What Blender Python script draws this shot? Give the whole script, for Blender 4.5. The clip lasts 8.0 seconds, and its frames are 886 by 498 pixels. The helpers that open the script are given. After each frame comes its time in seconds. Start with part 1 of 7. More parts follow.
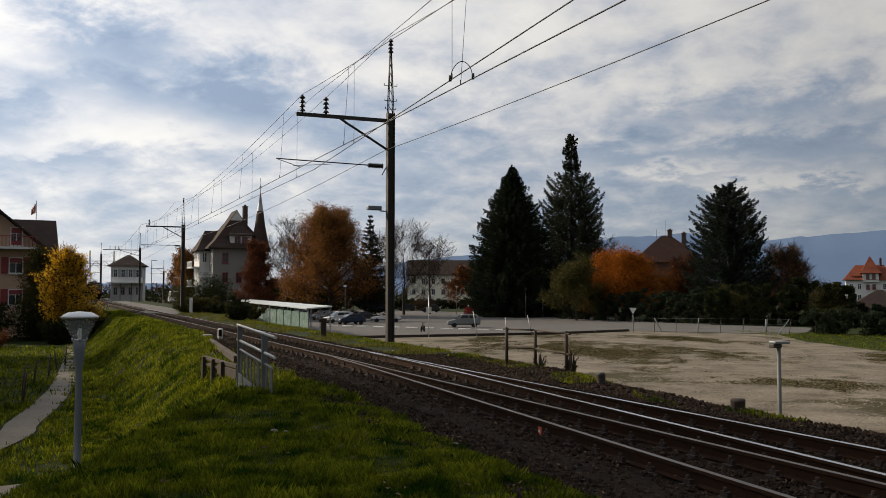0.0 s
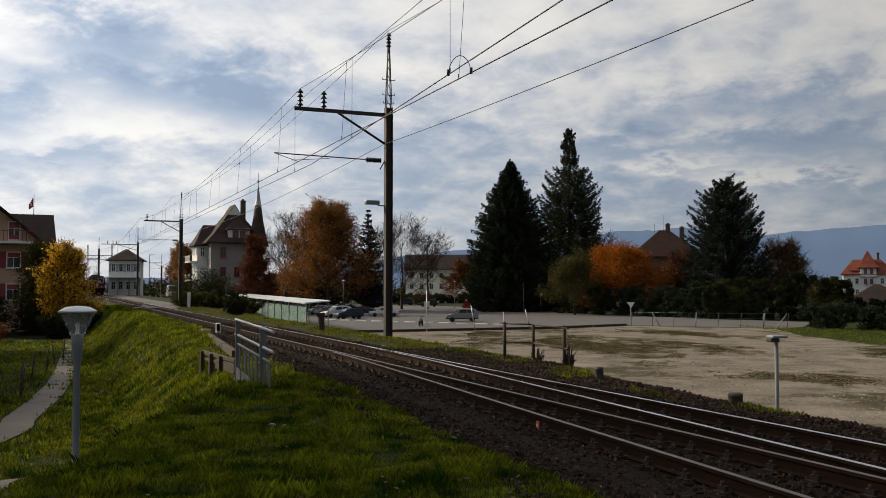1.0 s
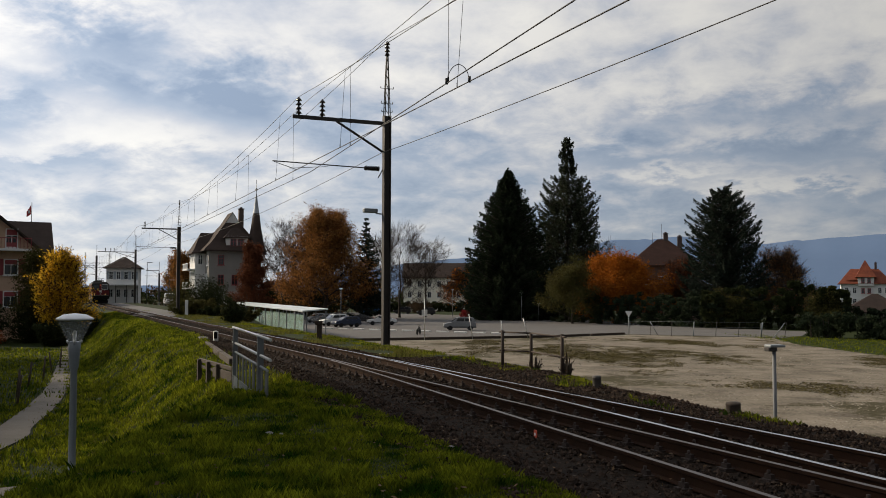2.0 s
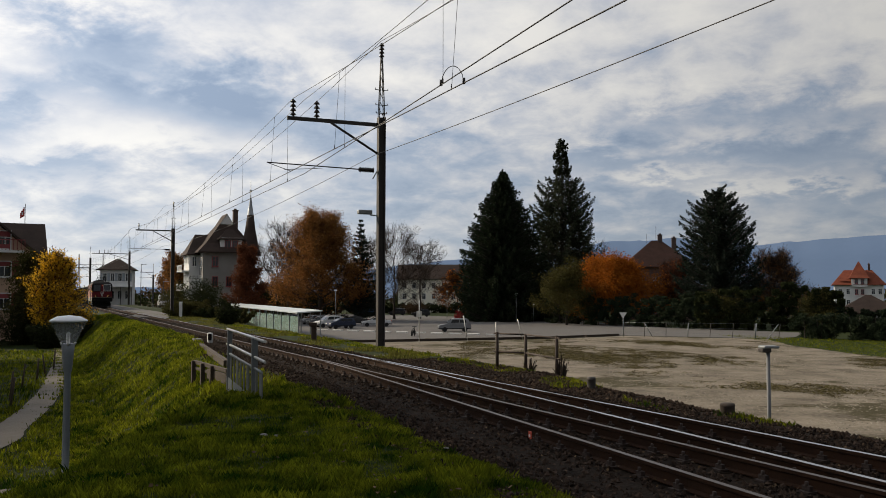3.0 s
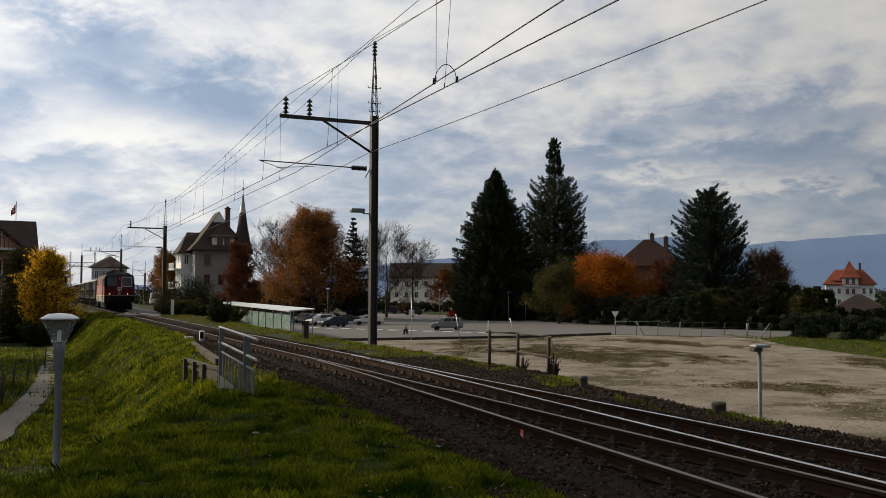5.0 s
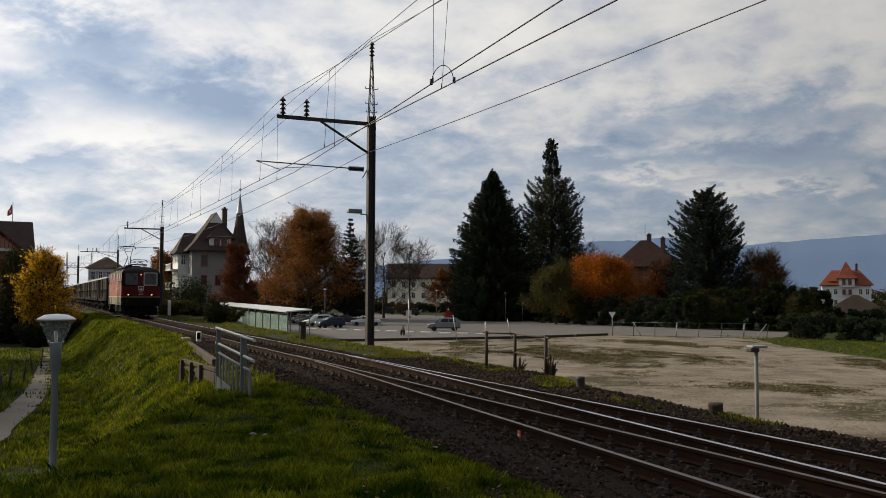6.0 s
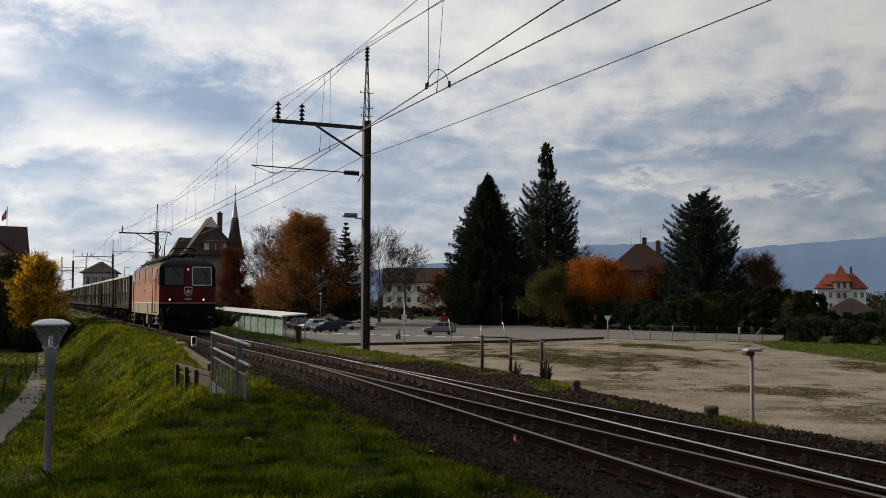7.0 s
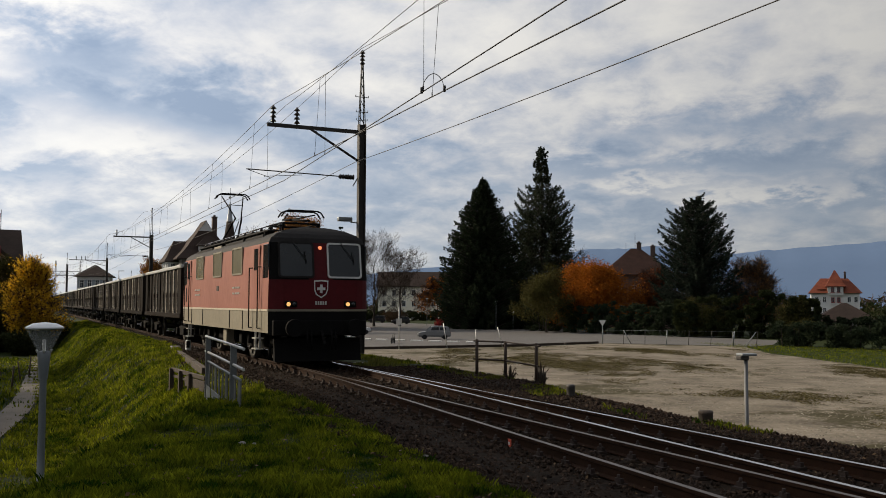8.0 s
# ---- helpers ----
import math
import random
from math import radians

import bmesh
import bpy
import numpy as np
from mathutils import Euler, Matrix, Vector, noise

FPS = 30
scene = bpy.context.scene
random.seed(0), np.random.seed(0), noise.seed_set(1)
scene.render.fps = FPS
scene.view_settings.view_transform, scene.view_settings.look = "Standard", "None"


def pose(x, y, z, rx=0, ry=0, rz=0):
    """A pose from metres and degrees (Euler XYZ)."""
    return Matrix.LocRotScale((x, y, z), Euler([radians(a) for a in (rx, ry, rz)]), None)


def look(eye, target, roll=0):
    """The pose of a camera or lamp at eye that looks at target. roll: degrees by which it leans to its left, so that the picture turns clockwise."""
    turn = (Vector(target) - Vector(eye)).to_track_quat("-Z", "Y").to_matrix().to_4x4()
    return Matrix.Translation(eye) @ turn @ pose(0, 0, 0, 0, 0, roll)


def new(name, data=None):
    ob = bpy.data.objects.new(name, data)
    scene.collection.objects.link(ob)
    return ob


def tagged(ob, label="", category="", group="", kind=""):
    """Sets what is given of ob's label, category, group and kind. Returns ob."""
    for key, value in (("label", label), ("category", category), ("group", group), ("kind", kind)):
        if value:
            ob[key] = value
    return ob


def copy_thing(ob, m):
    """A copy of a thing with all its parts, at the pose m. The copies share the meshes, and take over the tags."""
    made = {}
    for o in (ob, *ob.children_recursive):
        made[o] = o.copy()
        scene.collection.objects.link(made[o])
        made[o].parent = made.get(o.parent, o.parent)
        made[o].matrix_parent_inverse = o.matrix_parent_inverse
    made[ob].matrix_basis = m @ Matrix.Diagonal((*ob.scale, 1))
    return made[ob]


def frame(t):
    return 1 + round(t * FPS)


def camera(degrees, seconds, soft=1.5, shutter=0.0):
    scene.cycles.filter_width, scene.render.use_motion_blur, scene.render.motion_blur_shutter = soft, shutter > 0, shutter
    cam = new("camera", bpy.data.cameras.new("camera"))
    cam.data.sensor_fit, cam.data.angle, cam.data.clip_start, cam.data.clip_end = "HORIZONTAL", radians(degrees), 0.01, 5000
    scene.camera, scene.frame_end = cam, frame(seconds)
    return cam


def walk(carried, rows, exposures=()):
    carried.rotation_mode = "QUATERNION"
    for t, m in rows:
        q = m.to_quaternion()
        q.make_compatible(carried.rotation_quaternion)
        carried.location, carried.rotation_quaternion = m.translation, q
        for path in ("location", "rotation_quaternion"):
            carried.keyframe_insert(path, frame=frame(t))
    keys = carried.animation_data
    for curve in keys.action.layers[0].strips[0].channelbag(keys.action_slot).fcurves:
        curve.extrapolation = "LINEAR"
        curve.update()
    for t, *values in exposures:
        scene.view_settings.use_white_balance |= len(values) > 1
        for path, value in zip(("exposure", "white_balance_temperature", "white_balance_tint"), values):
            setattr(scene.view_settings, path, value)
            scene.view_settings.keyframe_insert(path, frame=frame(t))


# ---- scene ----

cam = camera(52.0, 8.0, soft=0.9)
EYE = (0.0, 0.0, 1.72)
VIEW = [  # seconds, yaw, pitch, roll
    (0.0, 0.551, 2.715, -0.005), (0.5, 0.563, 2.491, -0.143), (1.0, 0.428, 2.366, -0.003), (1.5, 0.432, 2.708, -0.088),
    (3.0, -0.047, 2.989, -0.085), (3.5, 0.0, 3.03, 0.11), (4.0, -0.127, 2.873, 0.124), (4.5, -0.362, 2.888, -0.078),
    (6.0, -0.704, 2.942, -0.213), (6.5, -0.855, 3.065, -0.162), (7.0, -0.984, 3.196, -0.097), (7.5, -0.979, 3.303, -0.084),
    (8.0, -1.309, 3.459, -0.18)]
walk(cam, [(t, pose(*EYE, 90 + p, r, y)) for t, y, p, r in VIEW])

# ---- world and sun ----
SUN_AZ, SUN_EL = -62.0, 27.0     # degrees: to the left of the view, and up
CLOUD_BANKS = [  # bearing, height, half width, half depth (degrees), dark or bright
    (-23.3, 14.5, 4.3, 1.4, -0.11), (-18.3, 15.1, 3.4, 1.4, -0.10), (-21.9, 12.2, 3.9, 1.1, -0.07), (-16.3, 12.0, 4.6, 1.6, -0.12), (-12.6, 11.8, 3.2, 1.6, -0.10), (-25.4, 9.7, 2.9, 1.1, -0.09),
    (-24.6, 7.5, 3.4, 0.5, -0.07), (-2.1, 9.1, 3.0, 1.4, -0.06), (-23.6, 17.4, 6.8, 1.1, 0.11), (-11.6, 15.4, 4.3, 1.8, 0.06), (-18.9, 9.4, 5.3, 0.7, 0.06), (13.3, 11.0, 3.4, 1.3, -0.10),
    (21.6, 11.1, 4.6, 1.1, -0.09), (18.6, 8.7, 4.3, 0.9, -0.11), (9.5, 8.6, 3.2, 0.9, -0.09), (23.5, 6.1, 3.9, 0.9, -0.07), (13.3, 7.7, 4.6, 0.4, 0.10), (19.5, 6.7, 4.6, 0.4, 0.10),
    (22.0, 15.5, 12.0, 6.0, 0.09), (2.0, 17.0, 9.0, 5.0, 0.06), (8.0, 4.5, 26.0, 5.5, -0.09)]


def build_world():
    w = bpy.data.worlds.new("sky")
    scene.world = w
    w.use_nodes = True
    nt = w.node_tree
    nt.nodes.clear()
    N, L = nt.nodes.new, nt.links.new

    def math_(op, a, b=None, c=None):
        m = N("ShaderNodeMath")
        m.operation = op
        for i, v in enumerate((a, b, c)):
            if v is None:
                continue
            if isinstance(v, (int, float)):
                m.inputs[i].default_value = v
            else:
                L(v, m.inputs[i])
        return m.outputs[0]

    tc = N("ShaderNodeTexCoord")
    sep = N("ShaderNodeSeparateXYZ")
    L(tc.outputs["Generated"], sep.inputs[0])
    up = math_("ADD", math_("MAXIMUM", sep.outputs[2], 0.0), 0.30)
    com = N("ShaderNodeCombineXYZ")
    L(math_("DIVIDE", sep.outputs[0], up), com.inputs[0])
    L(math_("DIVIDE", sep.outputs[1], up), com.inputs[1])
    com.inputs[2].default_value = 0.3

    def cloud(scale, detail, rough, dist, off):
        mp = N("ShaderNodeMapping")
        L(com.outputs[0], mp.inputs[0])
        mp.inputs["Location"].default_value = off
        mp.inputs["Rotation"].default_value = (0, 0, radians(24))
        mp.inputs["Scale"].default_value = (1, 1, 1)
        n = N("ShaderNodeTexNoise")
        L(mp.outputs[0], n.inputs["Vector"])
        for k, v in (("Scale", scale), ("Detail", detail), ("Roughness", rough), ("Distortion", dist)):
            n.inputs[k].default_value = v
        return n.outputs[0]

    def ramp(fac, stops):
        r = N("ShaderNodeValToRGB")
        L(fac, r.inputs[0])
        e = r.color_ramp.elements
        while len(e) < len(stops):
            e.new(0.5)
        for el, (p, c) in zip(e, stops):
            el.position, el.color = p, (*c, 1)
        return r.outputs[0]

    big = cloud(2.1, 9, 0.55, 0.15, (5.3, 2.2, 0.4))
    fine = cloud(7.0, 10, 0.60, 0.2, (9.3, 5.2, 2))
    swirl = cloud(2.6, 5, 0.50, 0.0, (1.3, 8.2, 5))
    # broad cloud banks, their edges frayed by the noise
    bear = math_("ADD", math_("MULTIPLY", math_("ARCTAN2", sep.outputs[0], sep.outputs[1]), 57.3), math_("MULTIPLY_ADD", swirl, 16.0, -8.0))
    high = math_("ADD", math_("MULTIPLY", math_("ARCSINE", sep.outputs[2]), 57.3), math_("MULTIPLY_ADD", fine, 5.0, -2.5))
    mixn = math_("MULTIPLY_ADD", big, 0.34, math_("MULTIPLY_ADD", fine, 0.36, 0.162))
    for b0, h0, wb, wh, k in CLOUD_BANKS:
        u = math_("DIVIDE", math_("SUBTRACT", bear, b0), wb)
        v = math_("DIVIDE", math_("SUBTRACT", high, h0), wh)
        q = math_("ADD", math_("MULTIPLY", u, u), math_("MULTIPLY", v, v))
        mixn = math_("MULTIPLY_ADD", math_("EXPONENT", math_("MULTIPLY", q, -1.0)), k, mixn)
    tone = ramp(mixn, [(0.36, (0.33, 0.42, 0.57)), (0.43, (0.46, 0.54, 0.67)), (0.49, (0.67, 0.70, 0.77)), (0.55, (0.90, 0.89, 0.885)), (0.62, (1.06, 1.03, 0.975))])
    # the veil grows brighter towards the hidden sun
    az, el = radians(SUN_AZ), radians(SUN_EL)
    sd = (math.sin(az) * math.cos(el), math.cos(az) * math.cos(el), math.sin(el))
    dot = math_("ADD", math_("ADD", math_("MULTIPLY", sep.outputs[0], sd[0]), math_("MULTIPLY", sep.outputs[1], sd[1])), math_("MULTIPLY", sep.outputs[2], sd[2]))
    near_sun = math_("POWER", math_("MAXIMUM", math_("MULTIPLY_ADD", dot, 0.5, 0.5), 0.0), 2.0)
    gain = math_("MULTIPLY_ADD", near_sun, 1.10, 0.20)
    # haze that evens out the clouds low over the land
    low = math_("POWER", math_("SUBTRACT", 1.0, math_("MINIMUM", math_("MAXIMUM", sep.outputs[2], 0.0), 1.0)), 14.0)
    hz = N("ShaderNodeMix")
    hz.data_type = "RGBA"
    L(math_("MULTIPLY", low, 0.50), hz.inputs["Factor"])
    L(tone, hz.inputs["A"])
    hz.inputs["B"].default_value = (0.56, 0.62, 0.665, 1)
    sky = N("ShaderNodeTexSky")
    sky.sky_type, sky.sun_disc = "NISHITA", False
    sky.sun_elevation, sky.sun_rotation = radians(SUN_EL), radians(SUN_AZ)
    b1 = N("ShaderNodeBackground")
    L(sky.outputs[0], b1.inputs[0])
    b1.inputs[1].default_value = 0.10
    b2 = N("ShaderNodeBackground")
    L(hz.outputs["Result"], b2.inputs[0])
    L(gain, b2.inputs[1])
    mx = N("ShaderNodeMixShader")
    mx.inputs[0].default_value = 0.93
    L(b1.outputs[0], mx.inputs[1])
    L(b2.outputs[0], mx.inputs[2])
    out = N("ShaderNodeOutputWorld")
    L(mx.outputs[0], out.inputs[0])
    sun = new("sun", bpy.data.lights.new("sun", "SUN"))
    sun.data.energy, sun.data.angle, sun.data.color = 4.4, radians(8), (1.0, 0.84, 0.62)
    sun.matrix_world = look(Vector(sd) * 300, (0, 0, 0))
    scene.view_settings.exposure = 0.0


build_world()

# ---- materials ----
MATS = {}


def mat(name, col, col2=None, rough=0.8, metal=0.0, scale=3.0, fine=40.0, bump=0.0, bump_scale=None, per_object=0.0, spec=0.5, amount=0.6, emit=0.0, island=0.0, obj_space=True, streak=None, spots=None):
    """A surface of two colours mixed at two sizes of noise, with relief."""
    if name in MATS:
        return MATS[name]
    m = bpy.data.materials.new(name)
    m.use_nodes = True
    nt = m.node_tree
    b = nt.nodes["Principled BSDF"]
    N, L = nt.nodes.new, nt.links.new
    b.inputs["Roughness"].default_value, b.inputs["Metallic"].default_value = rough, metal
    b.inputs["Specular IOR Level"].default_value = spec
    col2 = col2 or tuple(c * 0.6 for c in col)
    tc = N("ShaderNodeTexCoord")
    src = tc.outputs["Object"] if obj_space else N("ShaderNodeNewGeometry").outputs["Position"]
    if streak:
        mp = N("ShaderNodeMapping")
        mp.inputs["Scale"].default_value = streak
        L(src, mp.inputs[0])
        src = mp.outputs[0]
    n1, n2 = N("ShaderNodeTexNoise"), N("ShaderNodeTexNoise")
    for n, s in ((n1, scale), (n2, fine)):
        L(src, n.inputs["Vector"])
        n.inputs["Scale"].default_value, n.inputs["Detail"].default_value, n.inputs["Roughness"].default_value = s, 5, 0.6
    ad = N("ShaderNodeMath")
    ad.operation = "MULTIPLY_ADD"
    L(n1.outputs[0], ad.inputs[0])
    ad.inputs[1].default_value = 0.6
    sc = N("ShaderNodeMath")
    sc.operation = "MULTIPLY"
    L(n2.outputs[0], sc.inputs[0])
    sc.inputs[1].default_value = 0.4
    L(sc.outputs[0], ad.inputs[2])
    mr = N("ShaderNodeMapRange")
    L(ad.outputs[0], mr.inputs["Value"])
    mr.inputs["From Min"].default_value, mr.inputs["From Max"].default_value = 0.5 - 0.22 / max(amount, 0.05) * 0.6, 0.5 + 0.22 / max(amount, 0.05) * 0.6
    mix = N("ShaderNodeMix")
    mix.data_type = "RGBA"
    L(mr.outputs[0], mix.inputs["Factor"])
    mix.inputs["A"].default_value, mix.inputs["B"].default_value = (*col, 1), (*col2, 1)
    res = mix.outputs["Result"]
    if spots:
        n4 = N("ShaderNodeTexNoise")
        L(src, n4.inputs["Vector"])
        n4.inputs["Scale"].default_value, n4.inputs["Detail"].default_value, n4.inputs["Roughness"].default_value = spots[1], 13, 0.77
        m4 = N("ShaderNodeMapRange")
        L(n4.outputs[0], m4.inputs["Value"])
        m4.inputs["From Min"].default_value, m4.inputs["From Max"].default_value = spots[2], spots[2] + 0.05
        m4.inputs["To Max"].default_value = spots[3]
        x4 = N("ShaderNodeMix")
        x4.data_type = "RGBA"
        L(m4.outputs[0], x4.inputs["Factor"])
        L(res, x4.inputs["A"])
        x4.inputs["B"].default_value = (*spots[0], 1)
        res = x4.outputs["Result"]
    if per_object or island:
        hs = N("ShaderNodeHueSaturation")
        rnd = N("ShaderNodeObjectInfo").outputs["Random"] if per_object else N("ShaderNodeNewGeometry").outputs["Random Per Island"]
        k = per_object or island
        v = N("ShaderNodeMapRange")
        L(rnd, v.inputs["Value"])
        v.inputs["To Min"].default_value, v.inputs["To Max"].default_value = 1 - k, 1 + k
        L(v.outputs[0], hs.inputs["Value"])
        L(res, hs.inputs["Color"])
        res = hs.outputs[0]
    L(res, b.inputs["Base Color"])
    if bump:
        bp = N("ShaderNodeBump")
        bp.inputs["Strength"].default_value = bump
        bp.inputs["Distance"].default_value = 0.02
        n3 = N("ShaderNodeTexNoise")
        n3.inputs["Scale"].default_value, n3.inputs["Detail"].default_value = bump_scale or fine, 4
        L(src, n3.inputs["Vector"])
        L(n3.outputs[0], bp.inputs["Height"])
        L(bp.outputs[0], b.inputs["Normal"])
    if emit:
        b.inputs["Emission Color"].default_value, b.inputs["Emission Strength"].default_value = (*col, 1), emit
    MATS[name] = m
    return m


def glass(name, tint=(0.9, 0.95, 0.95), rough=0.02, alpha=None):
    if name in MATS:
        return MATS[name]
    m = bpy.data.materials.new(name)
    m.use_nodes = True
    b = m.node_tree.nodes["Principled BSDF"]
    b.inputs["Base Color"].default_value = (*tint, 1)
    b.inputs["Roughness"].default_value = rough
    b.inputs["IOR"].default_value = 1.5
    b.inputs["Alpha"].default_value = alpha or 0.05
    MATS[name] = m
    return m


def leaf_mat(name, col, col2, trans=0.3, island=0.35, scale=0.4, amount=0.9):
    m = mat(name, col, col2, rough=0.75, scale=scale, fine=3.0, island=island, amount=amount, spec=0.03)
    b = m.node_tree.nodes["Principled BSDF"]
    b.inputs["Transmission Weight"].default_value = 0.0
    if trans:
        nt = m.node_tree
        t = nt.nodes.new("ShaderNodeBsdfTranslucent")
        mx = nt.nodes.new("ShaderNodeMixShader")
        out = nt.nodes["Material Output"]
        nt.links.new(b.inputs["Base Color"].links[0].from_socket, t.inputs[0])
        mx.inputs[0].default_value = trans
        nt.links.new(b.outputs[0], mx.inputs[1])
        nt.links.new(t.outputs[0], mx.inputs[2])
        nt.links.new(mx.outputs[0], out.inputs[0])
    return m


M_GRASS = mat("grass_soil", (0.011, 0.022, 0.0035), (0.024, 0.030, 0.006), rough=0.95, scale=0.5, fine=9, bump=0.9, bump_scale=14, amount=1.0, spec=0.1, obj_space=False)
M_BLADE = leaf_mat("grass_blades", (0.018, 0.044, 0.003), (0.200, 0.215, 0.013), 0.45, 0.5, 1.1, 1.5)
M_BLADE_DRY = leaf_mat("dry_grass_blades", (0.15, 0.135, 0.035), (0.085, 0.10, 0.02), 0.4, 0.4, 0.6)
M_LOT = mat("pale_gravel", (0.245, 0.212, 0.166), (0.078, 0.065, 0.048), rough=0.95, scale=0.35, fine=7, bump=1.0, bump_scale=9, amount=0.95, spots=((0.040, 0.034, 0.011), 0.11, 0.535, 0.92), spec=0.15, obj_space=False)
M_ASPHALT = mat("worn_asphalt", (0.12, 0.115, 0.11), (0.085, 0.08, 0.078), rough=0.9, scale=0.15, fine=3, bump=0.3, bump_scale=30, amount=0.7, spec=0.25, obj_space=False)
M_PATH = mat("path_gravel", (0.20, 0.18, 0.155), (0.125, 0.115, 0.098), rough=0.95, scale=0.8, fine=9, bump=0.6, bump_scale=25, spec=0.15, obj_space=False)
M_BALLAST = mat("ballast_bed", (0.028, 0.019, 0.013), (0.009, 0.007, 0.0055), rough=0.95, scale=3, fine=22, bump=1.0, bump_scale=20, amount=1.0, spec=0.05, obj_space=False)
M_STONE = mat("ballast_stone", (0.055, 0.036, 0.025), (0.012, 0.0085, 0.0065), rough=0.9, scale=5, fine=60, island=0.7, spec=0.1, obj_space=False)
M_RAIL = mat("rusty_rail_side", (0.036, 0.017, 0.009), (0.016, 0.009, 0.006), rough=0.9, scale=4, fine=60, spec=0.1, bump=0.3)
M_RAILTOP = mat("polished_rail_head", (0.62, 0.60, 0.58), (0.42, 0.40, 0.38), rough=0.24, metal=1.0, scale=1.5, fine=30)
M_RAILTOP_OLD = mat("dull_rail_head", (0.13, 0.10, 0.08), (0.08, 0.06, 0.045), rough=0.45, metal=0.8, scale=1.5, fine=30)
M_SLEEPER = mat("tarred_sleeper", (0.024, 0.017, 0.012), (0.012, 0.009, 0.007), rough=0.95, spec=0.05, scale=3, fine=30, per_object=0.3, streak=(8, 1, 8))
M_CLIP = mat("rusty_fastening", (0.035, 0.018, 0.011), (0.018, 0.011, 0.008), rough=0.85)
M_STEELDARK = mat("weathered_mast_steel", (0.055, 0.048, 0.042), (0.028, 0.026, 0.025), rough=0.65, metal=0.3, scale=2, fine=25)
M_RUST = mat("rusted_steel_pipe", (0.045, 0.025, 0.015), (0.022, 0.015, 0.011), rough=0.8, scale=6, fine=50, bump=0.2)
M_GALV = mat("galvanised_steel", (0.27, 0.29, 0.30), (0.18, 0.20, 0.21), rough=0.55, metal=0.4, scale=8, fine=60)
M_WIRE = mat("dark_wire", (0.035, 0.035, 0.038), rough=0.6, metal=0.5)
M_INSUL = mat("brown_porcelain", (0.022, 0.015, 0.013), rough=0.25)
M_CONC = mat("grey_concrete", (0.24, 0.23, 0.21), (0.16, 0.15, 0.13), rough=0.92, scale=4, fine=40, bump=0.3)
M_WOOD = mat("weathered_timber", (0.056, 0.038, 0.026), (0.028, 0.021, 0.015), rough=0.88, scale=4, fine=30, streak=(1, 6, 6), bump=0.3)
M_WHITE = mat("white_paint", (0.72, 0.73, 0.72), (0.58, 0.59, 0.58), rough=0.55, scale=2, fine=20)
# red of the cab ends, its colour darkened for the shade there
M_SHADED_RED = mat("shaded_red_paint", (0.105, 0.010, 0.014), (0.07, 0.008, 0.011), rough=0.5, spec=0.15, scale=0.7, fine=9, amount=0.8)
# the same red on the sides, paler for sunlight and some dust
M_SUNLIT_RED = mat("dusty_sunlit_red_paint", (0.37, 0.150, 0.112), (0.25, 0.092, 0.070), rough=0.65, spec=0.25, scale=0.6, fine=7, amount=0.9, streak=(1, 1, 0.5))
M_CREAM = mat("grimy_cream_paint", (0.27, 0.24, 0.175), (0.18, 0.16, 0.115), rough=0.6, scale=1.0, fine=10, amount=0.8)
M_LOCOBLACK = mat("sooty_black_paint", (0.011, 0.0105, 0.0105), (0.006, 0.006, 0.006), rough=0.8, spec=0.06, scale=2, fine=20)
M_ROOFGREY = mat("grey_locomotive_roof", (0.030, 0.028, 0.027), (0.015, 0.014, 0.014), spec=0.10, rough=0.7, scale=1.5, fine=12)
M_CABGLASS = mat("dark_cab_glass", (0.018, 0.024, 0.028), (0.010, 0.013, 0.016), rough=0.07, spec=0.7, scale=1, fine=4)
M_ALU = mat("aluminium_frame", (0.62, 0.62, 0.60), (0.48, 0.48, 0.46), rough=0.4, metal=0.5)
M_LAMP = mat("lit_headlight", (1.0, 0.52, 0.17), rough=0.3, emit=0.95)
M_LAMPRED = mat("dim_top_light", (1.0, 0.30, 0.12), rough=0.3, emit=0.9)
M_WAGON = mat("dark_wagon_steel", (0.019, 0.0145, 0.012), (0.009, 0.007, 0.0065), rough=0.9, spec=0.05, scale=1.2, fine=12, per_object=0.35)
M_RIB = mat("pale_weathered_wagon_paint", (0.36, 0.335, 0.29), (0.028, 0.023, 0.019), rough=0.85, spec=0.15, scale=1.5, fine=9, per_object=0.3, amount=1.0)
M_ROOF_BROWN = mat("brown_clay_tile", (0.060, 0.042, 0.035), (0.036, 0.027, 0.023), rough=0.85, scale=0.8, fine=9, amount=0.9, spec=0.12)
M_ROOF_RUSSET = mat("russet_clay_tile", (0.060, 0.031, 0.025), (0.036, 0.021, 0.017), rough=0.85, scale=0.8, fine=9, amount=0.9, spec=0.12)
M_ROOF_RED = mat("orange_clay_tile", (0.21, 0.062, 0.034), (0.12, 0.038, 0.025), rough=0.85, scale=0.8, fine=6, amount=0.9, spec=0.12)
M_WALL_PINK = mat("peach_render", (0.52, 0.36, 0.26), (0.44, 0.30, 0.21), rough=0.9, scale=0.6, fine=8)
M_WALL_GREY = mat("grey_render", (0.28, 0.27, 0.25), (0.20, 0.19, 0.18), rough=0.9, scale=0.5, fine=8)
M_WALL_WHITE = mat("white_render", (0.70, 0.70, 0.69), (0.58, 0.58, 0.57), rough=0.9, scale=0.5, fine=8)
M_SHUTTER = mat("red_shutter", (0.28, 0.045, 0.05), (0.20, 0.035, 0.04), rough=0.6)
M_PANE = mat("window_glass", (0.03, 0.038, 0.045), (0.018, 0.022, 0.028), rough=0.08, spec=0.8, scale=0.6, fine=2)
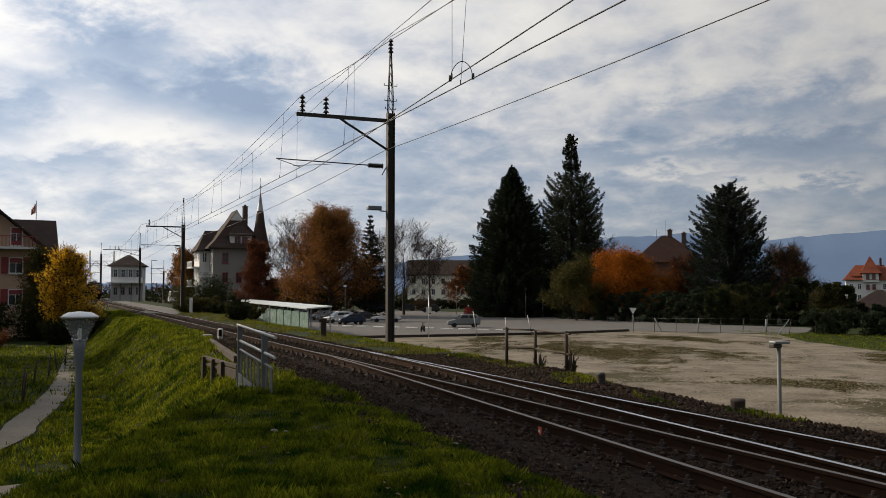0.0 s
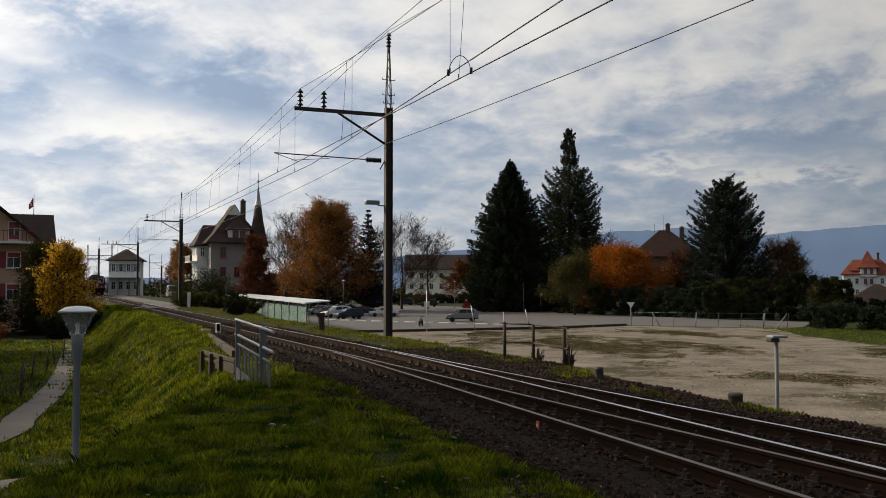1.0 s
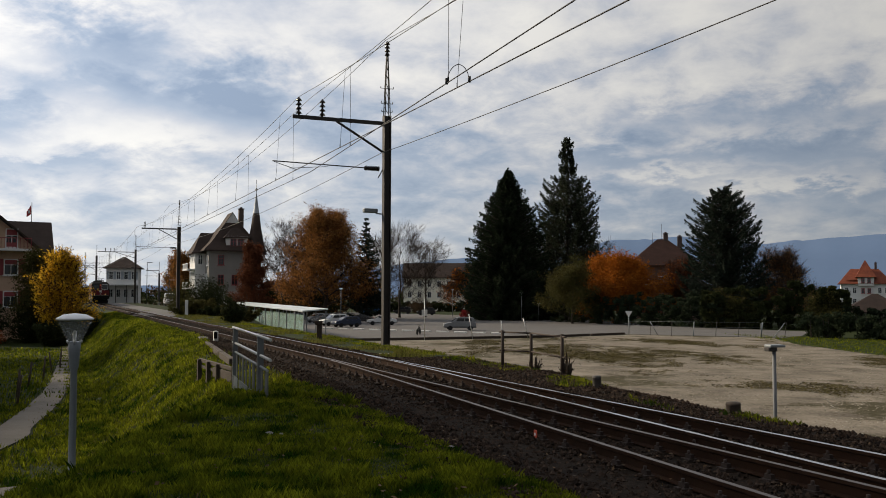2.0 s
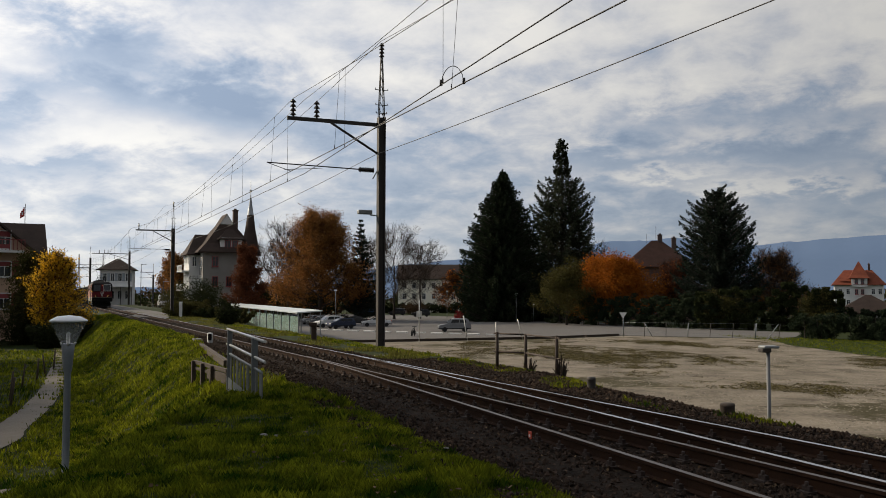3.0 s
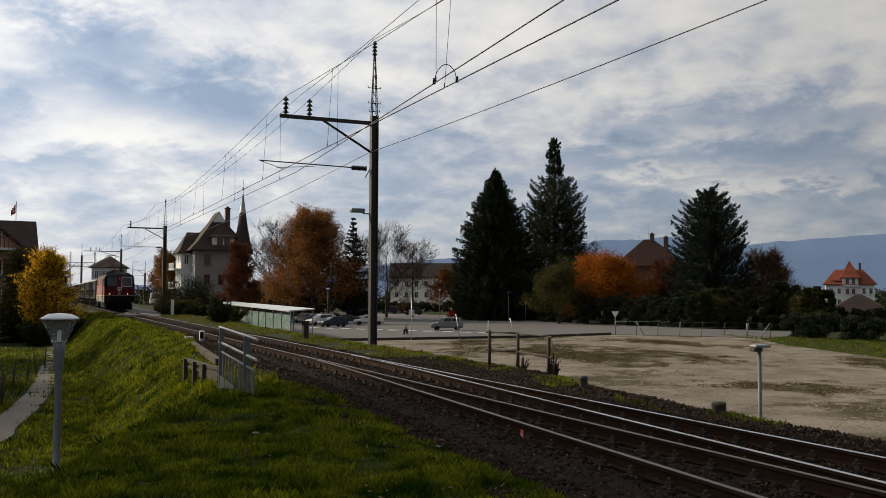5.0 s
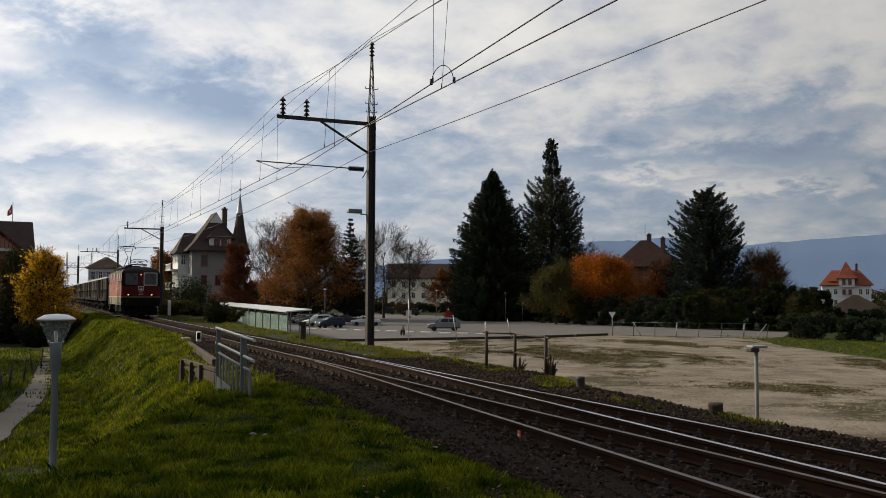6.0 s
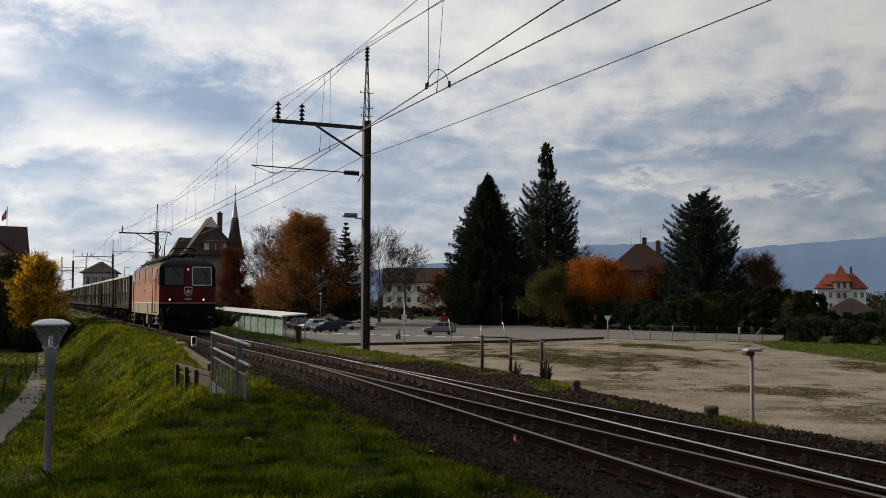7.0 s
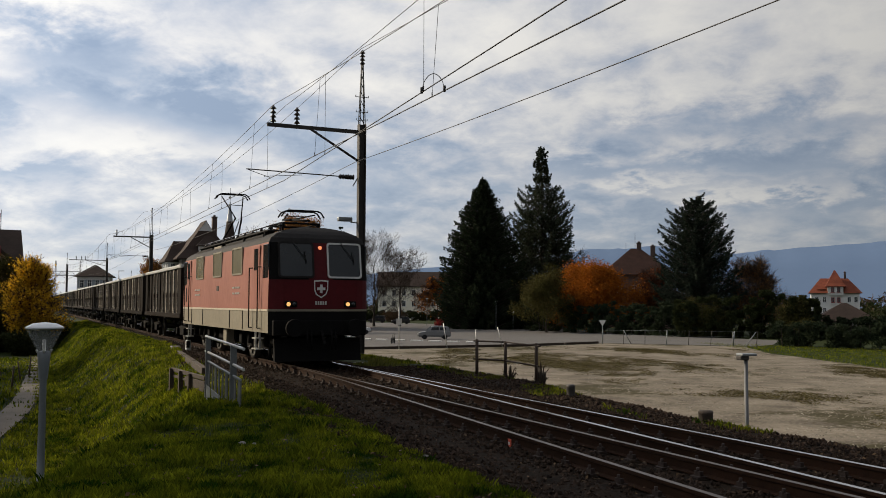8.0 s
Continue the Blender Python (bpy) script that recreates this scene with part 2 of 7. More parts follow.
M_TRUNK = mat("bark", (0.045, 0.034, 0.026), (0.022, 0.018, 0.014), rough=0.95, scale=2, fine=14, bump=0.5, streak=(4, 4, 1))
M_CLEAR = glass("clear_lamp_glass")
M_RUBBER = mat("black_rubber", (0.015, 0.015, 0.016), rough=0.85)

# ---- mesh helpers ----
PSI = radians(23.5)
C0 = Vector((-2.831, 25.494, 0))
ALONG = Vector((math.sin(PSI), -math.cos(PSI), 0))      # the way of the train
ACROSS = Vector((math.cos(PSI), math.sin(PSI), 0))      # from the camera's side over the track
TRACK_RZ = math.degrees(math.atan2(ALONG.y, ALONG.x))


def W(s, n, z=0.0):
    """A point s metres on along the track, n across it."""
    p = C0 + ALONG * s + ACROSS * n
    return Vector((p.x, p.y, z))


def SN(x, y):
    q = Vector((x, y, 0)) - C0
    return q.dot(ALONG), q.dot(ACROSS)


def mesh_of(name, bm, mats, smooth=False):
    me = bpy.data.meshes.new(name)
    bm.to_mesh(me)
    bm.free()
    for m in (mats if isinstance(mats, (list, tuple)) else [mats]):
        me.materials.append(m)
    if smooth:
        for p in me.polygons:
            p.use_smooth = True
    return me


def part(name, bm, material, parent=None, label="", smooth=False):
    ob = new(name, mesh_of(name, bm, material, smooth))
    if parent:
        ob.parent = parent
    if label:
        ob["label"] = label
    return ob


def shared(name, me, parent, m=None, label=""):
    ob = new(name, me)
    ob.parent = parent
    if m is not None:
        ob.matrix_local = m
    if label:
        ob["label"] = label
    return ob


def thing(name, label, category, m=None, group="", kind=""):
    ob = new(name)
    ob.empty_display_size = 0.2
    if m is not None:
        ob.matrix_basis = m
    return tagged(ob, label, category, group, kind)


def soup(name, verts, faces, mats, index=None, smooth=False):
    me = bpy.data.meshes.new(name)
    me.from_pydata([tuple(v) for v in verts], [], faces)
    for m in (mats if isinstance(mats, (list, tuple)) else [mats]):
        me.materials.append(m)
    if index is not None:
        me.polygons.foreach_set("material_index", index)
    if smooth:
        me.polygons.foreach_set("use_smooth", [True] * len(me.polygons))
    me.update()
    return me


def tris(name, pts, material, k=3):
    """A mesh of loose k-cornered faces out of an array of shape (n, k, 3)."""
    pts = np.asarray(pts, dtype=np.float32)
    n = len(pts)
    me = bpy.data.meshes.new(name)
    me.vertices.add(n * k)
    me.vertices.foreach_set("co", pts.reshape(-1))
    me.loops.add(n * k)
    me.loops.foreach_set("vertex_index", np.arange(n * k, dtype=np.int32))
    me.polygons.add(n)
    me.polygons.foreach_set("loop_start", np.arange(0, n * k, k, dtype=np.int32))
    me.materials.append(material)
    me.update(calc_edges=True)
    return me


def box(bm, c, size, rz=0.0, mi=0, bevel=0.0, m=None):
    x, y, z = (v / 2 for v in size)
    mm = (m or Matrix.Identity(4)) @ Matrix.Translation(c) @ Matrix.Rotation(rz, 4, "Z")
    vs = [bm.verts.new(mm @ Vector((sx * x, sy * y, sz * z))) for sx in (-1, 1) for sy in (-1, 1) for sz in (-1, 1)]
    fs = []
    for q in ((0, 1, 3, 2), (4, 6, 7, 5), (0, 4, 5, 1), (2, 3, 7, 6), (0, 2, 6, 4), (1, 5, 7, 3)):
        f = bm.faces.new([vs[i] for i in q])
        f.material_index = mi
        fs.append(f)
    if bevel:
        es = list({e for f in fs for e in f.edges})
        bmesh.ops.bevel(bm, geom=es, offset=bevel, segments=2, affect="EDGES", profile=0.5)
    return fs


def tube(bm, a, b, r, r2=None, n=8, mi=0, cap=True):
    a, b = Vector(a), Vector(b)
    r2 = r if r2 is None else r2
    d = (b - a).normalized()
    u = d.orthogonal().normalized()
    v = d.cross(u)
    A, B = [], []
    for i in range(n):
        w = u * math.cos(i * math.tau / n) + v * math.sin(i * math.tau / n)
        A.append(bm.verts.new(a + w * r))
        B.append(bm.verts.new(b + w * r2))
    for i in range(n):
        f = bm.faces.new((A[i], A[(i + 1) % n], B[(i + 1) % n], B[i]))
        f.material_index, f.smooth = mi, True
    if cap:
        bm.faces.new(A[::-1]).material_index = mi
        bm.faces.new(B).material_index = mi


def lathe(bm, prof, c=(0, 0, 0), n=20, mi=0, axis="Z"):
    """Turns a profile of (radius, height) about an upright axis through c (or about y)."""
    rings = []
    for r, h in prof:
        ring = []
        for i in range(n):
            a = i * math.tau / n
            p = (r * math.cos(a), r * math.sin(a), h) if axis == "Z" else (r * math.cos(a), h, r * math.sin(a))
            ring.append(bm.verts.new(Vector(c) + Vector(p)))
        rings.append(ring)
    for A, B in zip(rings, rings[1:]):
        for i in range(n):
            f = bm.faces.new((A[i], A[(i + 1) % n], B[(i + 1) % n], B[i]))
            f.material_index, f.smooth = mi, True
    for ring in (rings[0], rings[-1]):
        try:
            bm.faces.new(ring).material_index = mi
        except ValueError:
            pass


def prism(bm, poly, y0, y1, mi=0, m=None):
    """An outline in x and z, drawn out from y0 to y1."""
    m = m or Matrix.Identity(4)
    A = [bm.verts.new(m @ Vector((x, y0, z))) for x, z in poly]
    B = [bm.verts.new(m @ Vector((x, y1, z))) for x, z in poly]
    n = len(poly)
    fs = [bm.faces.new((A[i], A[(i + 1) % n], B[(i + 1) % n], B[i])) for i in range(n)]
    fs += [bm.faces.new(A[::-1]), bm.faces.new(B)]
    for f in fs:
        f.material_index = mi
    bmesh.ops.recalc_face_normals(bm, faces=fs)
    return fs


# ---- ground ----
def lerp_table(x, tab):
    if x <= tab[0][0]:
        return tab[0][1]
    for (a, va), (b, vb) in zip(tab, tab[1:]):
        if x <= b:
            return va + (vb - va) * (x - a) / (b - a)
    return tab[-1][1]


def smooth01(t):
    t = min(1.0, max(0.0, t))
    return t * t * (3 - 2 * t)


def branch_off(s):
    """How far the branch track has left the main one."""
    s0, k, e = 1.6, 0.066, 4.0
    if s < s0 - e:
        return 0.0
    if s < s0 + e:
        return k * (s - s0 + e) ** 2 / (4 * e)
    return k * (s - s0)


FAR_CREST = [(-90, 12.0), (-72, 11.0), (-50, 5.2), (-8, 4.9), (3, 4.8), (6, 4.0), (12, 3.45), (40, 3.3)]
NEAR_CREST = [(-250, -3.1), (-2, -3.1), (4.5, -3.5), (8.2, -4.7), (11.9, -6.2), (15.2, -7.4), (20, -9.6), (30, -13.0), (45, -16)]
PARK_Z, LOT_Z = -2.4, -2.83


def ground_z(x, y, rough=True):
    s, n = SN(x, y)
    bn = noise.noise(Vector((x * 0.6, y * 0.6, 0.0))) * 0.5 + noise.noise(Vector((x * 2.1, y * 2.1, 4.0))) * 0.25 if rough else 0.0
    if n >= 0:
        c = lerp_table(s, FAR_CREST)
        if n < 1.75:
            return -0.178
        if n < 2.5:
            return -0.178 - 0.202 * (n - 1.75) / 0.75
        if n < c:
            return -0.38 + 0.05 * bn
        run = 5.2
        z = -0.38 + (LOT_Z + 0.38) * smooth01((n - c) / run)
        return z + (0.08 * bn if n < c + run else 0.0)
    left = -1.75 - branch_off(s) + 0.2 * smooth01((-8 - s) / 6)
    c = min(lerp_table(s, NEAR_CREST), left - 0.8)
    if n > left:
        return -0.178 + 0.022 * smooth01((-1.0 - branch_off(s) - n) / 0.2)
    mound = smooth01((s - 2.5) / 7.0)
    edge = -0.50 + 0.22 * smooth01((-6 - s) / 10)
    if n > c:
        f = smooth01((left - n) / 1.3)
        top = edge + mound * (0.42 + 0.16 * smooth01((s - 10) / 12))
        return -0.156 + (top + 0.156) * f + 0.10 * bn * f
    run = 2.7 + 1.3 * mound
    top = edge + mound * (0.42 + 0.16 * smooth01((s - 10) / 12))
    f = (c - n) / run
    z = top + (PARK_Z - top) * (0.45 * f + 0.55 * smooth01(f)) if f < 1 else PARK_Z
    if f >= 1:
        return z + 0.03 * bn
    hump = noise.noise(Vector((x * 1.3, y * 1.3, 9.0))) if rough else 0.0
    return z + 0.16 * bn + 0.14 * hump


def spaced(lo, hi, fine_lo, fine_hi, step, grow=1.25):
    v, x, d = [], fine_lo, step
    while x <= fine_hi:
        v.append(x)
        x += step
    a, d = fine_lo, step
    while a > lo:
        d *= grow
        a -= d
        v.append(max(a, lo))
    a, d = v[int((fine_hi - fine_lo) / step)], step
    while a < hi:
        d *= grow
        a += d
        v.append(min(a, hi))
    return sorted(set(v))


def build_ground():
    ss = spaced(-4600, 4600, -30, 30, 0.4, 1.12)
    ns = spaced(-4600, 4600, -13, 11, 0.3, 1.12)
    verts, faces, idx = [], [], []
    for s in ss:
        for n in ns:
            p = W(s, n)
            d = math.hypot(p.x, p.y)
            z = ground_z(p.x, p.y) if d < 500 else (PARK_Z if n < 0 else LOT_Z)
            if n > 95:
                z -= 0.02 * min(n - 95, 400)
            verts.append((p.x, p.y, z))
    m = len(ns)
    for i in range(len(ss) - 1):
        for j in range(m - 1):
            sm, nm = (ss[i] + ss[i + 1]) / 2, (ns[j] + ns[j + 1]) / 2
            faces.append((i * m + j, (i + 1) * m + j, (i + 1) * m + j + 1, i * m + j + 1))
            bal = (-2.25 + 0.7 * smooth01((-8 - sm) / 8) - branch_off(sm) - 0.25 * noise.noise(Vector((sm, 0, 7)))) < nm < (min(lerp_table(sm, FAR_CREST), 4.6) + (2.6 if sm > -4 else -0.25) + 0.4 * noise.noise(Vector((sm * 0.7, 0, 3)))) and -260 < sm < 60
            if sm < -6 and nm > 2.8:
                bal = False
            idx.append(1 if bal else 0)
    g = new("ground", soup("ground", verts, faces, [M_GRASS, M_BALLAST], idx, True))
    tagged(g, "grassy railway embankment and meadow with a stony track bed", "ground", kind="structure")


build_ground()


def flat_patch(name, label, category, outline, z, material, step=2.0, wob=0.4):
    """A level patch with a slightly uneven border."""
    pts = []
    n = len(outline)
    for i in range(n):
        a, b = Vector(outline[i]), Vector(outline[(i + 1) % n])
        k = max(1, int((b - a).length / step))
        for j in range(k):
            p = a.lerp(b, j / k)
            q = noise.noise_vector(Vector((p.x * 0.4, p.y * 0.4, 1.5))) * wob
            pts.append((p.x + q.x, p.y + q.y, z))
    bm = bmesh.new()
    f = bm.faces.new([bm.verts.new(p) for p in pts])
    if f.normal.z < 0 or f.calc_area() and (f.normal_update() or f.normal.z < 0):
        f.normal_flip()
    r = bmesh.ops.extrude_face_region(bm, geom=[f])
    for v in r["geom"]:
        if isinstance(v, bmesh.types.BMVert):
            v.co.z += 0.03
    return tagged(part(name, bm, material), label, category, kind="structure")


flat_patch("gravel_lot", "pale trampled gravel field below the railway embankment", "gravel lot",
           [W(-61, 9.2)[:2], (11.5, 97.6), (21, 106), (35, 98.3), (32.6, 84), (33.4, 64), (34, 40), W(30, 22)[:2], W(45, 9)[:2], W(12, 8.2)[:2], W(-20, 9.6)[:2]], LOT_Z - 0.01, M_LOT)
flat_patch("asphalt_car_park", "worn grey asphalt car park and lane beside a hedge", "car park",
           [W(-61.6, 9.4)[:2], (11.3, 98.1), (21, 106.7), (36.4, 98.9), (40, 103), (46, 116), (34, 132), (22, 182), (-20, 232), (-66, 236), (-52, 160)], LOT_Z, M_ASPHALT, 3.0, 0.2)


def strip(name, label, category, line, widths, z0, material, dz=0.03):
    """A path along a line of points, draped on the ground."""
    verts, faces = [], []
    k = len(line)
    for i, (x, y) in enumerate(line):
        a, b = Vector(line[max(i - 1, 0)]), Vector(line[min(i + 1, k - 1)])
        d = (b - a).normalized()
        w = widths[i] / 2 * (1 + 0.15 * noise.noise(Vector((x, y, 2))))
        for sgn in (1, 0, -1):
            px, py = x - d.y * w * sgn, y + d.x * w * sgn
            verts.append((px, py, (ground_z(px, py, False) if z0 is None else z0) + dz + (0.02 if sgn == 0 else 0)))
    for i in range(k - 1):
        for j in (0, 1):
            faces.append((i * 3 + j, i * 3 + j + 1, i * 3 + j + 4, i * 3 + j + 3))
    ob = new(name, soup(name, verts, faces, material, None, True))
    return tagged(ob, label, category, kind="structure")


def curve_pts(ctrl, k=10):
    out = []
    for i in range(len(ctrl) - 1):
        p0, p1, p2, p3 = (Vector(ctrl[min(max(j, 0), len(ctrl) - 1)]) for j in (i - 1, i, i + 1, i + 2))
        for j in range(k):
            t = j / k
            out.append(tuple(0.5 * ((2 * p1) + (p2 - p0) * t + (2 * p0 - 5 * p1 + 4 * p2 - p3) * t * t + (3 * p1 - p0 - 3 * p2 + p3) * t ** 3)))
    out.append(tuple(ctrl[-1]))
    return out


pl = curve_pts([(-40, 93), (-34.8, 82), (-29.2, 69.8), (-25.4, 60.8), (-20.8, 49.4), (-17.7, 41.6), (-15.0, 33.9), (-13.5, 28.8), (-12.4, 24.9), (-12.6, 18), (-18, 8)])
strip("footpath", "winding pale gravel footpath through the grass", "path", pl, [0.85 + 0.15 * smooth01((60 - y) / 35) for x, y in pl], PARK_Z + 0.0, M_PATH)
pl2 = curve_pts([(-11.3, 15.5), (-10.2, 17.6), (-8.9, 18.6), (-7.4, 19.6), (-6.0, 21)])
strip("underpass_path", "short gravel path at the foot of the bank", "path", pl2, [1.3] * len(pl2), PARK_Z + 0.05, M_PATH)

# ---- track ----
RAIL_PROF = [(-0.0365, 0.0), (0.0365, 0.0), (0.0365, -0.035), (0.010, -0.050), (0.009, -0.135), (0.062, -0.150), (0.062, -0.162), (-0.062, -0.162), (-0.062, -0.150), (-0.009, -0.135), (-0.010, -0.050), (-0.0365, -0.035)]
rail_road = thing("railway_track", "rusty railway track with a turnout on tarred wooden sleepers", "railway track")


def build_rail(fn, s0, s1, head, step=1.0):
    verts, faces, idx = [], [], []
    k = len(RAIL_PROF)
    ss = np.arange(s0, s1 + 0.01, step)
    for s in ss:
        n = fn(s)
        for dn, z in RAIL_PROF:
            verts.append(W(s, n + dn, z))
    for i in range(len(ss) - 1):
        for j in range(k):
            faces.append((i * k + j, i * k + (j + 1) % k, (i + 1) * k + (j + 1) % k, (i + 1) * k + j))
            idx.append(1 if j == 0 else 0)
    shared("rail", soup("rail", verts, faces, [M_RAIL, head], idx), rail_road)


G = 0.7535
build_rail(lambda s: -G, -320, 1.2, M_RAILTOP_OLD)
build_rail(lambda s: G, -320, 60, M_RAILTOP)
build_rail(lambda s: -G - branch_off(s), 1.2, 60, M_RAILTOP_OLD)
build_rail(lambda s: -G + 0.05, -1.0, 30, M_RAILTOP_OLD)
build_rail(lambda s: G - branch_off(s) - 0.05 + 0.05 * smooth01((s - 1) / 5), -0.5, 30, M_RAILTOP)


def build_sleepers():
    bm = bmesh.new()
    box(bm, (0, 0, 0), (0.24, 2.6, 0.15), bevel=0.012)
    me = mesh_of("sleeper", bm, M_SLEEPER)
    long_ = []
    for k in range(5):
        bm = bmesh.new()
        box(bm, (0, 0, 0), (0.24, 2.7 + 0.34 * k, 0.15), bevel=0.012)
        long_.append(mesh_of("sleeper", bm, M_SLEEPER))
    bm = bmesh.new()
    box(bm, (0, 0, 0.0), (0.15, 0.34, 0.02))
    for sy in (-1, 1):
        box(bm, (0.0, sy * 0.105, 0.035), (0.10, 0.05, 0.05))
        tube(bm, (0.0, sy * 0.115, 0.04), (0.0, sy * 0.115, 0.10), 0.018, n=6)
    clip = mesh_of("rail_fastening", bm, M_CLIP)
    s = 24.0
    for i in range(190):
        off = branch_off(s)
        mid = -off / 2
        j = random.uniform(-0.03, 0.03)
        m = long_[min(4, int(off / 0.34))] if off > 0.05 else me
        sl = shared("sleeper", m, rail_road, Matrix.Translation(W(s + j, mid, -0.243)) @ pose(0, 0, 0, 0, 0, TRACK_RZ + random.uniform(-1, 1)))
        rails = {-G - off, G, -G + 0.05, G - off} if off > 0.12 else {-G, G}
        if s > -45:
            for n in rails:
                shared("rail_fastening", clip, sl, pose(0, n - mid, 0.088))
        s -= 0.62
    # farther ties in one piece
    bm = bmesh.new()
    while s > -300:
        box(bm, W(s, 0, -0.25), (0.24, 2.6, 0.15), radians(TRACK_RZ))
        s -= 0.62
    ob = part("far_sleepers", bm, M_SLEEPER, rail_road)
    ob["kind"] = "stuff"


build_sleepers()


def build_ballast():
    """Loose broken stone on the bed."""
    rs = np.random.RandomState(4)
    base = np.array([(1, 0, 0), (-1, 0, 0), (0, 1, 0), (0, -1, 0), (0, 0, 1), (0, 0, -1)], float)
    oct_ = [(0, 2, 4), (2, 1, 4), (1, 3, 4), (3, 0, 4), (2, 0, 5), (1, 2, 5), (3, 1, 5), (0, 3, 5)]
    out = []
    for _ in range(62000):
        s = 21 - 44 * rs.rand() ** 1.6
        left, right = -2.55 - branch_off(s) - (0.45 if s > 2 else 0), 3.0
        n = left + (right - left) * rs.rand()
        if rs.rand() < 0.3 and s > -4:
            n = rs.uniform(2.9, 6.9)
        off = branch_off(s)
        if min(abs(n - r) for r in (-G - off, G, -G, G - off)) < 0.09:
            continue
        r = rs.uniform(0.018, 0.04) if n < 3 else rs.uniform(0.02, 0.055)
        p = W(s, n)
        inner = -1.65 - off < n < 1.65
        z = -0.180 + 0.03 * rs.rand() if inner else ground_z(p.x, p.y) + 0.012
        if inner and (abs((24.0 - s) / 0.62 - round((24.0 - s) / 0.62)) < 0.2) and abs(n) < 1.0 and rs.rand() < 0.6:
            continue
        v = base * (r * rs.uniform(0.55, 1.3, (6, 3)))
        a = rs.rand(2) * 6.3
        ca, sa, cb, sb = math.cos(a[0]), math.sin(a[0]), math.cos(a[1]), math.sin(a[1])
        R = np.array([[ca, -sa, 0], [sa, ca, 0], [0, 0, 1]]) @ np.array([[1, 0, 0], [0, cb, -sb], [0, sb, cb]])
        v = v @ R.T + np.array([p.x, p.y, z])
        out.append(v)
    V = np.concatenate(out)
    F = [tuple(i * 6 + a for a in t) for i in range(len(out)) for t in oct_]
    me = soup("track_ballast", V, F, M_STONE)
    tagged(new("track_ballast", me), "loose dark brown broken stone between the rails", "ballast", kind="stuff")


build_ballast()

# ---- overhead line ----
def insulator(bm, base, h, up=Vector((0, 0, 1)), sheds=4, r=0.11):
    base = Vector(base)
    tube(bm, base, base + up * h, 0.035, n=8)
    for i in range(sheds):
        c = base + up * h * (0.16 + 0.72 * i / max(1, sheds - 1))
        tube(bm, c - up * 0.045, c + up * 0.03, r, r * 0.55, n=10)


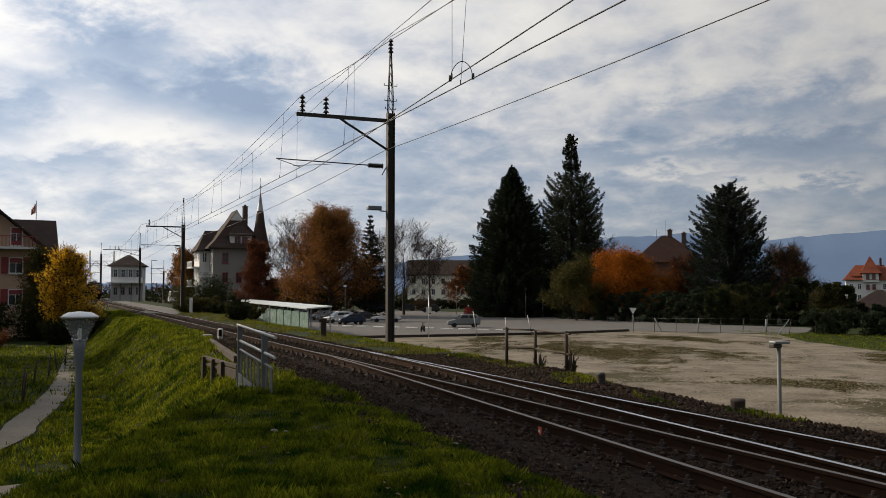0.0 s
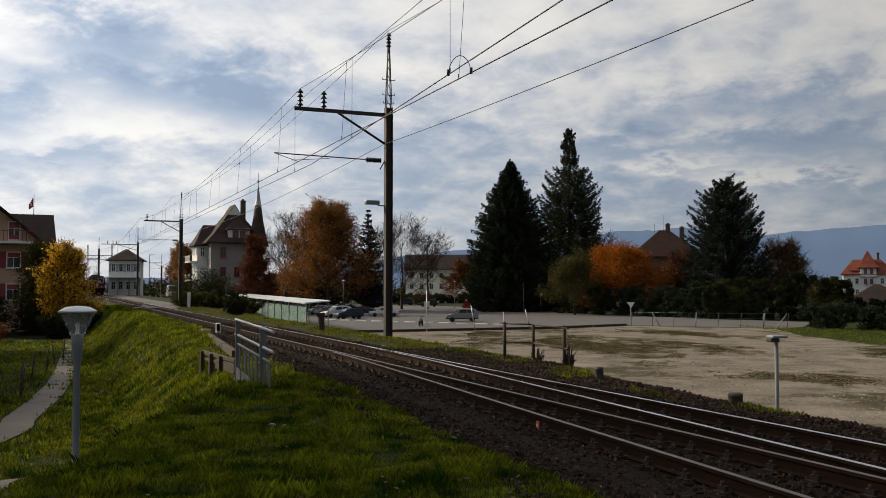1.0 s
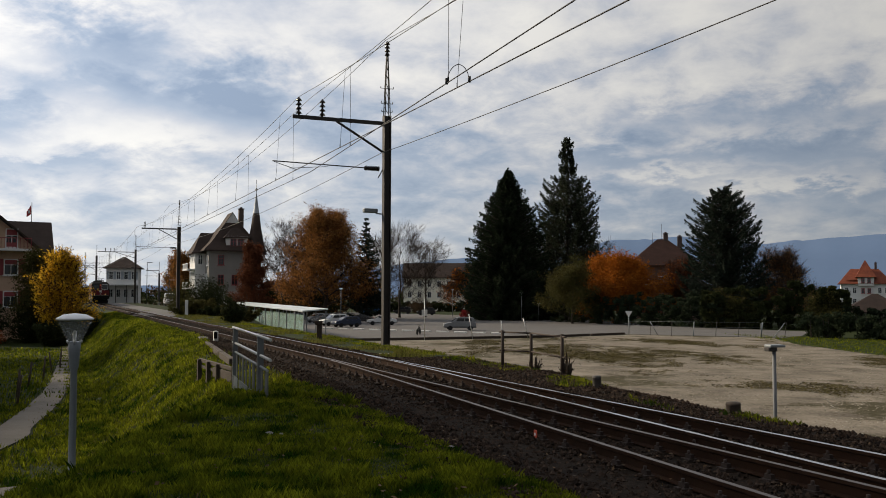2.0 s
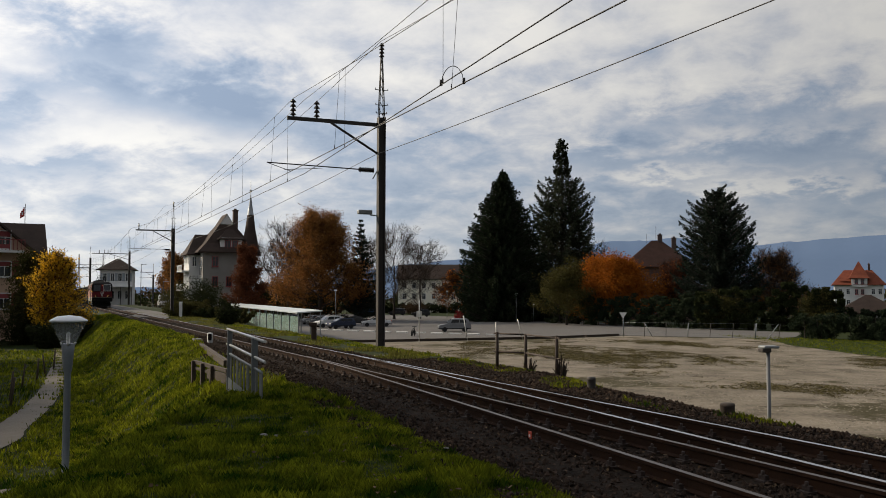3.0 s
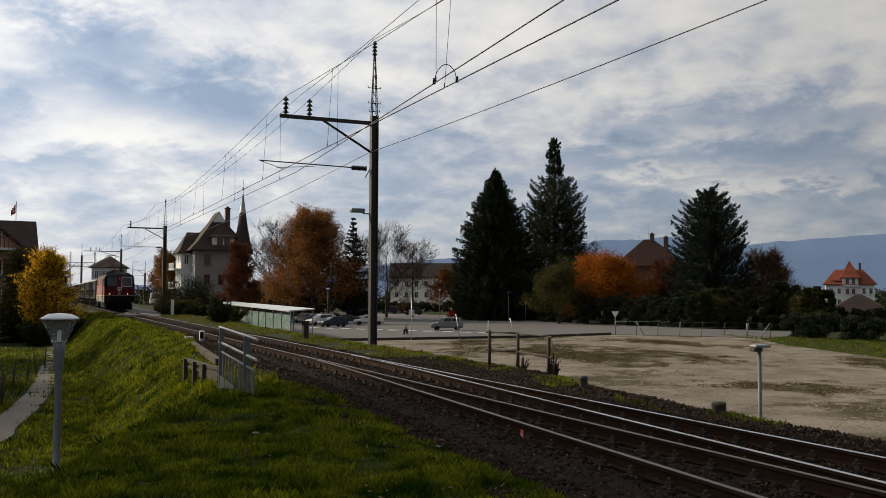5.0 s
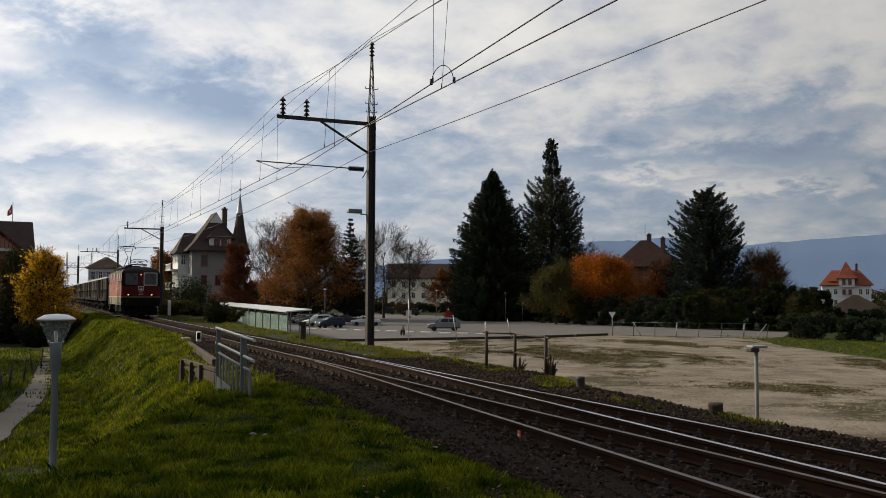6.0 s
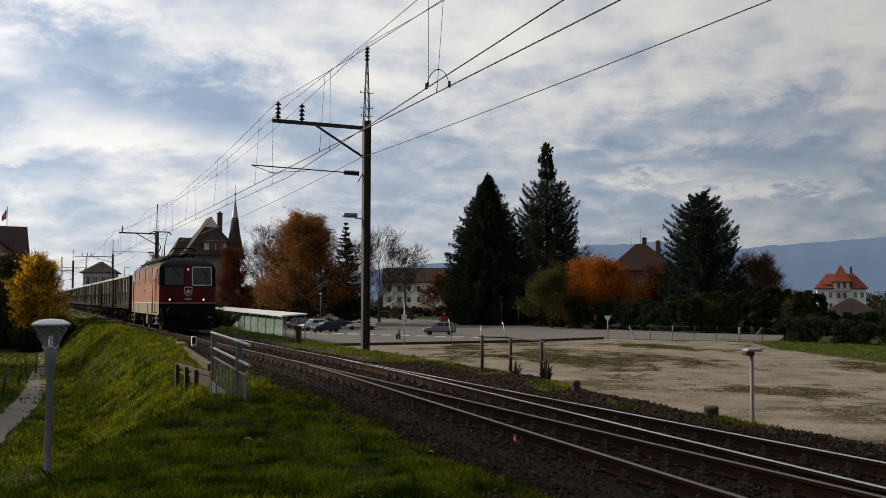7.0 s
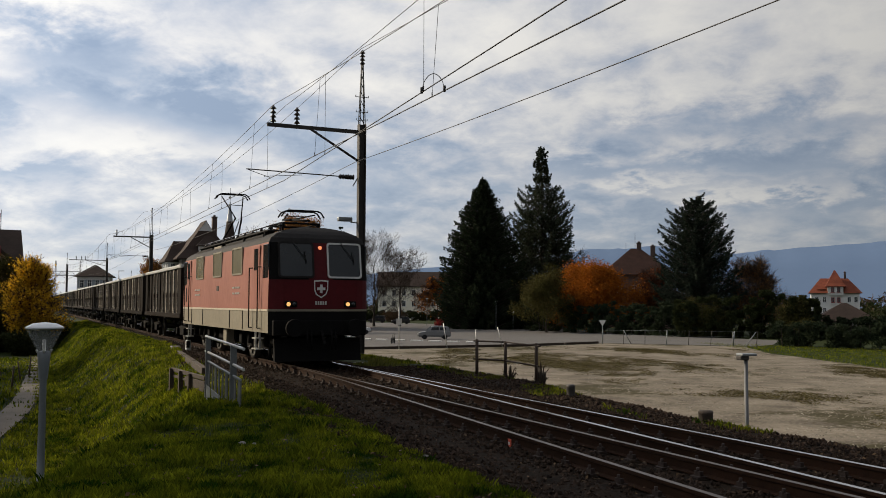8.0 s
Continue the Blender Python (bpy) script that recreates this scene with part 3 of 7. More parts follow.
def mast(label, loc, height, arm, arm_z, reg_z, reg_len, insul, base_r=0.17, top_lattice=2.2, lamp=None, wide_reg=True):
    """A steel line mast with a braced arm over the track, insulators and a registration arm; its x axis points over the track."""
    t = thing("catenary_mast", label, "railway mast", pose(*loc, 0, 0, math.degrees(math.atan2(-ACROSS.y, -ACROSS.x))))
    bm = bmesh.new()
    zl = height - top_lattice - 0.55
    for sx in (-1, 1):
        box(bm, (sx * base_r * 0.8, 0, zl / 2), (0.035, base_r * 1.7, zl))
    box(bm, (0, 0, zl / 2), (base_r * 1.6, 0.03, zl))
    part("pole", bm, M_STEELDARK, t)
    bm = bmesh.new()
    for sx in (-1, 1):
        for sy in (-1, 1):
            tube(bm, (sx * 0.10, sy * 0.08, zl), (sx * 0.025, sy * 0.025, height - 0.55), 0.018, n=5)
    for i in range(7):
        z0, z1 = zl + top_lattice * i / 7, zl + top_lattice * (i + 1) / 7
        w0 = 0.10 - 0.075 * i / 7
        tube(bm, (-w0, 0, z0), (w0, 0, z1), 0.012, n=4)
    for z, l in ((zl + 0.45, 0.22), (zl + 1.0, 0.24), (zl + 0.15, 0.2)):
        tube(bm, (-l, 0, z), (l, 0, z), 0.014, n=4)
        tube(bm, (-l, 0, z), (-l, 0, z + 0.07), 0.014, n=4)
        tube(bm, (l, 0, z), (l, 0, z + 0.07), 0.014, n=4)
    part("lattice_top", bm, M_STEELDARK, t)
    bm = bmesh.new()
    insulator(bm, (0, 0, height - 0.58), 0.55, sheds=4, r=0.10)
    part("top_insulator", bm, M_INSUL, t)
    bm = bmesh.new()
    box(bm, (arm / 2 + 0.05, -0.06, arm_z), (arm + 0.1, 0.07, 0.13))
    part("cantilever", bm, M_STEELDARK, t)
    bm = bmesh.new()
    a, b = Vector((0.1, -0.06, arm_z - 1.05)), Vector((arm * 0.56, -0.06, arm_z - 0.05))
    tube(bm, a, b, 0.045, n=6)
    part("strut", bm, M_STEELDARK, t)
    for x in insul:
        bm = bmesh.new()
        insulator(bm, (x, -0.06, arm_z + 0.06), 0.62)
        part("insulator", bm, M_INSUL, t)
    bm = bmesh.new()
    tube(bm, (0.42, -0.06, reg_z), (reg_len, -0.06, reg_z + 0.06), 0.022, n=6)
    if wide_reg:
        tube(bm, (reg_len - 0.05, -0.06, reg_z + 0.04), (reg_len - 0.85, -0.06, reg_z - 0.2), 0.012, n=5)
        tube(bm, (reg_len - 1.95, -0.06, reg_z - 0.03), (reg_len - 0.6, -0.06, reg_z - 0.16), 0.010, n=5)
    tube(bm, (0.13, -0.06, reg_z - 0.02), (0.3, -0.06, reg_z - 0.32), 0.02, n=5)
    part("registration_arm", bm, M_STEELDARK, t)
    bm = bmesh.new()
    for x in (0.42, 0.70):
        insulator(bm, (x - 0.14, -0.06, reg_z), 0.27, Vector((1, 0, 0)), 3, 0.10)
    part("post_insulator", bm, M_INSUL, t)
    if lamp:
        bm = bmesh.new()
        tube(bm, (0, -0.1, lamp - 0.1), (0.28, -0.35, lamp - 0.05), 0.025, n=6)
        box(bm, (0.46, -0.45, lamp + 0.05), (0.52, 0.24, 0.15), bevel=0.03, m=Matrix.Rotation(0, 4, "Z"))
        part("floodlight", bm, M_GALV, t, "grey street luminaire on a short bracket")
    bm = bmesh.new()
    box(bm, (0, 0, -0.72), (0.5, 0.5, 0.8), bevel=0.04)
    part("foundation", bm, M_CONC, t)
    return t


mast("tall dark steel railway mast with insulators and a bracket lamp", (-2.2, 32.42, -0.05), 10.95, 3.33, 7.93, 6.28, 4.12, (3.22, 2.38), 0.14, lamp=4.75)
mast("distant dark steel railway mast with a braced arm", (-27.2, 91.6, 0.0), 11.3, 3.5, 8.3, 6.4, 4.1, (3.3,), 0.19)
mast("far railway mast with a long braced crossarm", (-57.2, 166, 0.0), 12.6, 6.3, 9.4, 6.6, 2.0, (3.7, 4.3, 5.2), 0.2, wide_reg=False)
mast("far railway mast before the station", (-84.5, 218, 0.0), 13.6, 3.3, 8.5, 6.4, 3.6, (3.0,), 0.26)
mast("thin far railway mast", (-70.6, 222, 0.0), 9.6, 3.0, 7.5, 6.2, 3.3, (2.8,), 0.22)


def wire_run(bm, f, s0, s1, step, r=0.012):
    ss = list(np.arange(s0, s1, step)) + [s1]
    pts = [f(s) for s in ss]
    for a, b in zip(pts, pts[1:]):
        tube(bm, a, b, r, n=4, cap=False)


SUPPORTS = [-215.0, -150.0, -71.5, -6.1, 60.0]


def sag(s, top, dip):
    for a, b in zip(SUPPORTS, SUPPORTS[1:]):
        if a <= s <= b:
            t = (s - a) / (b - a)
            return top - dip * 4 * t * (1 - t)
    return top


def build_wires():
    runs = [("messenger_wire", lambda s: W(s, 0.08, sag(s, 8.55, 0.95)), 0.009), ("contact_wire", lambda s: W(s, -0.06, 5.96), 0.013),
            ("messenger_wire", lambda s: W(s, 0.50 - (0.066 * (s + 6) if s > -6 else -0.006 * (s + 6)), sag(s, 8.50, 0.95) + 0.05), 0.008),
            ("contact_wire", lambda s: W(s, 0.50 - (0.066 * (s + 6) if s > -6 else -0.006 * (s + 6)), 5.95), 0.012),
            ("feeder_wire", lambda s: W(s, 3.26, sag(s, 10.9, 1.2)), 0.010), ("feeder_wire", lambda s: W(s, 3.1 - (0.022 * (s + 6) if s > -6 else 0.0), sag(s, 6.78, 0.55)), 0.011)]
    t = thing("overhead_wires", "dark overhead contact wires with thin droppers", "overhead line")
    for name, f, r in runs:
        bm = bmesh.new()
        wire_run(bm, f, -215, 58, 2.2, r)
        part(name, bm, M_WIRE, t)
    for k, (hi, lo) in enumerate(((runs[0][1], runs[1][1]), (runs[2][1], runs[3][1]))):
        for a, b in zip(SUPPORTS, SUPPORTS[1:]):
            for i in range(1, 9):
                s = a + (b - a) * (i - 0.33 + 0.05 * k) / 8
                if s < -150 or s > 40:
                    continue
                bm = bmesh.new()
                tube(bm, hi(s), lo(s), 0.006, n=3)
                tube(bm, lo(s) + Vector((0, 0, 0.0)), lo(s) + Vector((0, 0, 0.1)), 0.016, n=4)
                part("dropper", bm, M_WIRE, t)
    # the arched jumper between the two contact wires
    bm = bmesh.new()
    a, b = W(8.0, 0.50 - 0.066 * 14.0, 5.95), W(8.3, -0.06, 5.96)
    prev = a
    for i in range(1, 15):
        u = i / 14
        q = a.lerp(b, u) + Vector((0, 0, 0.36 * math.sin(math.pi * u) ** 0.5))
        tube(bm, prev, q, 0.010, n=4, cap=False)
        prev = q
    for p in (a, b):
        tube(bm, p - Vector((0, 0, 0.02)), p + Vector((0, 0, 0.1)), 0.03, n=6)
    part("jumper", bm, M_WIRE, t)


build_wires()


def build_gantry():
    """The lattice portal across the station tracks, far off."""
    t = thing("signal_gantry", "far grey lattice gantry over the station tracks", "gantry")
    Y, z0, z1 = 300, 10.6, 12.0
    x0, x1 = -136, -112
    for x in np.linspace(x0, x1, 4):
        bm = bmesh.new()
        for dx in (-0.3, 0.3):
            tube(bm, (x + dx, Y, -1), (x + dx * 0.4, Y, 15.5), 0.09, n=4)
        for i in range(9):
            tube(bm, (x - 0.3, Y, i * 1.6), (x + 0.3, Y, i * 1.6 + 1.6), 0.05, n=3)
        part("lattice_post", bm, M_STEELDARK, t)
    bm = bmesh.new()
    for z in (z0, z1):
        tube(bm, (x0, Y, z), (x1, Y, z), 0.11, n=4)
    for i in range(16):
        xa, xb = x0 + (x1 - x0) * i / 16, x0 + (x1 - x0) * (i + 1) / 16
        tube(bm, (xa, Y, z0 if i % 2 else z1), (xb, Y, z1 if i % 2 else z0), 0.06, n=3)
    part("lattice_beam", bm, M_STEELDARK, t)


build_gantry()


# ---- train ----
LW, LL = 2.89, 13.85


def loco_half(z):
    """Half the body's width at a height."""
    if z < 3.42:
        return LW / 2 - 0.012 * abs(z - 1.6)
    u = min(1.0, (z - 3.42) / 0.50)
    return (LW / 2 - 0.02) * math.sqrt(max(0.0, 1 - u ** 1.8)) * 0.985 + 0.0


def loco_end(y, z):
    """How far the cab front stands back."""
    x = 0.0
    if z > 2.38:
        x += 0.17 * (z - 2.38)
    if z > 3.42:
        x += 0.55 * ((z - 3.42) / 0.5) ** 2
    x += 0.22 * min(1.0, abs(y) / (LW / 2)) ** 7
    return x


def build_loco():
    t = thing("electric_locomotive", "red electric locomotive with cream skirt and lit headlights", "locomotive")
    zs = [0.90, 1.20, 1.50, 1.56, 2.0, 2.38, 2.9, 3.42, 3.55, 3.68, 3.78, 3.86, 3.905]
    ys = [-1, -0.96, -0.88, -0.75, -0.5, -0.25, 0, 0.25, 0.5, 0.75, 0.88, 0.96, 1]
    verts, faces, idx = [], [], []
    grid = {}
    for e, (x0, sg) in enumerate(((0.0, -1), (-LL, 1))):
        for i, z in enumerate(zs):
            for j, f in enumerate(ys):
                y = f * loco_half(z)
                grid[e, i, j] = len(verts)
                verts.append((x0 + sg * loco_end(y, z), y, z))
    def face(q, mi):
        faces.append(q)
        idx.append(mi)
    # materials: 0 shaded red, 1 cream, 2 black, 3 roof grey, 4 sunlit red
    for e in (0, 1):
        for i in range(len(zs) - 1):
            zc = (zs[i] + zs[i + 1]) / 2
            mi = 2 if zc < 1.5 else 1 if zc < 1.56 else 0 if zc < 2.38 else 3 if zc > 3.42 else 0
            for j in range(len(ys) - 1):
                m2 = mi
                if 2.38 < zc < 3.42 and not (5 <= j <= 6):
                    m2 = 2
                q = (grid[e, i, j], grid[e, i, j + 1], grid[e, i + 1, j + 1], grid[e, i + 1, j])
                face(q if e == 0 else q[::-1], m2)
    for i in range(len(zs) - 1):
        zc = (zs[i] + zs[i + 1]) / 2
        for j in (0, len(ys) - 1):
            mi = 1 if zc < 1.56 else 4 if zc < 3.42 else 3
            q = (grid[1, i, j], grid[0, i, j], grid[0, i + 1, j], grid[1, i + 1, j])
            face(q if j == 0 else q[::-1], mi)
    k = len(zs) - 1
    for j in range(len(ys) - 1):
        face((grid[0, k, j], grid[0, k, j + 1], grid[1, k, j + 1], grid[1, k, j]), 3)
        face((grid[0, 0, j + 1], grid[0, 0, j], grid[1, 0, j], grid[1, 0, j + 1]), 2)
    shared("body", soup("body", verts, faces, [M_SHADED_RED, M_CREAM, M_LOCOBLACK, M_ROOFGREY, M_SUNLIT_RED], idx), t)

    def rounded(w, h, r=0.09, n=4):
        out = []
        for cx, cz, a0 in ((w / 2 - r, h / 2 - r, 0), (-w / 2 + r, h / 2 - r, 90), (-w / 2 + r, -h / 2 + r, 180), (w / 2 - r, -h / 2 + r, 270)):
            for i in range(n + 1):
                a = radians(a0 + 90 * i / n)
                out.append((cx + r * math.cos(a), cz + r * math.sin(a)))
        return out

    def pane(name, m, w, h, frame_mat, fw=0.045, label="", glass_mat=None):
        """A window in its own plane (x across, z up, y out), with a rounded frame."""
        bm = bmesh.new()
        o, i_ = rounded(w, h), rounded(w - 2 * fw, h - 2 * fw, 0.06)
        k = len(o)
        ring = [[bm.verts.new((x, y, z)) for x, z in pts] for pts, y in ((o, -0.01), (o, 0.022), (i_, 0.022), (i_, -0.005))]
        for A, B in zip(ring, ring[1:]):
            for q in range(k):
                bm.faces.new((A[q], A[(q + 1) % k], B[(q + 1) % k], B[q]))
        bmesh.ops.recalc_face_normals(bm, faces=bm.faces[:])
        fr = part(name, bm, frame_mat, t, label)
        fr.matrix_local = m
        bm = bmesh.new()
        bm.faces.new([bm.verts.new((x, 0.006, z)) for x, z in i_][::-1])
        part("pane", bm, glass_mat or M_CABGLASS, fr)
        return fr

    tilt = math.degrees(math.atan(0.17))
    for e, (x, rz) in enumerate(((0.0, -90), (-LL, 90))):
        sgn = 1 if e == 0 else -1
        for y, w in ((-0.70, 1.02), (0.70, 1.02)):
            m = pose(x - sgn * (loco_end(y, 2.93) - 0.012), y * 1.0, 2.93, 0, 0, rz) @ pose(0, 0, 0, tilt, 0, 0)
            pane("windscreen", m, w, 1.02, M_ALU if (y > 0) == (e == 0) else M_ROOFGREY, 0.05, "rounded windscreen with a pale metal frame")
            bm = bmesh.new()
            tube(bm, (0.1, 0.05, 0.52), (-0.28, 0.05, -0.02), 0.012, n=4)
            tube(bm, (-0.28, 0.045, -0.1), (-0.24, 0.045, 0.25), 0.014, n=4)
            wp = part("wiper", bm, M_RUBBER, t)
            wp.matrix_local = m
        for y in (-0.86, 0.86):
            bm = bmesh.new()
            fs = box(bm, (0, 0, 0), (0.06, 0.36, 0.17), bevel=0.025)
            hl = part("headlight_housing", bm, M_LOCOBLACK, t)
            hl.matrix_local = pose(x + sgn * 0.01, y, 1.70)
            for dy in (-0.075, 0.085):
                bm = bmesh.new()
                lathe(bm, [(0.0, 0.0), (0.06, 0.0), (0.048, 0.015), (0.0, 0.02)], n=12)
                ln = part("lens", bm, M_LAMP if e == 0 and dy < 0 else M_CABGLASS, hl)
                ln.matrix_local = pose(sgn * 0.032, dy, 0, 0, 90 * sgn, 0)
        if e == 0:
            bm = bmesh.new()
            lathe(bm, [(0.0, 0.0), (0.055, 0.0), (0.045, 0.03), (0.0, 0.035)], n=12)
            tl = part("top_light", bm, M_LAMPRED, t, "small orange-lit top light")
            tl.matrix_local = pose(-loco_end(0, 3.28) + 0.004, 0.0, 3.28, 0, 90 - tilt, 0)
        # buffers, coupling, snow plough and steps
        for y in (-0.875, 0.875):
            bm = bmesh.new()
            tube(bm, (x - sgn * 0.1, y, 1.05), (x + sgn * 0.42, y, 1.05), 0.11, n=12)
            tube(bm, (x + sgn * 0.42, y, 1.05), (x + sgn * 0.50, y, 1.05), 0.25, 0.235, n=16)
            part("buffer", bm, M_LOCOBLACK, t)
        bm = bmesh.new()
        box(bm, (x - sgn * 0.12, 0, 1.04), (0.30, 2.70, 0.42), bevel=0.03)
        part("buffer_beam", bm, M_LOCOBLACK, t)
        bm = bmesh.new()
        prism(bm, [(0, 0.12), (0.18, 0.12), (0.04, 0.75), (-0.1, 0.75)], -1.25, 1.25, m=Matrix.Translation((x - sgn * 0.3, 0, 0)) @ Matrix.Diagonal((sgn, 1, 1, 1)))
        part("rail_guard", bm, M_LOCOBLACK, t)
        bm = bmesh.new()
        for k2 in range(4):
            tube(bm, (x + sgn * (0.06 + 0.10 * k2), 0, 0.98 - 0.10 * k2), (x + sgn * (0.12 + 0.10 * k2), 0, 0.86 - 0.10 * k2), 0.05, n=6)
        for y in (-0.4, -0.28, 0.3, 0.42):
            tube(bm, (x + sgn * 0.05, y, 0.98), (x + sgn * 0.12, y, 0.42), 0.028, n=6)
        part("coupling", bm, M_LOCOBLACK, t)
    # badge: a shield with a cross, and the running number as bars
    bm = bmesh.new()
    sh = [(-0.21, 0.24), (0, 0.26), (0.21, 0.24), (0.20, -0.02), (0.15, -0.15), (0.0, -0.25), (-0.15, -0.15), (-0.20, -0.02)]
    prism(bm, [(a * 1.0, b) for a, b in sh], 0, 0.012)
    bd = part("badge", bm, M_WHITE, t, "white-edged shield badge with a cross")
    bd.matrix_local = pose(0.002, 0.0, 2.12, 0, 0, -90)
    bm = bmesh.new()
    prism(bm, [(a * 0.84, b * 0.84) for a, b in sh], 0.0125, 0.017)
    part("shield_field", bm, M_SHADED_RED, bd)
    bm = bmesh.new()
    box(bm, (0, 0.02, 0.01), (0.24, 0.008, 0.075))
    box(bm, (0, 0.0205, 0.01), (0.075, 0.008, 0.24))
    part("cross", bm, M_WHITE, bd)
    for k2 in range(5):
        bm = bmesh.new()
        box(bm, (0.006, -0.14 + 0.07 * k2, 1.735), (0.01, 0.045, 0.10))
        part("number_bar", bm, M_ALU, t)
    for sy in (-1, 1):
        rz = 180 if sy < 0 else 0
        for xc in (-4.05, -7.05, -10.2):
            pane("side_window", pose(xc, sy * (LW / 2 - 0.012), 3.03, 0, 0, rz), 1.42, 0.86, M_CREAM, 0.05, "side window with a rounded frame", mat("olive_blind", (0.20, 0.19, 0.13), (0.15, 0.14, 0.10), rough=0.25, spec=0.6))
        for xd in (-1.55, -LL + 1.45):
            bm = bmesh.new()
            box(bm, (xd, sy * (LW / 2 - 0.004), 2.48), (0.74, 0.03, 1.80), bevel=0.012)
            dr = part("cab_door", bm, M_SUNLIT_RED, t)
            bm = bmesh.new()
            box(bm, (xd, sy * (LW / 2 + 0.012), 2.98), (0.46, 0.012, 0.62), bevel=0.004)
            part("door_window", bm, M_CABGLASS, dr)
            for dx in (-0.5, 0.5):
                bm = bmesh.new()
                y1 = sy * (LW / 2 + 0.09)
                tube(bm, (xd + dx, y1, 1.02), (xd + dx, y1, 2.75), 0.02, n=6)
                for z in (1.02, 2.75):
                    tube(bm, (xd + dx, y1, z), (xd + dx, sy * (LW / 2 - 0.02), z), 0.016, n=5)
                part("grab_rail", bm, M_LOCOBLACK, t)
            for z in (0.42, 0.72):
                bm = bmesh.new()
                box(bm, (xd, sy * (LW / 2 - 0.06), z), (0.5, 0.22, 0.035))
                for dx in (-0.24, 0.24):
                    box(bm, (xd + dx, sy * (LW / 2 - 0.06), z + 0.13), (0.03, 0.05, 0.3))
                part("step", bm, M_ALU, t)
        # cab side quarterlight, dark
        for xq in (-0.55, -LL + 0.55):
            bm = bmesh.new()
            box(bm, (xq, sy * (LW / 2 - 0.028), 2.9), (0.56, 0.05, 0.95), bevel=0.02)
            part("quarterlight", bm, M_CABGLASS, t)
        bm = bmesh.new()
        box(bm, (-12.95, sy * (LW / 2 - 0.008), 2.62), (0.26, 0.02, 0.26))
        part("louvre", bm, M_LOCOBLACK, t)
        bm = bmesh.new()
        box(bm, (-12.95, sy * (LW / 2 - 0.008), 2.05), (0.26, 0.02, 0.55))
        part("louvre", bm, M_LOCOBLACK, t)
        bm = bmesh.new()
        box(bm, (-LL / 2, sy * (LW / 2 - 0.004), 2.22), (0.34, 0.02, 0.16))
        part("works_plate", bm, M_RUST, t)
        for x in (-4.15, -10.6):
            for k in (-1, 0, 1):
                for dz, dx, w in ((0.09, 0.0, 0.24), (-0.09, 0.0, 0.24)):
                    bm = bmesh.new()
                    box(bm, (x + k * 0.36 + dx, sy * (LW / 2 + 0.004), 2.12 + dz), (w, 0.012, 0.055))
                    part("letter_bar", bm, M_ALU, t)
        bm = bmesh.new()
        box(bm, (-LL / 2, sy * (LW / 2 + 0.006), 1.53), (LL - 0.5, 0.012, 0.055))
        part("waist_stripe", bm, mat("pale_stripe_paint", (0.62, 0.56, 0.45), (0.5, 0.45, 0.36), rough=0.5), t)
        for x in (-3.2, -5.0, -9.5, -11.7):
            bm = bmesh.new()
            box(bm, (x, sy * (LW / 2 + 0.004), 1.22), (0.03, 0.02, 0.56))
            part("skirt_joint", bm, M_LOCOBLACK, t)
        # roof edge panels
        for x, l in ((-2.9, 2.2), (-5.6, 2.6), (-8.2, 1.2), (-10.6, 2.9)):
            bm = bmesh.new()
            box(bm, (x, sy * 1.18, 3.64), (l, 0.05, 0.2), m=None, bevel=0.015)
            part("roof_panel", bm, M_CREAM if l < 1.5 else M_ROOFGREY, t)
    # underframe
    bm = bmesh.new()
    box(bm, (-LL / 2, 0, 0.75), (2.7, 2.2, 0.55), bevel=0.06)
    part("transformer_tank", bm, M_LOCOBLACK, t)
    bm = bmesh.new()
    box(bm, (-6.1, -1.2, 0.62), (0.5, 0.3, 0.6), bevel=0.03)
    part("equipment_box", bm, M_CREAM, t)
    for xb in (-2.98, -LL + 2.98):
        bm = bmesh.new()
        for sy in (-1, 1):
            prism(bm, [(-2.05, 0.62), (-1.7, 0.88), (-0.7, 0.74), (0.7, 0.74), (1.7, 0.88), (2.05, 0.62), (1.75, 0.45), (0.8, 0.42), (-0.8, 0.42), (-1.75, 0.45)], sy * 1.02 - 0.07, sy * 1.02 + 0.07, m=Matrix.Translation((xb, 0, 0)))
            for dx in (-1.4, 1.4):
                box(bm, (xb + dx, sy * 1.12, 0.63), (0.36, 0.22, 0.32), bevel=0.04)
            for dx in (-0.45, 0.45):
                tube(bm, (xb + dx, sy * 1.1, 0.5), (xb + dx, sy * 1.1, 0.9), 0.11, n=10)
            tube(bm, (xb + 1.9, sy * 1.15, 0.5), (xb + 1.9, sy * 1.15, 0.12), 0.05, n=6)
        part("bogie_frame", bm, M_LOCOBLACK, t)
    for xw in (-1.58, -4.38, -LL + 4.38, -LL + 1.58):
        wheelset(t, xw, 0.63, 10.7)
    # roof gear and pantographs
    bm = bmesh.new()
    for x in np.arange(-12.6, -1.5, 1.1):
        insulator(bm, (x, -0.75, 3.82), 0.24, sheds=2, r=0.07)
    tube(bm, (-12.6, -0.75, 4.08), (-1.6, -0.75, 4.08), 0.02, n=5)
    part("busbar", bm, M_INSUL, t)
    for y in (-0.95, 0.95):
        bm = bmesh.new()
        box(bm, (-LL / 2, y, 3.86), (10.6, 0.32, 0.04))
        for x in np.arange(-12, -1.9, 0.9):
            box(bm, (x, y, 3.8), (0.05, 0.28, 0.14))
        part("roof_walkway", bm, M_ROOFGREY, t)
    bm = bmesh.new()
    box(bm, (-7.0, 0, 3.98), (1.9, 1.1, 0.3), bevel=0.05)
    part("roof_resistor", bm, M_ROOFGREY, t)
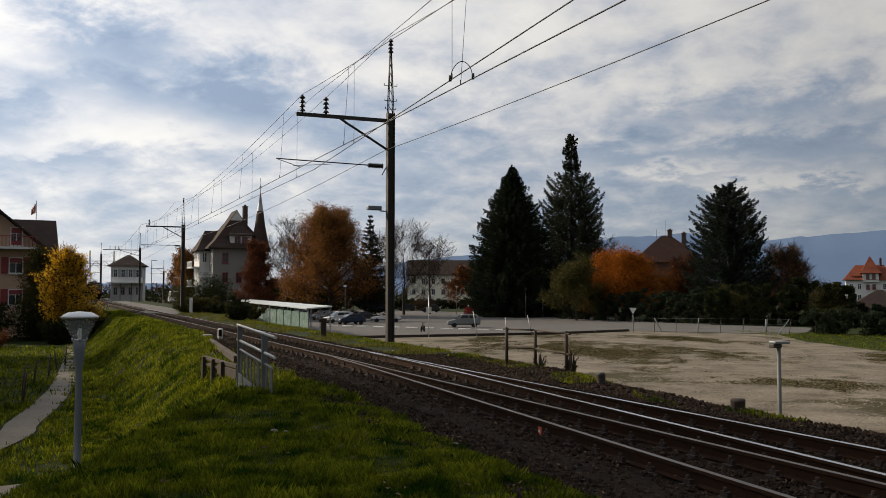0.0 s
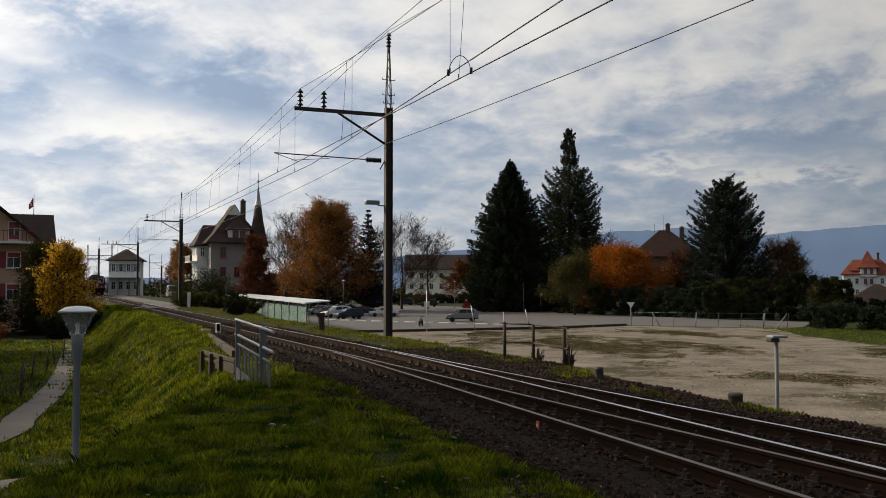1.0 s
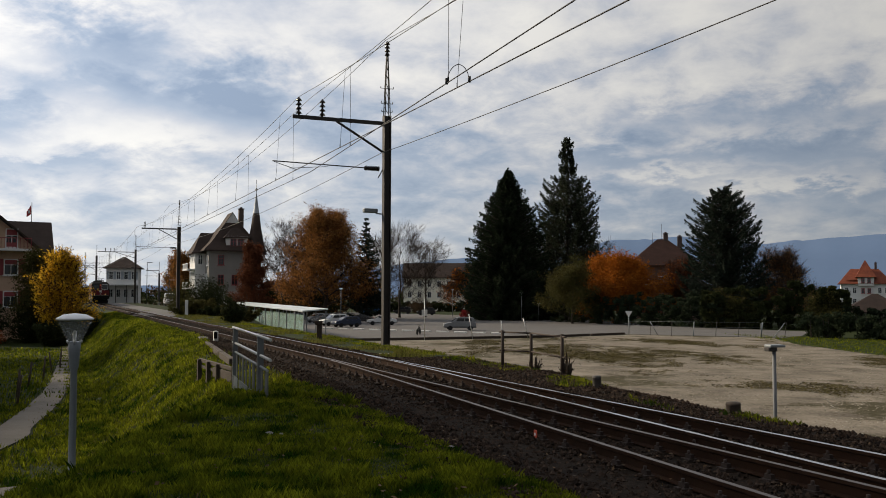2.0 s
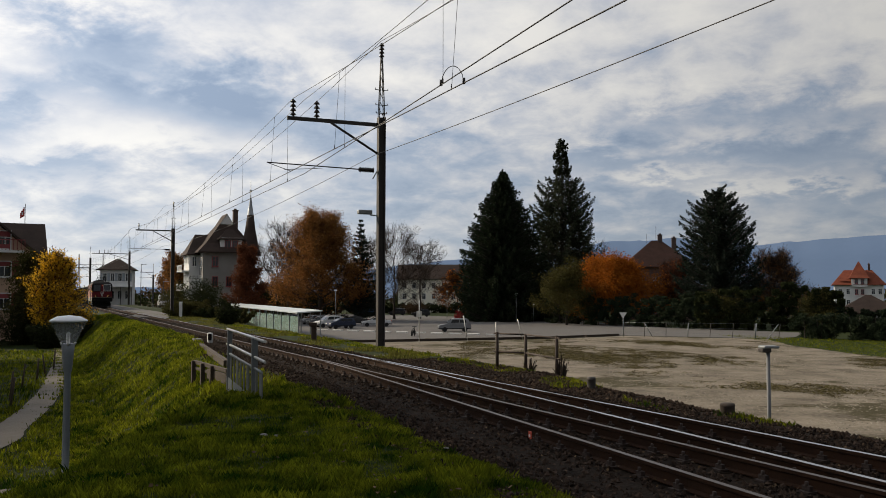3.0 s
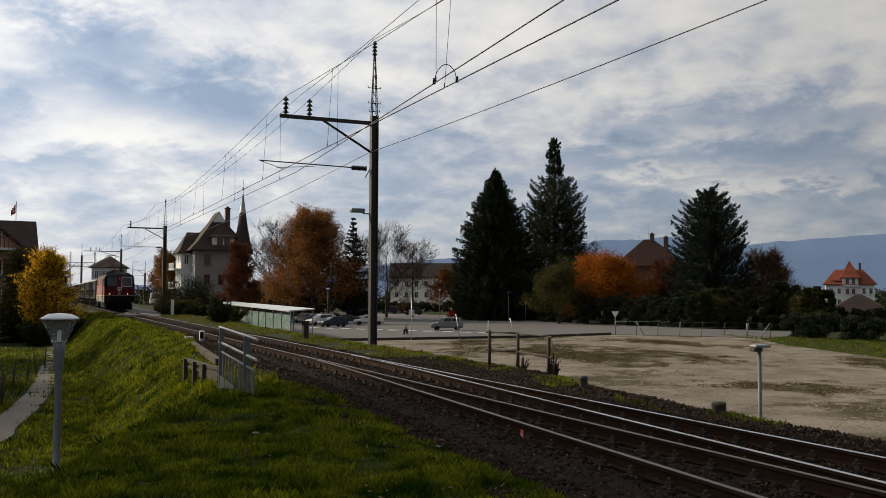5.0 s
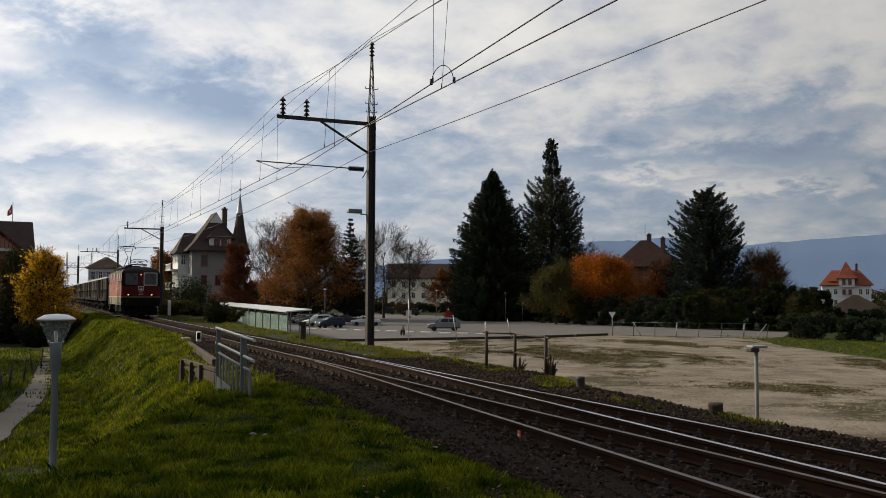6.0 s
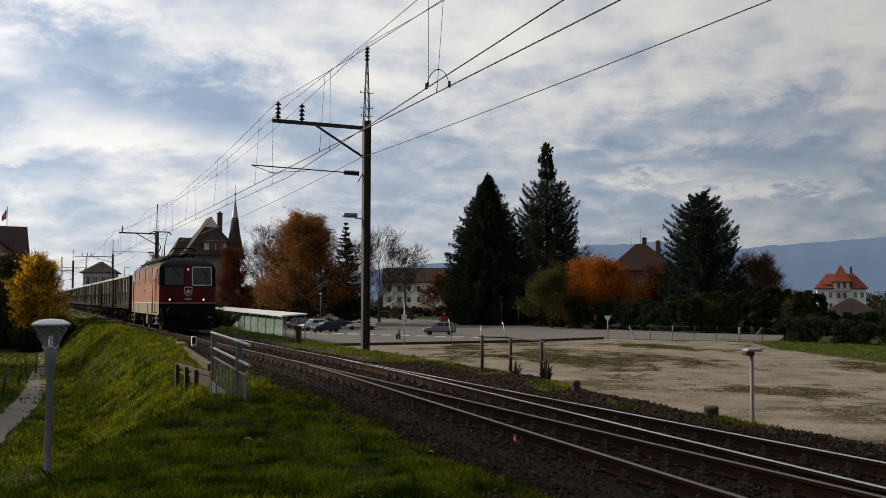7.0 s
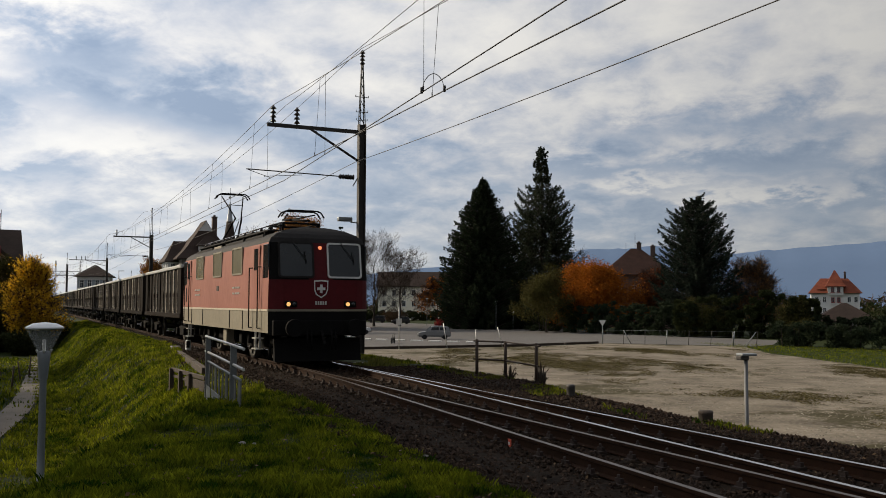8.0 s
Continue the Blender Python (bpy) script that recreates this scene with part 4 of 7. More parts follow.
    for xp, raised, rz in ((-2.75, False, 180), (-LL + 2.75, True, 0)):
        p = part_panto(t, raised)
        p.matrix_local = pose(xp, 0, 3.94, 0, 0, rz)
    return t


def wheelset(t, xw, r, _):
    bm = bmesh.new()
    tube(bm, (0, -0.8, 0), (0, 0.8, 0), 0.085, n=10)
    ax = part("axle", bm, M_LOCOBLACK, t)
    ax.matrix_local = pose(xw, 0, r)
    for sy in (-1, 1):
        bm = bmesh.new()
        lathe(bm, [(0.08, -0.07), (r * 0.8, -0.05), (r * 0.84, -0.068), (r, -0.068), (r, 0.04), (r + 0.03, 0.05), (r + 0.03, 0.075), (r * 0.84, 0.075), (r * 0.8, 0.03), (0.08, 0.06)], n=28, axis="Y")
        for k in range(8):
            a = k * math.tau / 8
            tube(bm, (0.12 * math.cos(a), -0.055, 0.12 * math.sin(a)), (r * 0.8 * math.cos(a), -0.075, r * 0.8 * math.sin(a)), 0.04, n=4)
        w = part("wheel", bm, M_STEELDARK, ax)
        w.matrix_local = pose(0, sy * 0.76, 0, 0, 0, 180 if sy > 0 else 0)
    ROLLING.append((ax, pose(xw, 0, r), r))


ROLLING = []


def part_panto(t, raised):
    bm = bmesh.new()
    for x in (-0.7, 0.7):
        tube(bm, (x, -0.6, 0.18), (x, 0.6, 0.18), 0.03, n=5)
    for y in (-0.55, 0.55):
        tube(bm, (-0.8, y, 0.18), (0.8, y, 0.18), 0.03, n=5)
        for x in (-0.7, 0.7):
            insulator(bm, (x, y, -0.12), 0.3, sheds=2, r=0.08)
    p = part("pantograph", bm, M_LOCOBLACK, t, "raised single-arm pantograph" if raised else "folded pantograph")
    hinge = Vector((-0.65, 0, 0.28))
    knee = Vector((0.75, 0, 1.02)) if raised else Vector((0.85, 0, 0.42))
    head = Vector((-0.35, 0, 2.08)) if raised else Vector((-0.75, 0, 0.55))
    bm = bmesh.new()
    for y in (-0.12, 0.12):
        tube(bm, hinge + Vector((0, y * 2.4, 0)), knee + Vector((0, y, 0)), 0.035, n=6)
    tube(bm, hinge + Vector((0.35, 0, -0.03)), knee + Vector((0.08, 0, -0.1)), 0.02, n=5)
    part("lower_arm", bm, M_LOCOBLACK, p)
    bm = bmesh.new()
    for y in (-1, 1):
        tube(bm, knee + Vector((0, y * 0.1, 0)), head + Vector((0, y * 0.42, -0.1)), 0.024, n=6)
    tube(bm, knee.lerp(head, 0.6) + Vector((0, -0.3, -0.05)), knee.lerp(head, 0.6) + Vector((0, 0.3, -0.05)), 0.016, n=4)
    part("upper_arm", bm, M_LOCOBLACK, p)
    bm = bmesh.new()
    for dx in (-0.18, 0.18):
        pts = [Vector((dx, y, z)) for y, z in ((-0.66, -0.2), (-0.56, -0.05), (-0.44, 0), (0.44, 0), (0.56, -0.05), (0.66, -0.2))]
        for a, b in zip(pts, pts[1:]):
            tube(bm, head + a, head + b, 0.024, n=5)
    for y in (-0.42, 0.42):
        tube(bm, head + Vector((-0.18, y, 0)), head + Vector((0.18, y, 0)), 0.018, n=4)
    part("collector_head", bm, M_LOCOBLACK, p)
    return p


LOCO = build_loco()


def build_wagon(seed):
    """An open goods wagon: steel tub with upright ribs, on two bogies; its buffer face is at x = 0."""
    L, hw, z0, z1 = 13.4, 1.40, 1.22, 3.28
    t = thing("goods_wagon", "dark open steel goods wagon with pale upright ribs", "goods wagon", group="goods train")
    rs = random.Random(seed)
    x0, x1 = -0.62, -0.62 - (L - 1.24)
    bm = bmesh.new()
    for sy in (-1, 1):
        box(bm, ((x0 + x1) / 2, sy * (hw - 0.05), (z0 + z1) / 2), (x0 - x1, 0.05, z1 - z0))
    for x in (x0, x1):
        box(bm, (x, 0, (z0 + z1) / 2), (0.05, 2 * hw - 0.05, z1 - z0))
    box(bm, ((x0 + x1) / 2, 0, z0), (x0 - x1, 2 * hw, 0.08))
    part("tub", bm, M_WAGON, t)
    bm = bmesh.new()
    box(bm, ((x0 + x1) / 2, 0, 2.62), (x0 - x1 - 0.2, 2 * hw - 0.25, 0.6), bevel=0.1)
    part("load", bm, M_RUST, t, "rusty scrap load below the rim")
    n = 10
    bm = bmesh.new()
    prism(bm, [(-0.06, -0.98), (0.06, -0.98), (0.06, 0.98), (-0.06, 0.98)], 0, 0.05)
    rib = mesh_of("rib", bm, M_RIB)
    bm = bmesh.new()
    prism(bm, [(-0.06, -0.98), (0.06, -0.98), (0.06, 0.98), (-0.06, 0.98)], 0, 0.05)
    worn_rib = mesh_of("rib", bm, M_WAGON)
    bm = bmesh.new()
    box(bm, (0, 0, 0), (0.85, 0.07, 1.98), bevel=0.02)
    panel = mesh_of("end_panel", bm, M_WAGON)
    for sy in (-1, 1):
        for i in range(n):
            x = x0 - 1.15 + (x1 - x0 + 2.3) * i / (n - 1)
            rb = shared("rib", rib if rs.random() < 0.6 else worn_rib, t, pose(x + rs.uniform(-0.05, 0.05), sy * (hw - 0.03), 2.25, 0, 0, 0 if sy > 0 else 180))
            rb.scale = (rs.choice((0.6, 0.8, 1.2, 2.2)), 1, 1)
        for x in (x0 - 0.42, x1 + 0.42):
            shared("end_panel", panel, t, pose(x, sy * (hw + 0.0), 2.25))
        for zz, name, hgt in ((z1 + 0.02, "top_rim", 0.14), (z0 - 0.05, "sill", 0.2)):
            bm = bmesh.new()
            box(bm, ((x0 + x1) / 2, sy * hw, zz), (x0 - x1 + 0.04, 0.14, hgt), bevel=0.015)
            part(name, bm, M_ALU if name == "top_rim" else M_WAGON, t)
        for i in range(5):
            bm = bmesh.new()
            x = x0 - 2.0 + (x1 - x0 + 4.0) * i / 4
            prism(bm, [(-0.14, 0.0), (0.14, 0.0), (0.05, 0.34), (-0.05, 0.34)], sy * hw - 0.02, sy * hw + 0.12, m=Matrix.Translation((x, 0, z0 - 0.16)))
            part("bracket", bm, M_RIB, t)
    for x, sg in ((x0, 1), (x1, -1)):
        for y in (-0.875, 0.875):
            bm = bmesh.new()
            tube(bm, (x, y, 1.05), (x + sg * 0.5, y, 1.05), 0.09, n=10)
            tube(bm, (x + sg * 0.52, y, 1.05), (x + sg * 0.58, y, 1.05), 0.22, n=14)
            part("buffer", bm, M_LOCOBLACK, t)
        bm = bmesh.new()
        for k in (-1, 0, 1):
            box(bm, (x + sg * 0.04, k * 0.8, 2.25), (0.08, 0.12, 1.95))
        part("end_ribs", bm, M_WAGON, t)
    bm = bmesh.new()
    box(bm, ((x0 + x1) / 2, 0, 1.0), (x0 - x1, 0.9, 0.32))
    part("underframe", bm, M_LOCOBLACK, t)
    for xb in (x0 - 1.75, x1 + 1.75):
        bm = bmesh.new()
        for sy in (-1, 1):
            prism(bm, [(-1.25, 0.5), (-0.9, 0.66), (-0.3, 0.72), (0.3, 0.72), (0.9, 0.66), (1.25, 0.5), (1.0, 0.34), (0.5, 0.3), (-0.5, 0.3), (-1.0, 0.34)], sy * 1.0 - 0.07, sy * 1.0 + 0.07, m=Matrix.Translation((xb, 0, 0)))
            for dx in (-0.9, 0.9):
                box(bm, (xb + dx, sy * 1.08, 0.47), (0.3, 0.2, 0.3), bevel=0.03)
        part("bogie_frame", bm, M_LOCOBLACK, t)
        for dx in (-0.9, 0.9):
            bm = bmesh.new()
            for sy in (-1, 1):
                lathe(bm, [(0.06, sy * 0.70), (0.38, sy * 0.72), (0.46, sy * 0.70), (0.46, sy * 0.82), (0.38, sy * 0.83), (0.06, sy * 0.84)], n=20, axis="Y")
            tube(bm, (0, -0.8, 0), (0, 0.8, 0), 0.07, n=8)
            ob = part("wheelset", bm, M_STEELDARK, t)
            ob.matrix_local = pose(xb + dx, 0, 0.46)
    return t


WAGON_PITCH = 13.55
WAGONS = [build_wagon(k) for k in (1, 2, 3)]
for k in range(3, 15):
    WAGONS.append(copy_thing(WAGONS[k % 3], Matrix.Identity(4)))

# ---- trees ----
def tree_skeleton(bm, h, r, seed, limbs=9, spread=0.5, depth=3, start=0.25, lean=0.0, droop=0.0):
    """A tapered trunk with limbs; returns the tips and their directions."""
    rs = random.Random(seed)
    tips = []

    def grow(p, d, length, rad, level):
        k = 4
        for i in range(k):
            d2 = (d + Vector((rs.uniform(-1, 1), rs.uniform(-1, 1), rs.uniform(-0.4, 0.6) - droop)) * 0.16).normalized()
            q = p + d2 * length / k
            r1 = rad * (1 - 0.22)
            tube(bm, p, q, rad, r1, n=6 if level == 0 else 4 if level == 1 else 3, cap=False)
            p, d, rad = q, d2, r1
            if level < depth and i >= 1:
                for _ in range(2 if level else 1):
                    a = rs.uniform(0, math.tau)
                    side = Vector((math.cos(a), math.sin(a), rs.uniform(0.1, 0.7)))
                    grow(p, (d * 0.7 + side * 0.7).normalized(), length * rs.uniform(0.45, 0.7), rad * 0.6, level + 1)
            if level >= 1:
                tips.append((p.copy(), d.copy()))
        tips.append((p.copy(), d.copy()))

    trunk_top = Vector((lean * h, 0, h * 0.86))
    segs = 10
    P = [Vector((0, 0, 0)).lerp(trunk_top, i / segs) + Vector((rs.uniform(-1, 1), rs.uniform(-1, 1), 0)) * (0.012 * h if i else 0) for i in range(segs + 1)]
    for i in range(segs):
        tube(bm, P[i], P[i + 1], r * (1 - i / segs * 0.85) * (1.3 if i == 0 else 1), r * (1 - (i + 1) / segs * 0.85), n=8, cap=False)
    for i in range(limbs):
        f = start + (0.98 - start) * (i + rs.random() * 0.6) / limbs
        j = min(segs - 1, int(f * segs))
        a = i * 2.4 + rs.uniform(-0.5, 0.5)
        up = 0.35 + 0.9 * f
        d = Vector((math.cos(a), math.sin(a), up)).normalized()
        grow(P[j].lerp(P[j + 1], f * segs - j), d, h * spread * (1.15 - 0.65 * f) * rs.uniform(0.8, 1.15), r * 0.42 * (1.1 - f * 0.7), 1)
    return tips


def leaf_cloud(centres, n, size, spread, seed, slim=1.0):
    """Loose four-cornered leaves gathered round the given points."""
    rs = np.random.RandomState(seed)
    C = np.array([tuple(c) for c in centres])
    p = C[rs.randint(0, len(C), n)] + np.clip(rs.normal(0, spread, (n, 3)), -1.5 * spread, 1.5 * spread) * np.array([1, 1, 0.8])
    u = rs.normal(0, 1, (n, 3))
    u /= np.linalg.norm(u, axis=1)[:, None]
    v = rs.normal(0, 1, (n, 3))
    v -= (v * u).sum(1)[:, None] * u
    v /= np.linalg.norm(v, axis=1)[:, None]
    a = (size * rs.uniform(0.5, 1.3, n))[:, None]
    b = a * rs.uniform(0.5, 0.9, (n, 1)) * slim
    return np.stack([p - u * a, p - v * b * 0.6, p + u * a, p + v * b * 0.6], 1)


def twig_fans(tips, per, length, width, seed):
    """Slim straight twigs that leave every tip of a branch."""
    rs = np.random.RandomState(seed)
    P = np.repeat(np.array([tuple(p) for p, d in tips]), per, 0)
    D = np.repeat(np.array([tuple(d) for p, d in tips]), per, 0)
    n = len(P)
    D = D + rs.normal(0, 0.55, (n, 3)) + np.array([0, 0, 0.25])
    D /= np.linalg.norm(D, axis=1)[:, None]
    side = np.cross(D, rs.normal(0, 1, (n, 3)))
    side /= np.linalg.norm(side, axis=1)[:, None]
    E = P + D * (length * rs.uniform(0.5, 1.3, n))[:, None]
    return np.stack([P - side * width, P + side * width, E + side * width * 0.4, E - side * width * 0.4], 1)


def leafy_tree(label, loc, h, r, mat_leaf, seed, leaves=9000, leaf=0.22, limbs=12, spread=0.42, cl=0.7, start=0.2, droop=0.0, name="tree", rz=0, twigs=0, twig_len=1.1):
    t = thing(name, label, "tree", pose(*loc, 0, 0, rz))
    bm = bmesh.new()
    tips = tree_skeleton(bm, h, r, seed, limbs, spread, 3, start, 0.0, droop)
    part("trunk", bm, M_TRUNK, t)
    if leaves:
        shared("crown", tris("crown", leaf_cloud([p for p, d in tips], leaves, leaf, cl, seed), mat_leaf, 4), t)
    if twigs:
        tagged(shared("twig_mass", tris("twig_mass", twig_fans(tips, twigs, twig_len, 0.022, seed + 500), M_TWIG, 4), t), kind="stuff")
    return t


M_TWIG = leaf_mat("fine_twigs", (0.060, 0.045, 0.036), (0.036, 0.028, 0.023), 0.0, 0.3)


def conifer(label, loc, h, profile, mat_leaf, seed, whorls=40, arms=10, per=110, nsize=0.22, droop=0.2, lift=0.25, name="conifer", ragged=0.25, hang=0.25, core=0.0, flat=0.5):
    """A straight trunk with whorls of boughs that sink and turn up at the tip, each a fan of small needle sprays; profile: height share, reach in metres."""
    t = thing(name, label, "tree", pose(*loc))
    rs = np.random.RandomState(seed)
    up = np.array([0, 0, 1.0])
    bm = bmesh.new()
    tube(bm, (0, 0, 0), (0, 0, h * 0.985), h * 0.016, 0.04, n=8, cap=False)
    quads = []
    for i in range(whorls):
        f = profile[0][0] + (0.99 - profile[0][0]) * (i + 0.5) / whorls
        reach = lerp_table(f, profile)
        k = max(4, int(arms * (0.45 + 0.55 * min(1.0, reach / profile[1][1]))))
        a0 = rs.uniform(0, 6.3)
        for j in range(k):
            a = a0 + (j + rs.uniform(-0.35, 0.35)) * math.tau / k
            L = reach * rs.uniform(1 - ragged, 1 + ragged * 0.5)
            d = np.array([math.cos(a), math.sin(a), 0])
            side = np.array([-d[1], d[0], 0])
            o = up * (f * h + rs.uniform(-1.0, 1.0) * h / whorls)

            def along(u):
                return o + np.outer(u, d) * L + np.outer(L * (lift * u ** 2.2 - droop * np.sin(u * 2.6)), up)
            ends = along(np.array([0.0, 0.45, 0.95]))
            for p, q, r0 in ((ends[0], ends[1], 0.05), (ends[1], ends[2], 0.03)):
                tube(bm, p, q, r0 + 0.01 * L, r0, n=3, cap=False)
            m = int(per * (0.25 + L / profile[1][1]))
            u = rs.uniform(core, 1.0, m) ** 0.75
            half = 0.26 * L * (1.02 - u) * np.minimum(1.0, u * 3) + 0.10
            off = rs.normal(0, 0.6, m) * half
            p = along(u) + np.outer(off, side) + np.outer(-np.abs(rs.normal(0, hang, m)) - 0.15 * np.abs(off) + 0.08, up)
            w = d * 0.9 + np.outer(np.sign(off) * 0.7, side) + np.outer(rs.normal(lift * 0.7 - 0.15, 0.45, m), up) + rs.normal(0, 0.2, (m, 3))
            w /= np.linalg.norm(w, axis=1)[:, None]
            v = rs.normal(0, 1, (m, 3))
            v -= (v * w).sum(1)[:, None] * w
            v /= np.linalg.norm(v, axis=1)[:, None]
            s1 = (nsize * rs.uniform(0.6, 1.5, m))[:, None]
            quads.append(np.stack([p - w * s1, p - v * s1 * flat, p + w * s1, p + v * s1 * flat], 1))
    part("trunk", bm, M_TRUNK, t)
    shared("crown", tris("crown", np.concatenate(quads), mat_leaf, 4), t)
    return t


L_DARK = leaf_mat("dark_conifer_needles", (0.016, 0.026, 0.014), (0.030, 0.038, 0.020), 0.08, 0.4)
L_SEQ = leaf_mat("grey_green_needles", (0.030, 0.040, 0.026), (0.055, 0.060, 0.038), 0.12, 0.4)
L_BLUE = leaf_mat("cedar_needles", (0.020, 0.030, 0.022), (0.036, 0.044, 0.032), 0.08, 0.4)
L_ORANGE = leaf_mat("bright_orange_leaves", (0.40, 0.120, 0.012), (0.17, 0.062, 0.010), 0.32, 0.45)
L_RUST = leaf_mat("rusty_brown_leaves", (0.33, 0.150, 0.042), (0.16, 0.078, 0.026), 0.38, 0.45)
L_YELLOW = leaf_mat("yellow_birch_leaves", (0.78, 0.45, 0.027), (0.54, 0.34, 0.03), 0.55, 0.45)
L_OLIVE = leaf_mat("olive_leaves", (0.05, 0.054, 0.017), (0.08, 0.065, 0.021), 0.2, 0.45)
L_GREEN = leaf_mat("dark_green_leaves", (0.018, 0.026, 0.010), (0.034, 0.038, 0.014), 0.12, 0.45)
L_BROWN = leaf_mat("withered_brown_leaves", (0.085, 0.055, 0.032), (0.05, 0.036, 0.024), 0.2, 0.4)
L_REDBR = leaf_mat("red_brown_leaves", (0.15, 0.05, 0.022), (0.085, 0.036, 0.02), 0.25, 0.4)


# big conifers behind the car park
conifer("tall dark dense spruce behind the car park hedge", (11.2, 168, -3.2), 28.6, [(0.02, 8.2), (0.10, 8.6), (0.25, 8.4), (0.45, 7.2), (0.62, 5.9), (0.78, 3.7), (0.90, 1.9), (0.97, 0.8), (1.0, 0.3)], L_DARK, 11, 70, 17, 190, 0.17, 0.10, 0.16, ragged=0.26, hang=0.40)
conifer("very tall grey-green giant sequoia with a thin top", (23.3, 176, -3.4), 36.0, [(0.03, 7.0), (0.20, 8.2), (0.34, 8.0), (0.50, 6.6), (0.62, 6.2), (0.72, 5.0), (0.79, 3.2), (0.80, 1.9), (0.90, 1.6), (0.97, 1.1), (1.0, 0.6)], L_SEQ, 12, 46, 12, 210, 0.18, 0.36, 0.24, ragged=0.26, hang=0.55, core=0.2)
conifer("broad dark cedar with tiered boughs", (42.0, 138, -3.5), 21.8, [(0.05, 6.6), (0.25, 6.8), (0.50, 6.2), (0.62, 5.5), (0.75, 5.4), (0.86, 4.3), (0.94, 2.6), (0.985, 1.1), (1.0, 0.5)], L_BLUE, 13, 32, 13, 260, 0.15, 0.14, 0.28, ragged=0.28, hang=0.28, flat=0.45)
conifer("slender dark fir among bare trees", (-15.4, 172, -2.6), 18.6, [(0.03, 3.8), (0.2, 4.2), (0.5, 3.0), (0.75, 1.7), (0.92, 0.7), (1.0, 0.25)], L_BLUE, 14, 26, 10, 90, 0.17, 0.15, 0.12, ragged=0.30, hang=0.2)
conifer("small dark fir beside the house", (-44.5, 84, -2.4), 8.0, [(0.02, 3.2), (0.2, 3.0), (0.6, 1.7), (1.0, 0.2)], L_DARK, 15, 26, 9, 60, 0.16)
# autumn trees
leafy_tree("large rusty brown autumn lime tree", (-22.5, 168, -2.6), 19.2, 0.42, L_RUST, 41, 75000, 0.17, 36, 0.30, 0.75, 0.0, twigs=1)
leafy_tree("round bright orange autumn maple over a hedge", (28.3, 150, -3.2), 9.4, 0.3, L_ORANGE, 22, 60000, 0.16, 26, 0.56, 0.8, 0.0)
leafy_tree("yellow autumn birch in the garden", (-31.9, 75, -2.4), 7.5, 0.13, L_YELLOW, 23, 19000, 0.10, 24, 0.24, 0.34, 0.12, twigs=1, twig_len=0.5)
leafy_tree("small brownish tree with reddish foliage beside a house", (39.0, 150, -3.3), 10.2, 0.22, L_REDBR, 24, 20000, 0.15, 16, 0.34, 0.5, 0.1, twigs=2)
leafy_tree("round thinning brown tree beside a hedge", (51.2, 140, -3.6), 11.2, 0.22, L_RUST, 25, 15000, 0.10, 28, 0.34, 0.55, 0.05, twigs=2, twig_len=1.1)
leafy_tree("olive-green bushy tree beside the orange maple", (20.0, 146, -3.1), 8.6, 0.2, L_OLIVE, 26, 24000, 0.15, 16, 0.46, 0.6, 0.05)
leafy_tree("brown autumn trees by the street", (-69.5, 240, -1.0), 11.8, 0.3, L_RUST, 27, 18000, 0.26, 16, 0.42, 0.7, 0.05, twigs=2)
leafy_tree("orange-leaved young tree before the apartment block", (3.5, 205, -3.0), 9.8, 0.16, L_ORANGE, 28, 6500, 0.20, 14, 0.34, 0.55, 0.1, twigs=3)
leafy_tree("tall reddish-brown columnar tree beside the villa", (-31.4, 146, -2.0), 12.2, 0.22, L_REDBR, 29, 26000, 0.16, 26, 0.17, 0.45, 0.0)
leafy_tree("dark green garden tree before the peach house", (-35.2, 78, -2.4), 7.6, 0.15, L_OLIVE, 30, 16000, 0.10, 16, 0.26, 0.40, 0.05)
# bare trees
for k, (loc, h, sd, lv) in enumerate((((-29.6, 176, -2.4), 17.0, 31, 1500), ((-9.6, 182, -2.8), 16.5, 32, 2600), ((-4.6, 186, -2.8), 14.0, 33, 2600), ((-33.5, 184, -2.4), 14, 34, 900), ((-13.0, 178, -2.7), 15, 35, 2600), ((33.0, 196, -3.6), 14.5, 36, 300), ((-26.6, 174, -2.4), 14.5, 37, 1500))):
    leafy_tree("bare grey-brown deciduous tree with fine twigs", loc, h, 0.24, L_BROWN, sd, lv // 2, 0.10, 15, 0.40, 0.6, 0.14, twigs=1, twig_len=1.3)


def bush(label, loc, size, material, seed, leaves=2500, leaf=0.16, name="bush", category="bush"):
    """A shrub: a few stems from the ground under an uneven heap of leaves."""
    t = thing(name, label, category, pose(*loc))
    rs = random.Random(seed)
    bm = bmesh.new()
    tips = []
    for i in range(14):
        a, f = rs.uniform(0, math.tau), math.sqrt(rs.random())
        q = Vector((math.cos(a) * f * size[0] / 2, math.sin(a) * f * size[1] / 2, size[2] * rs.uniform(0.45, 1.0) * (1 - 0.45 * f * f)))
        tube(bm, (q.x * 0.25, q.y * 0.25, 0), q, 0.04, 0.015, n=4, cap=False)
        for k in range(5):
            tips.append(Vector((q.x * (0.5 + 0.125 * k), q.y * (0.5 + 0.125 * k), q.z * (0.12 + 0.22 * k))))
    part("stem_mass", bm, M_TRUNK, t)["kind"] = "stuff"
    shared("foliage", tris("foliage", leaf_cloud(tips, int(leaves * 2.2), leaf * 0.68, min(size) * 0.11, seed), material, 4), t)
    return t


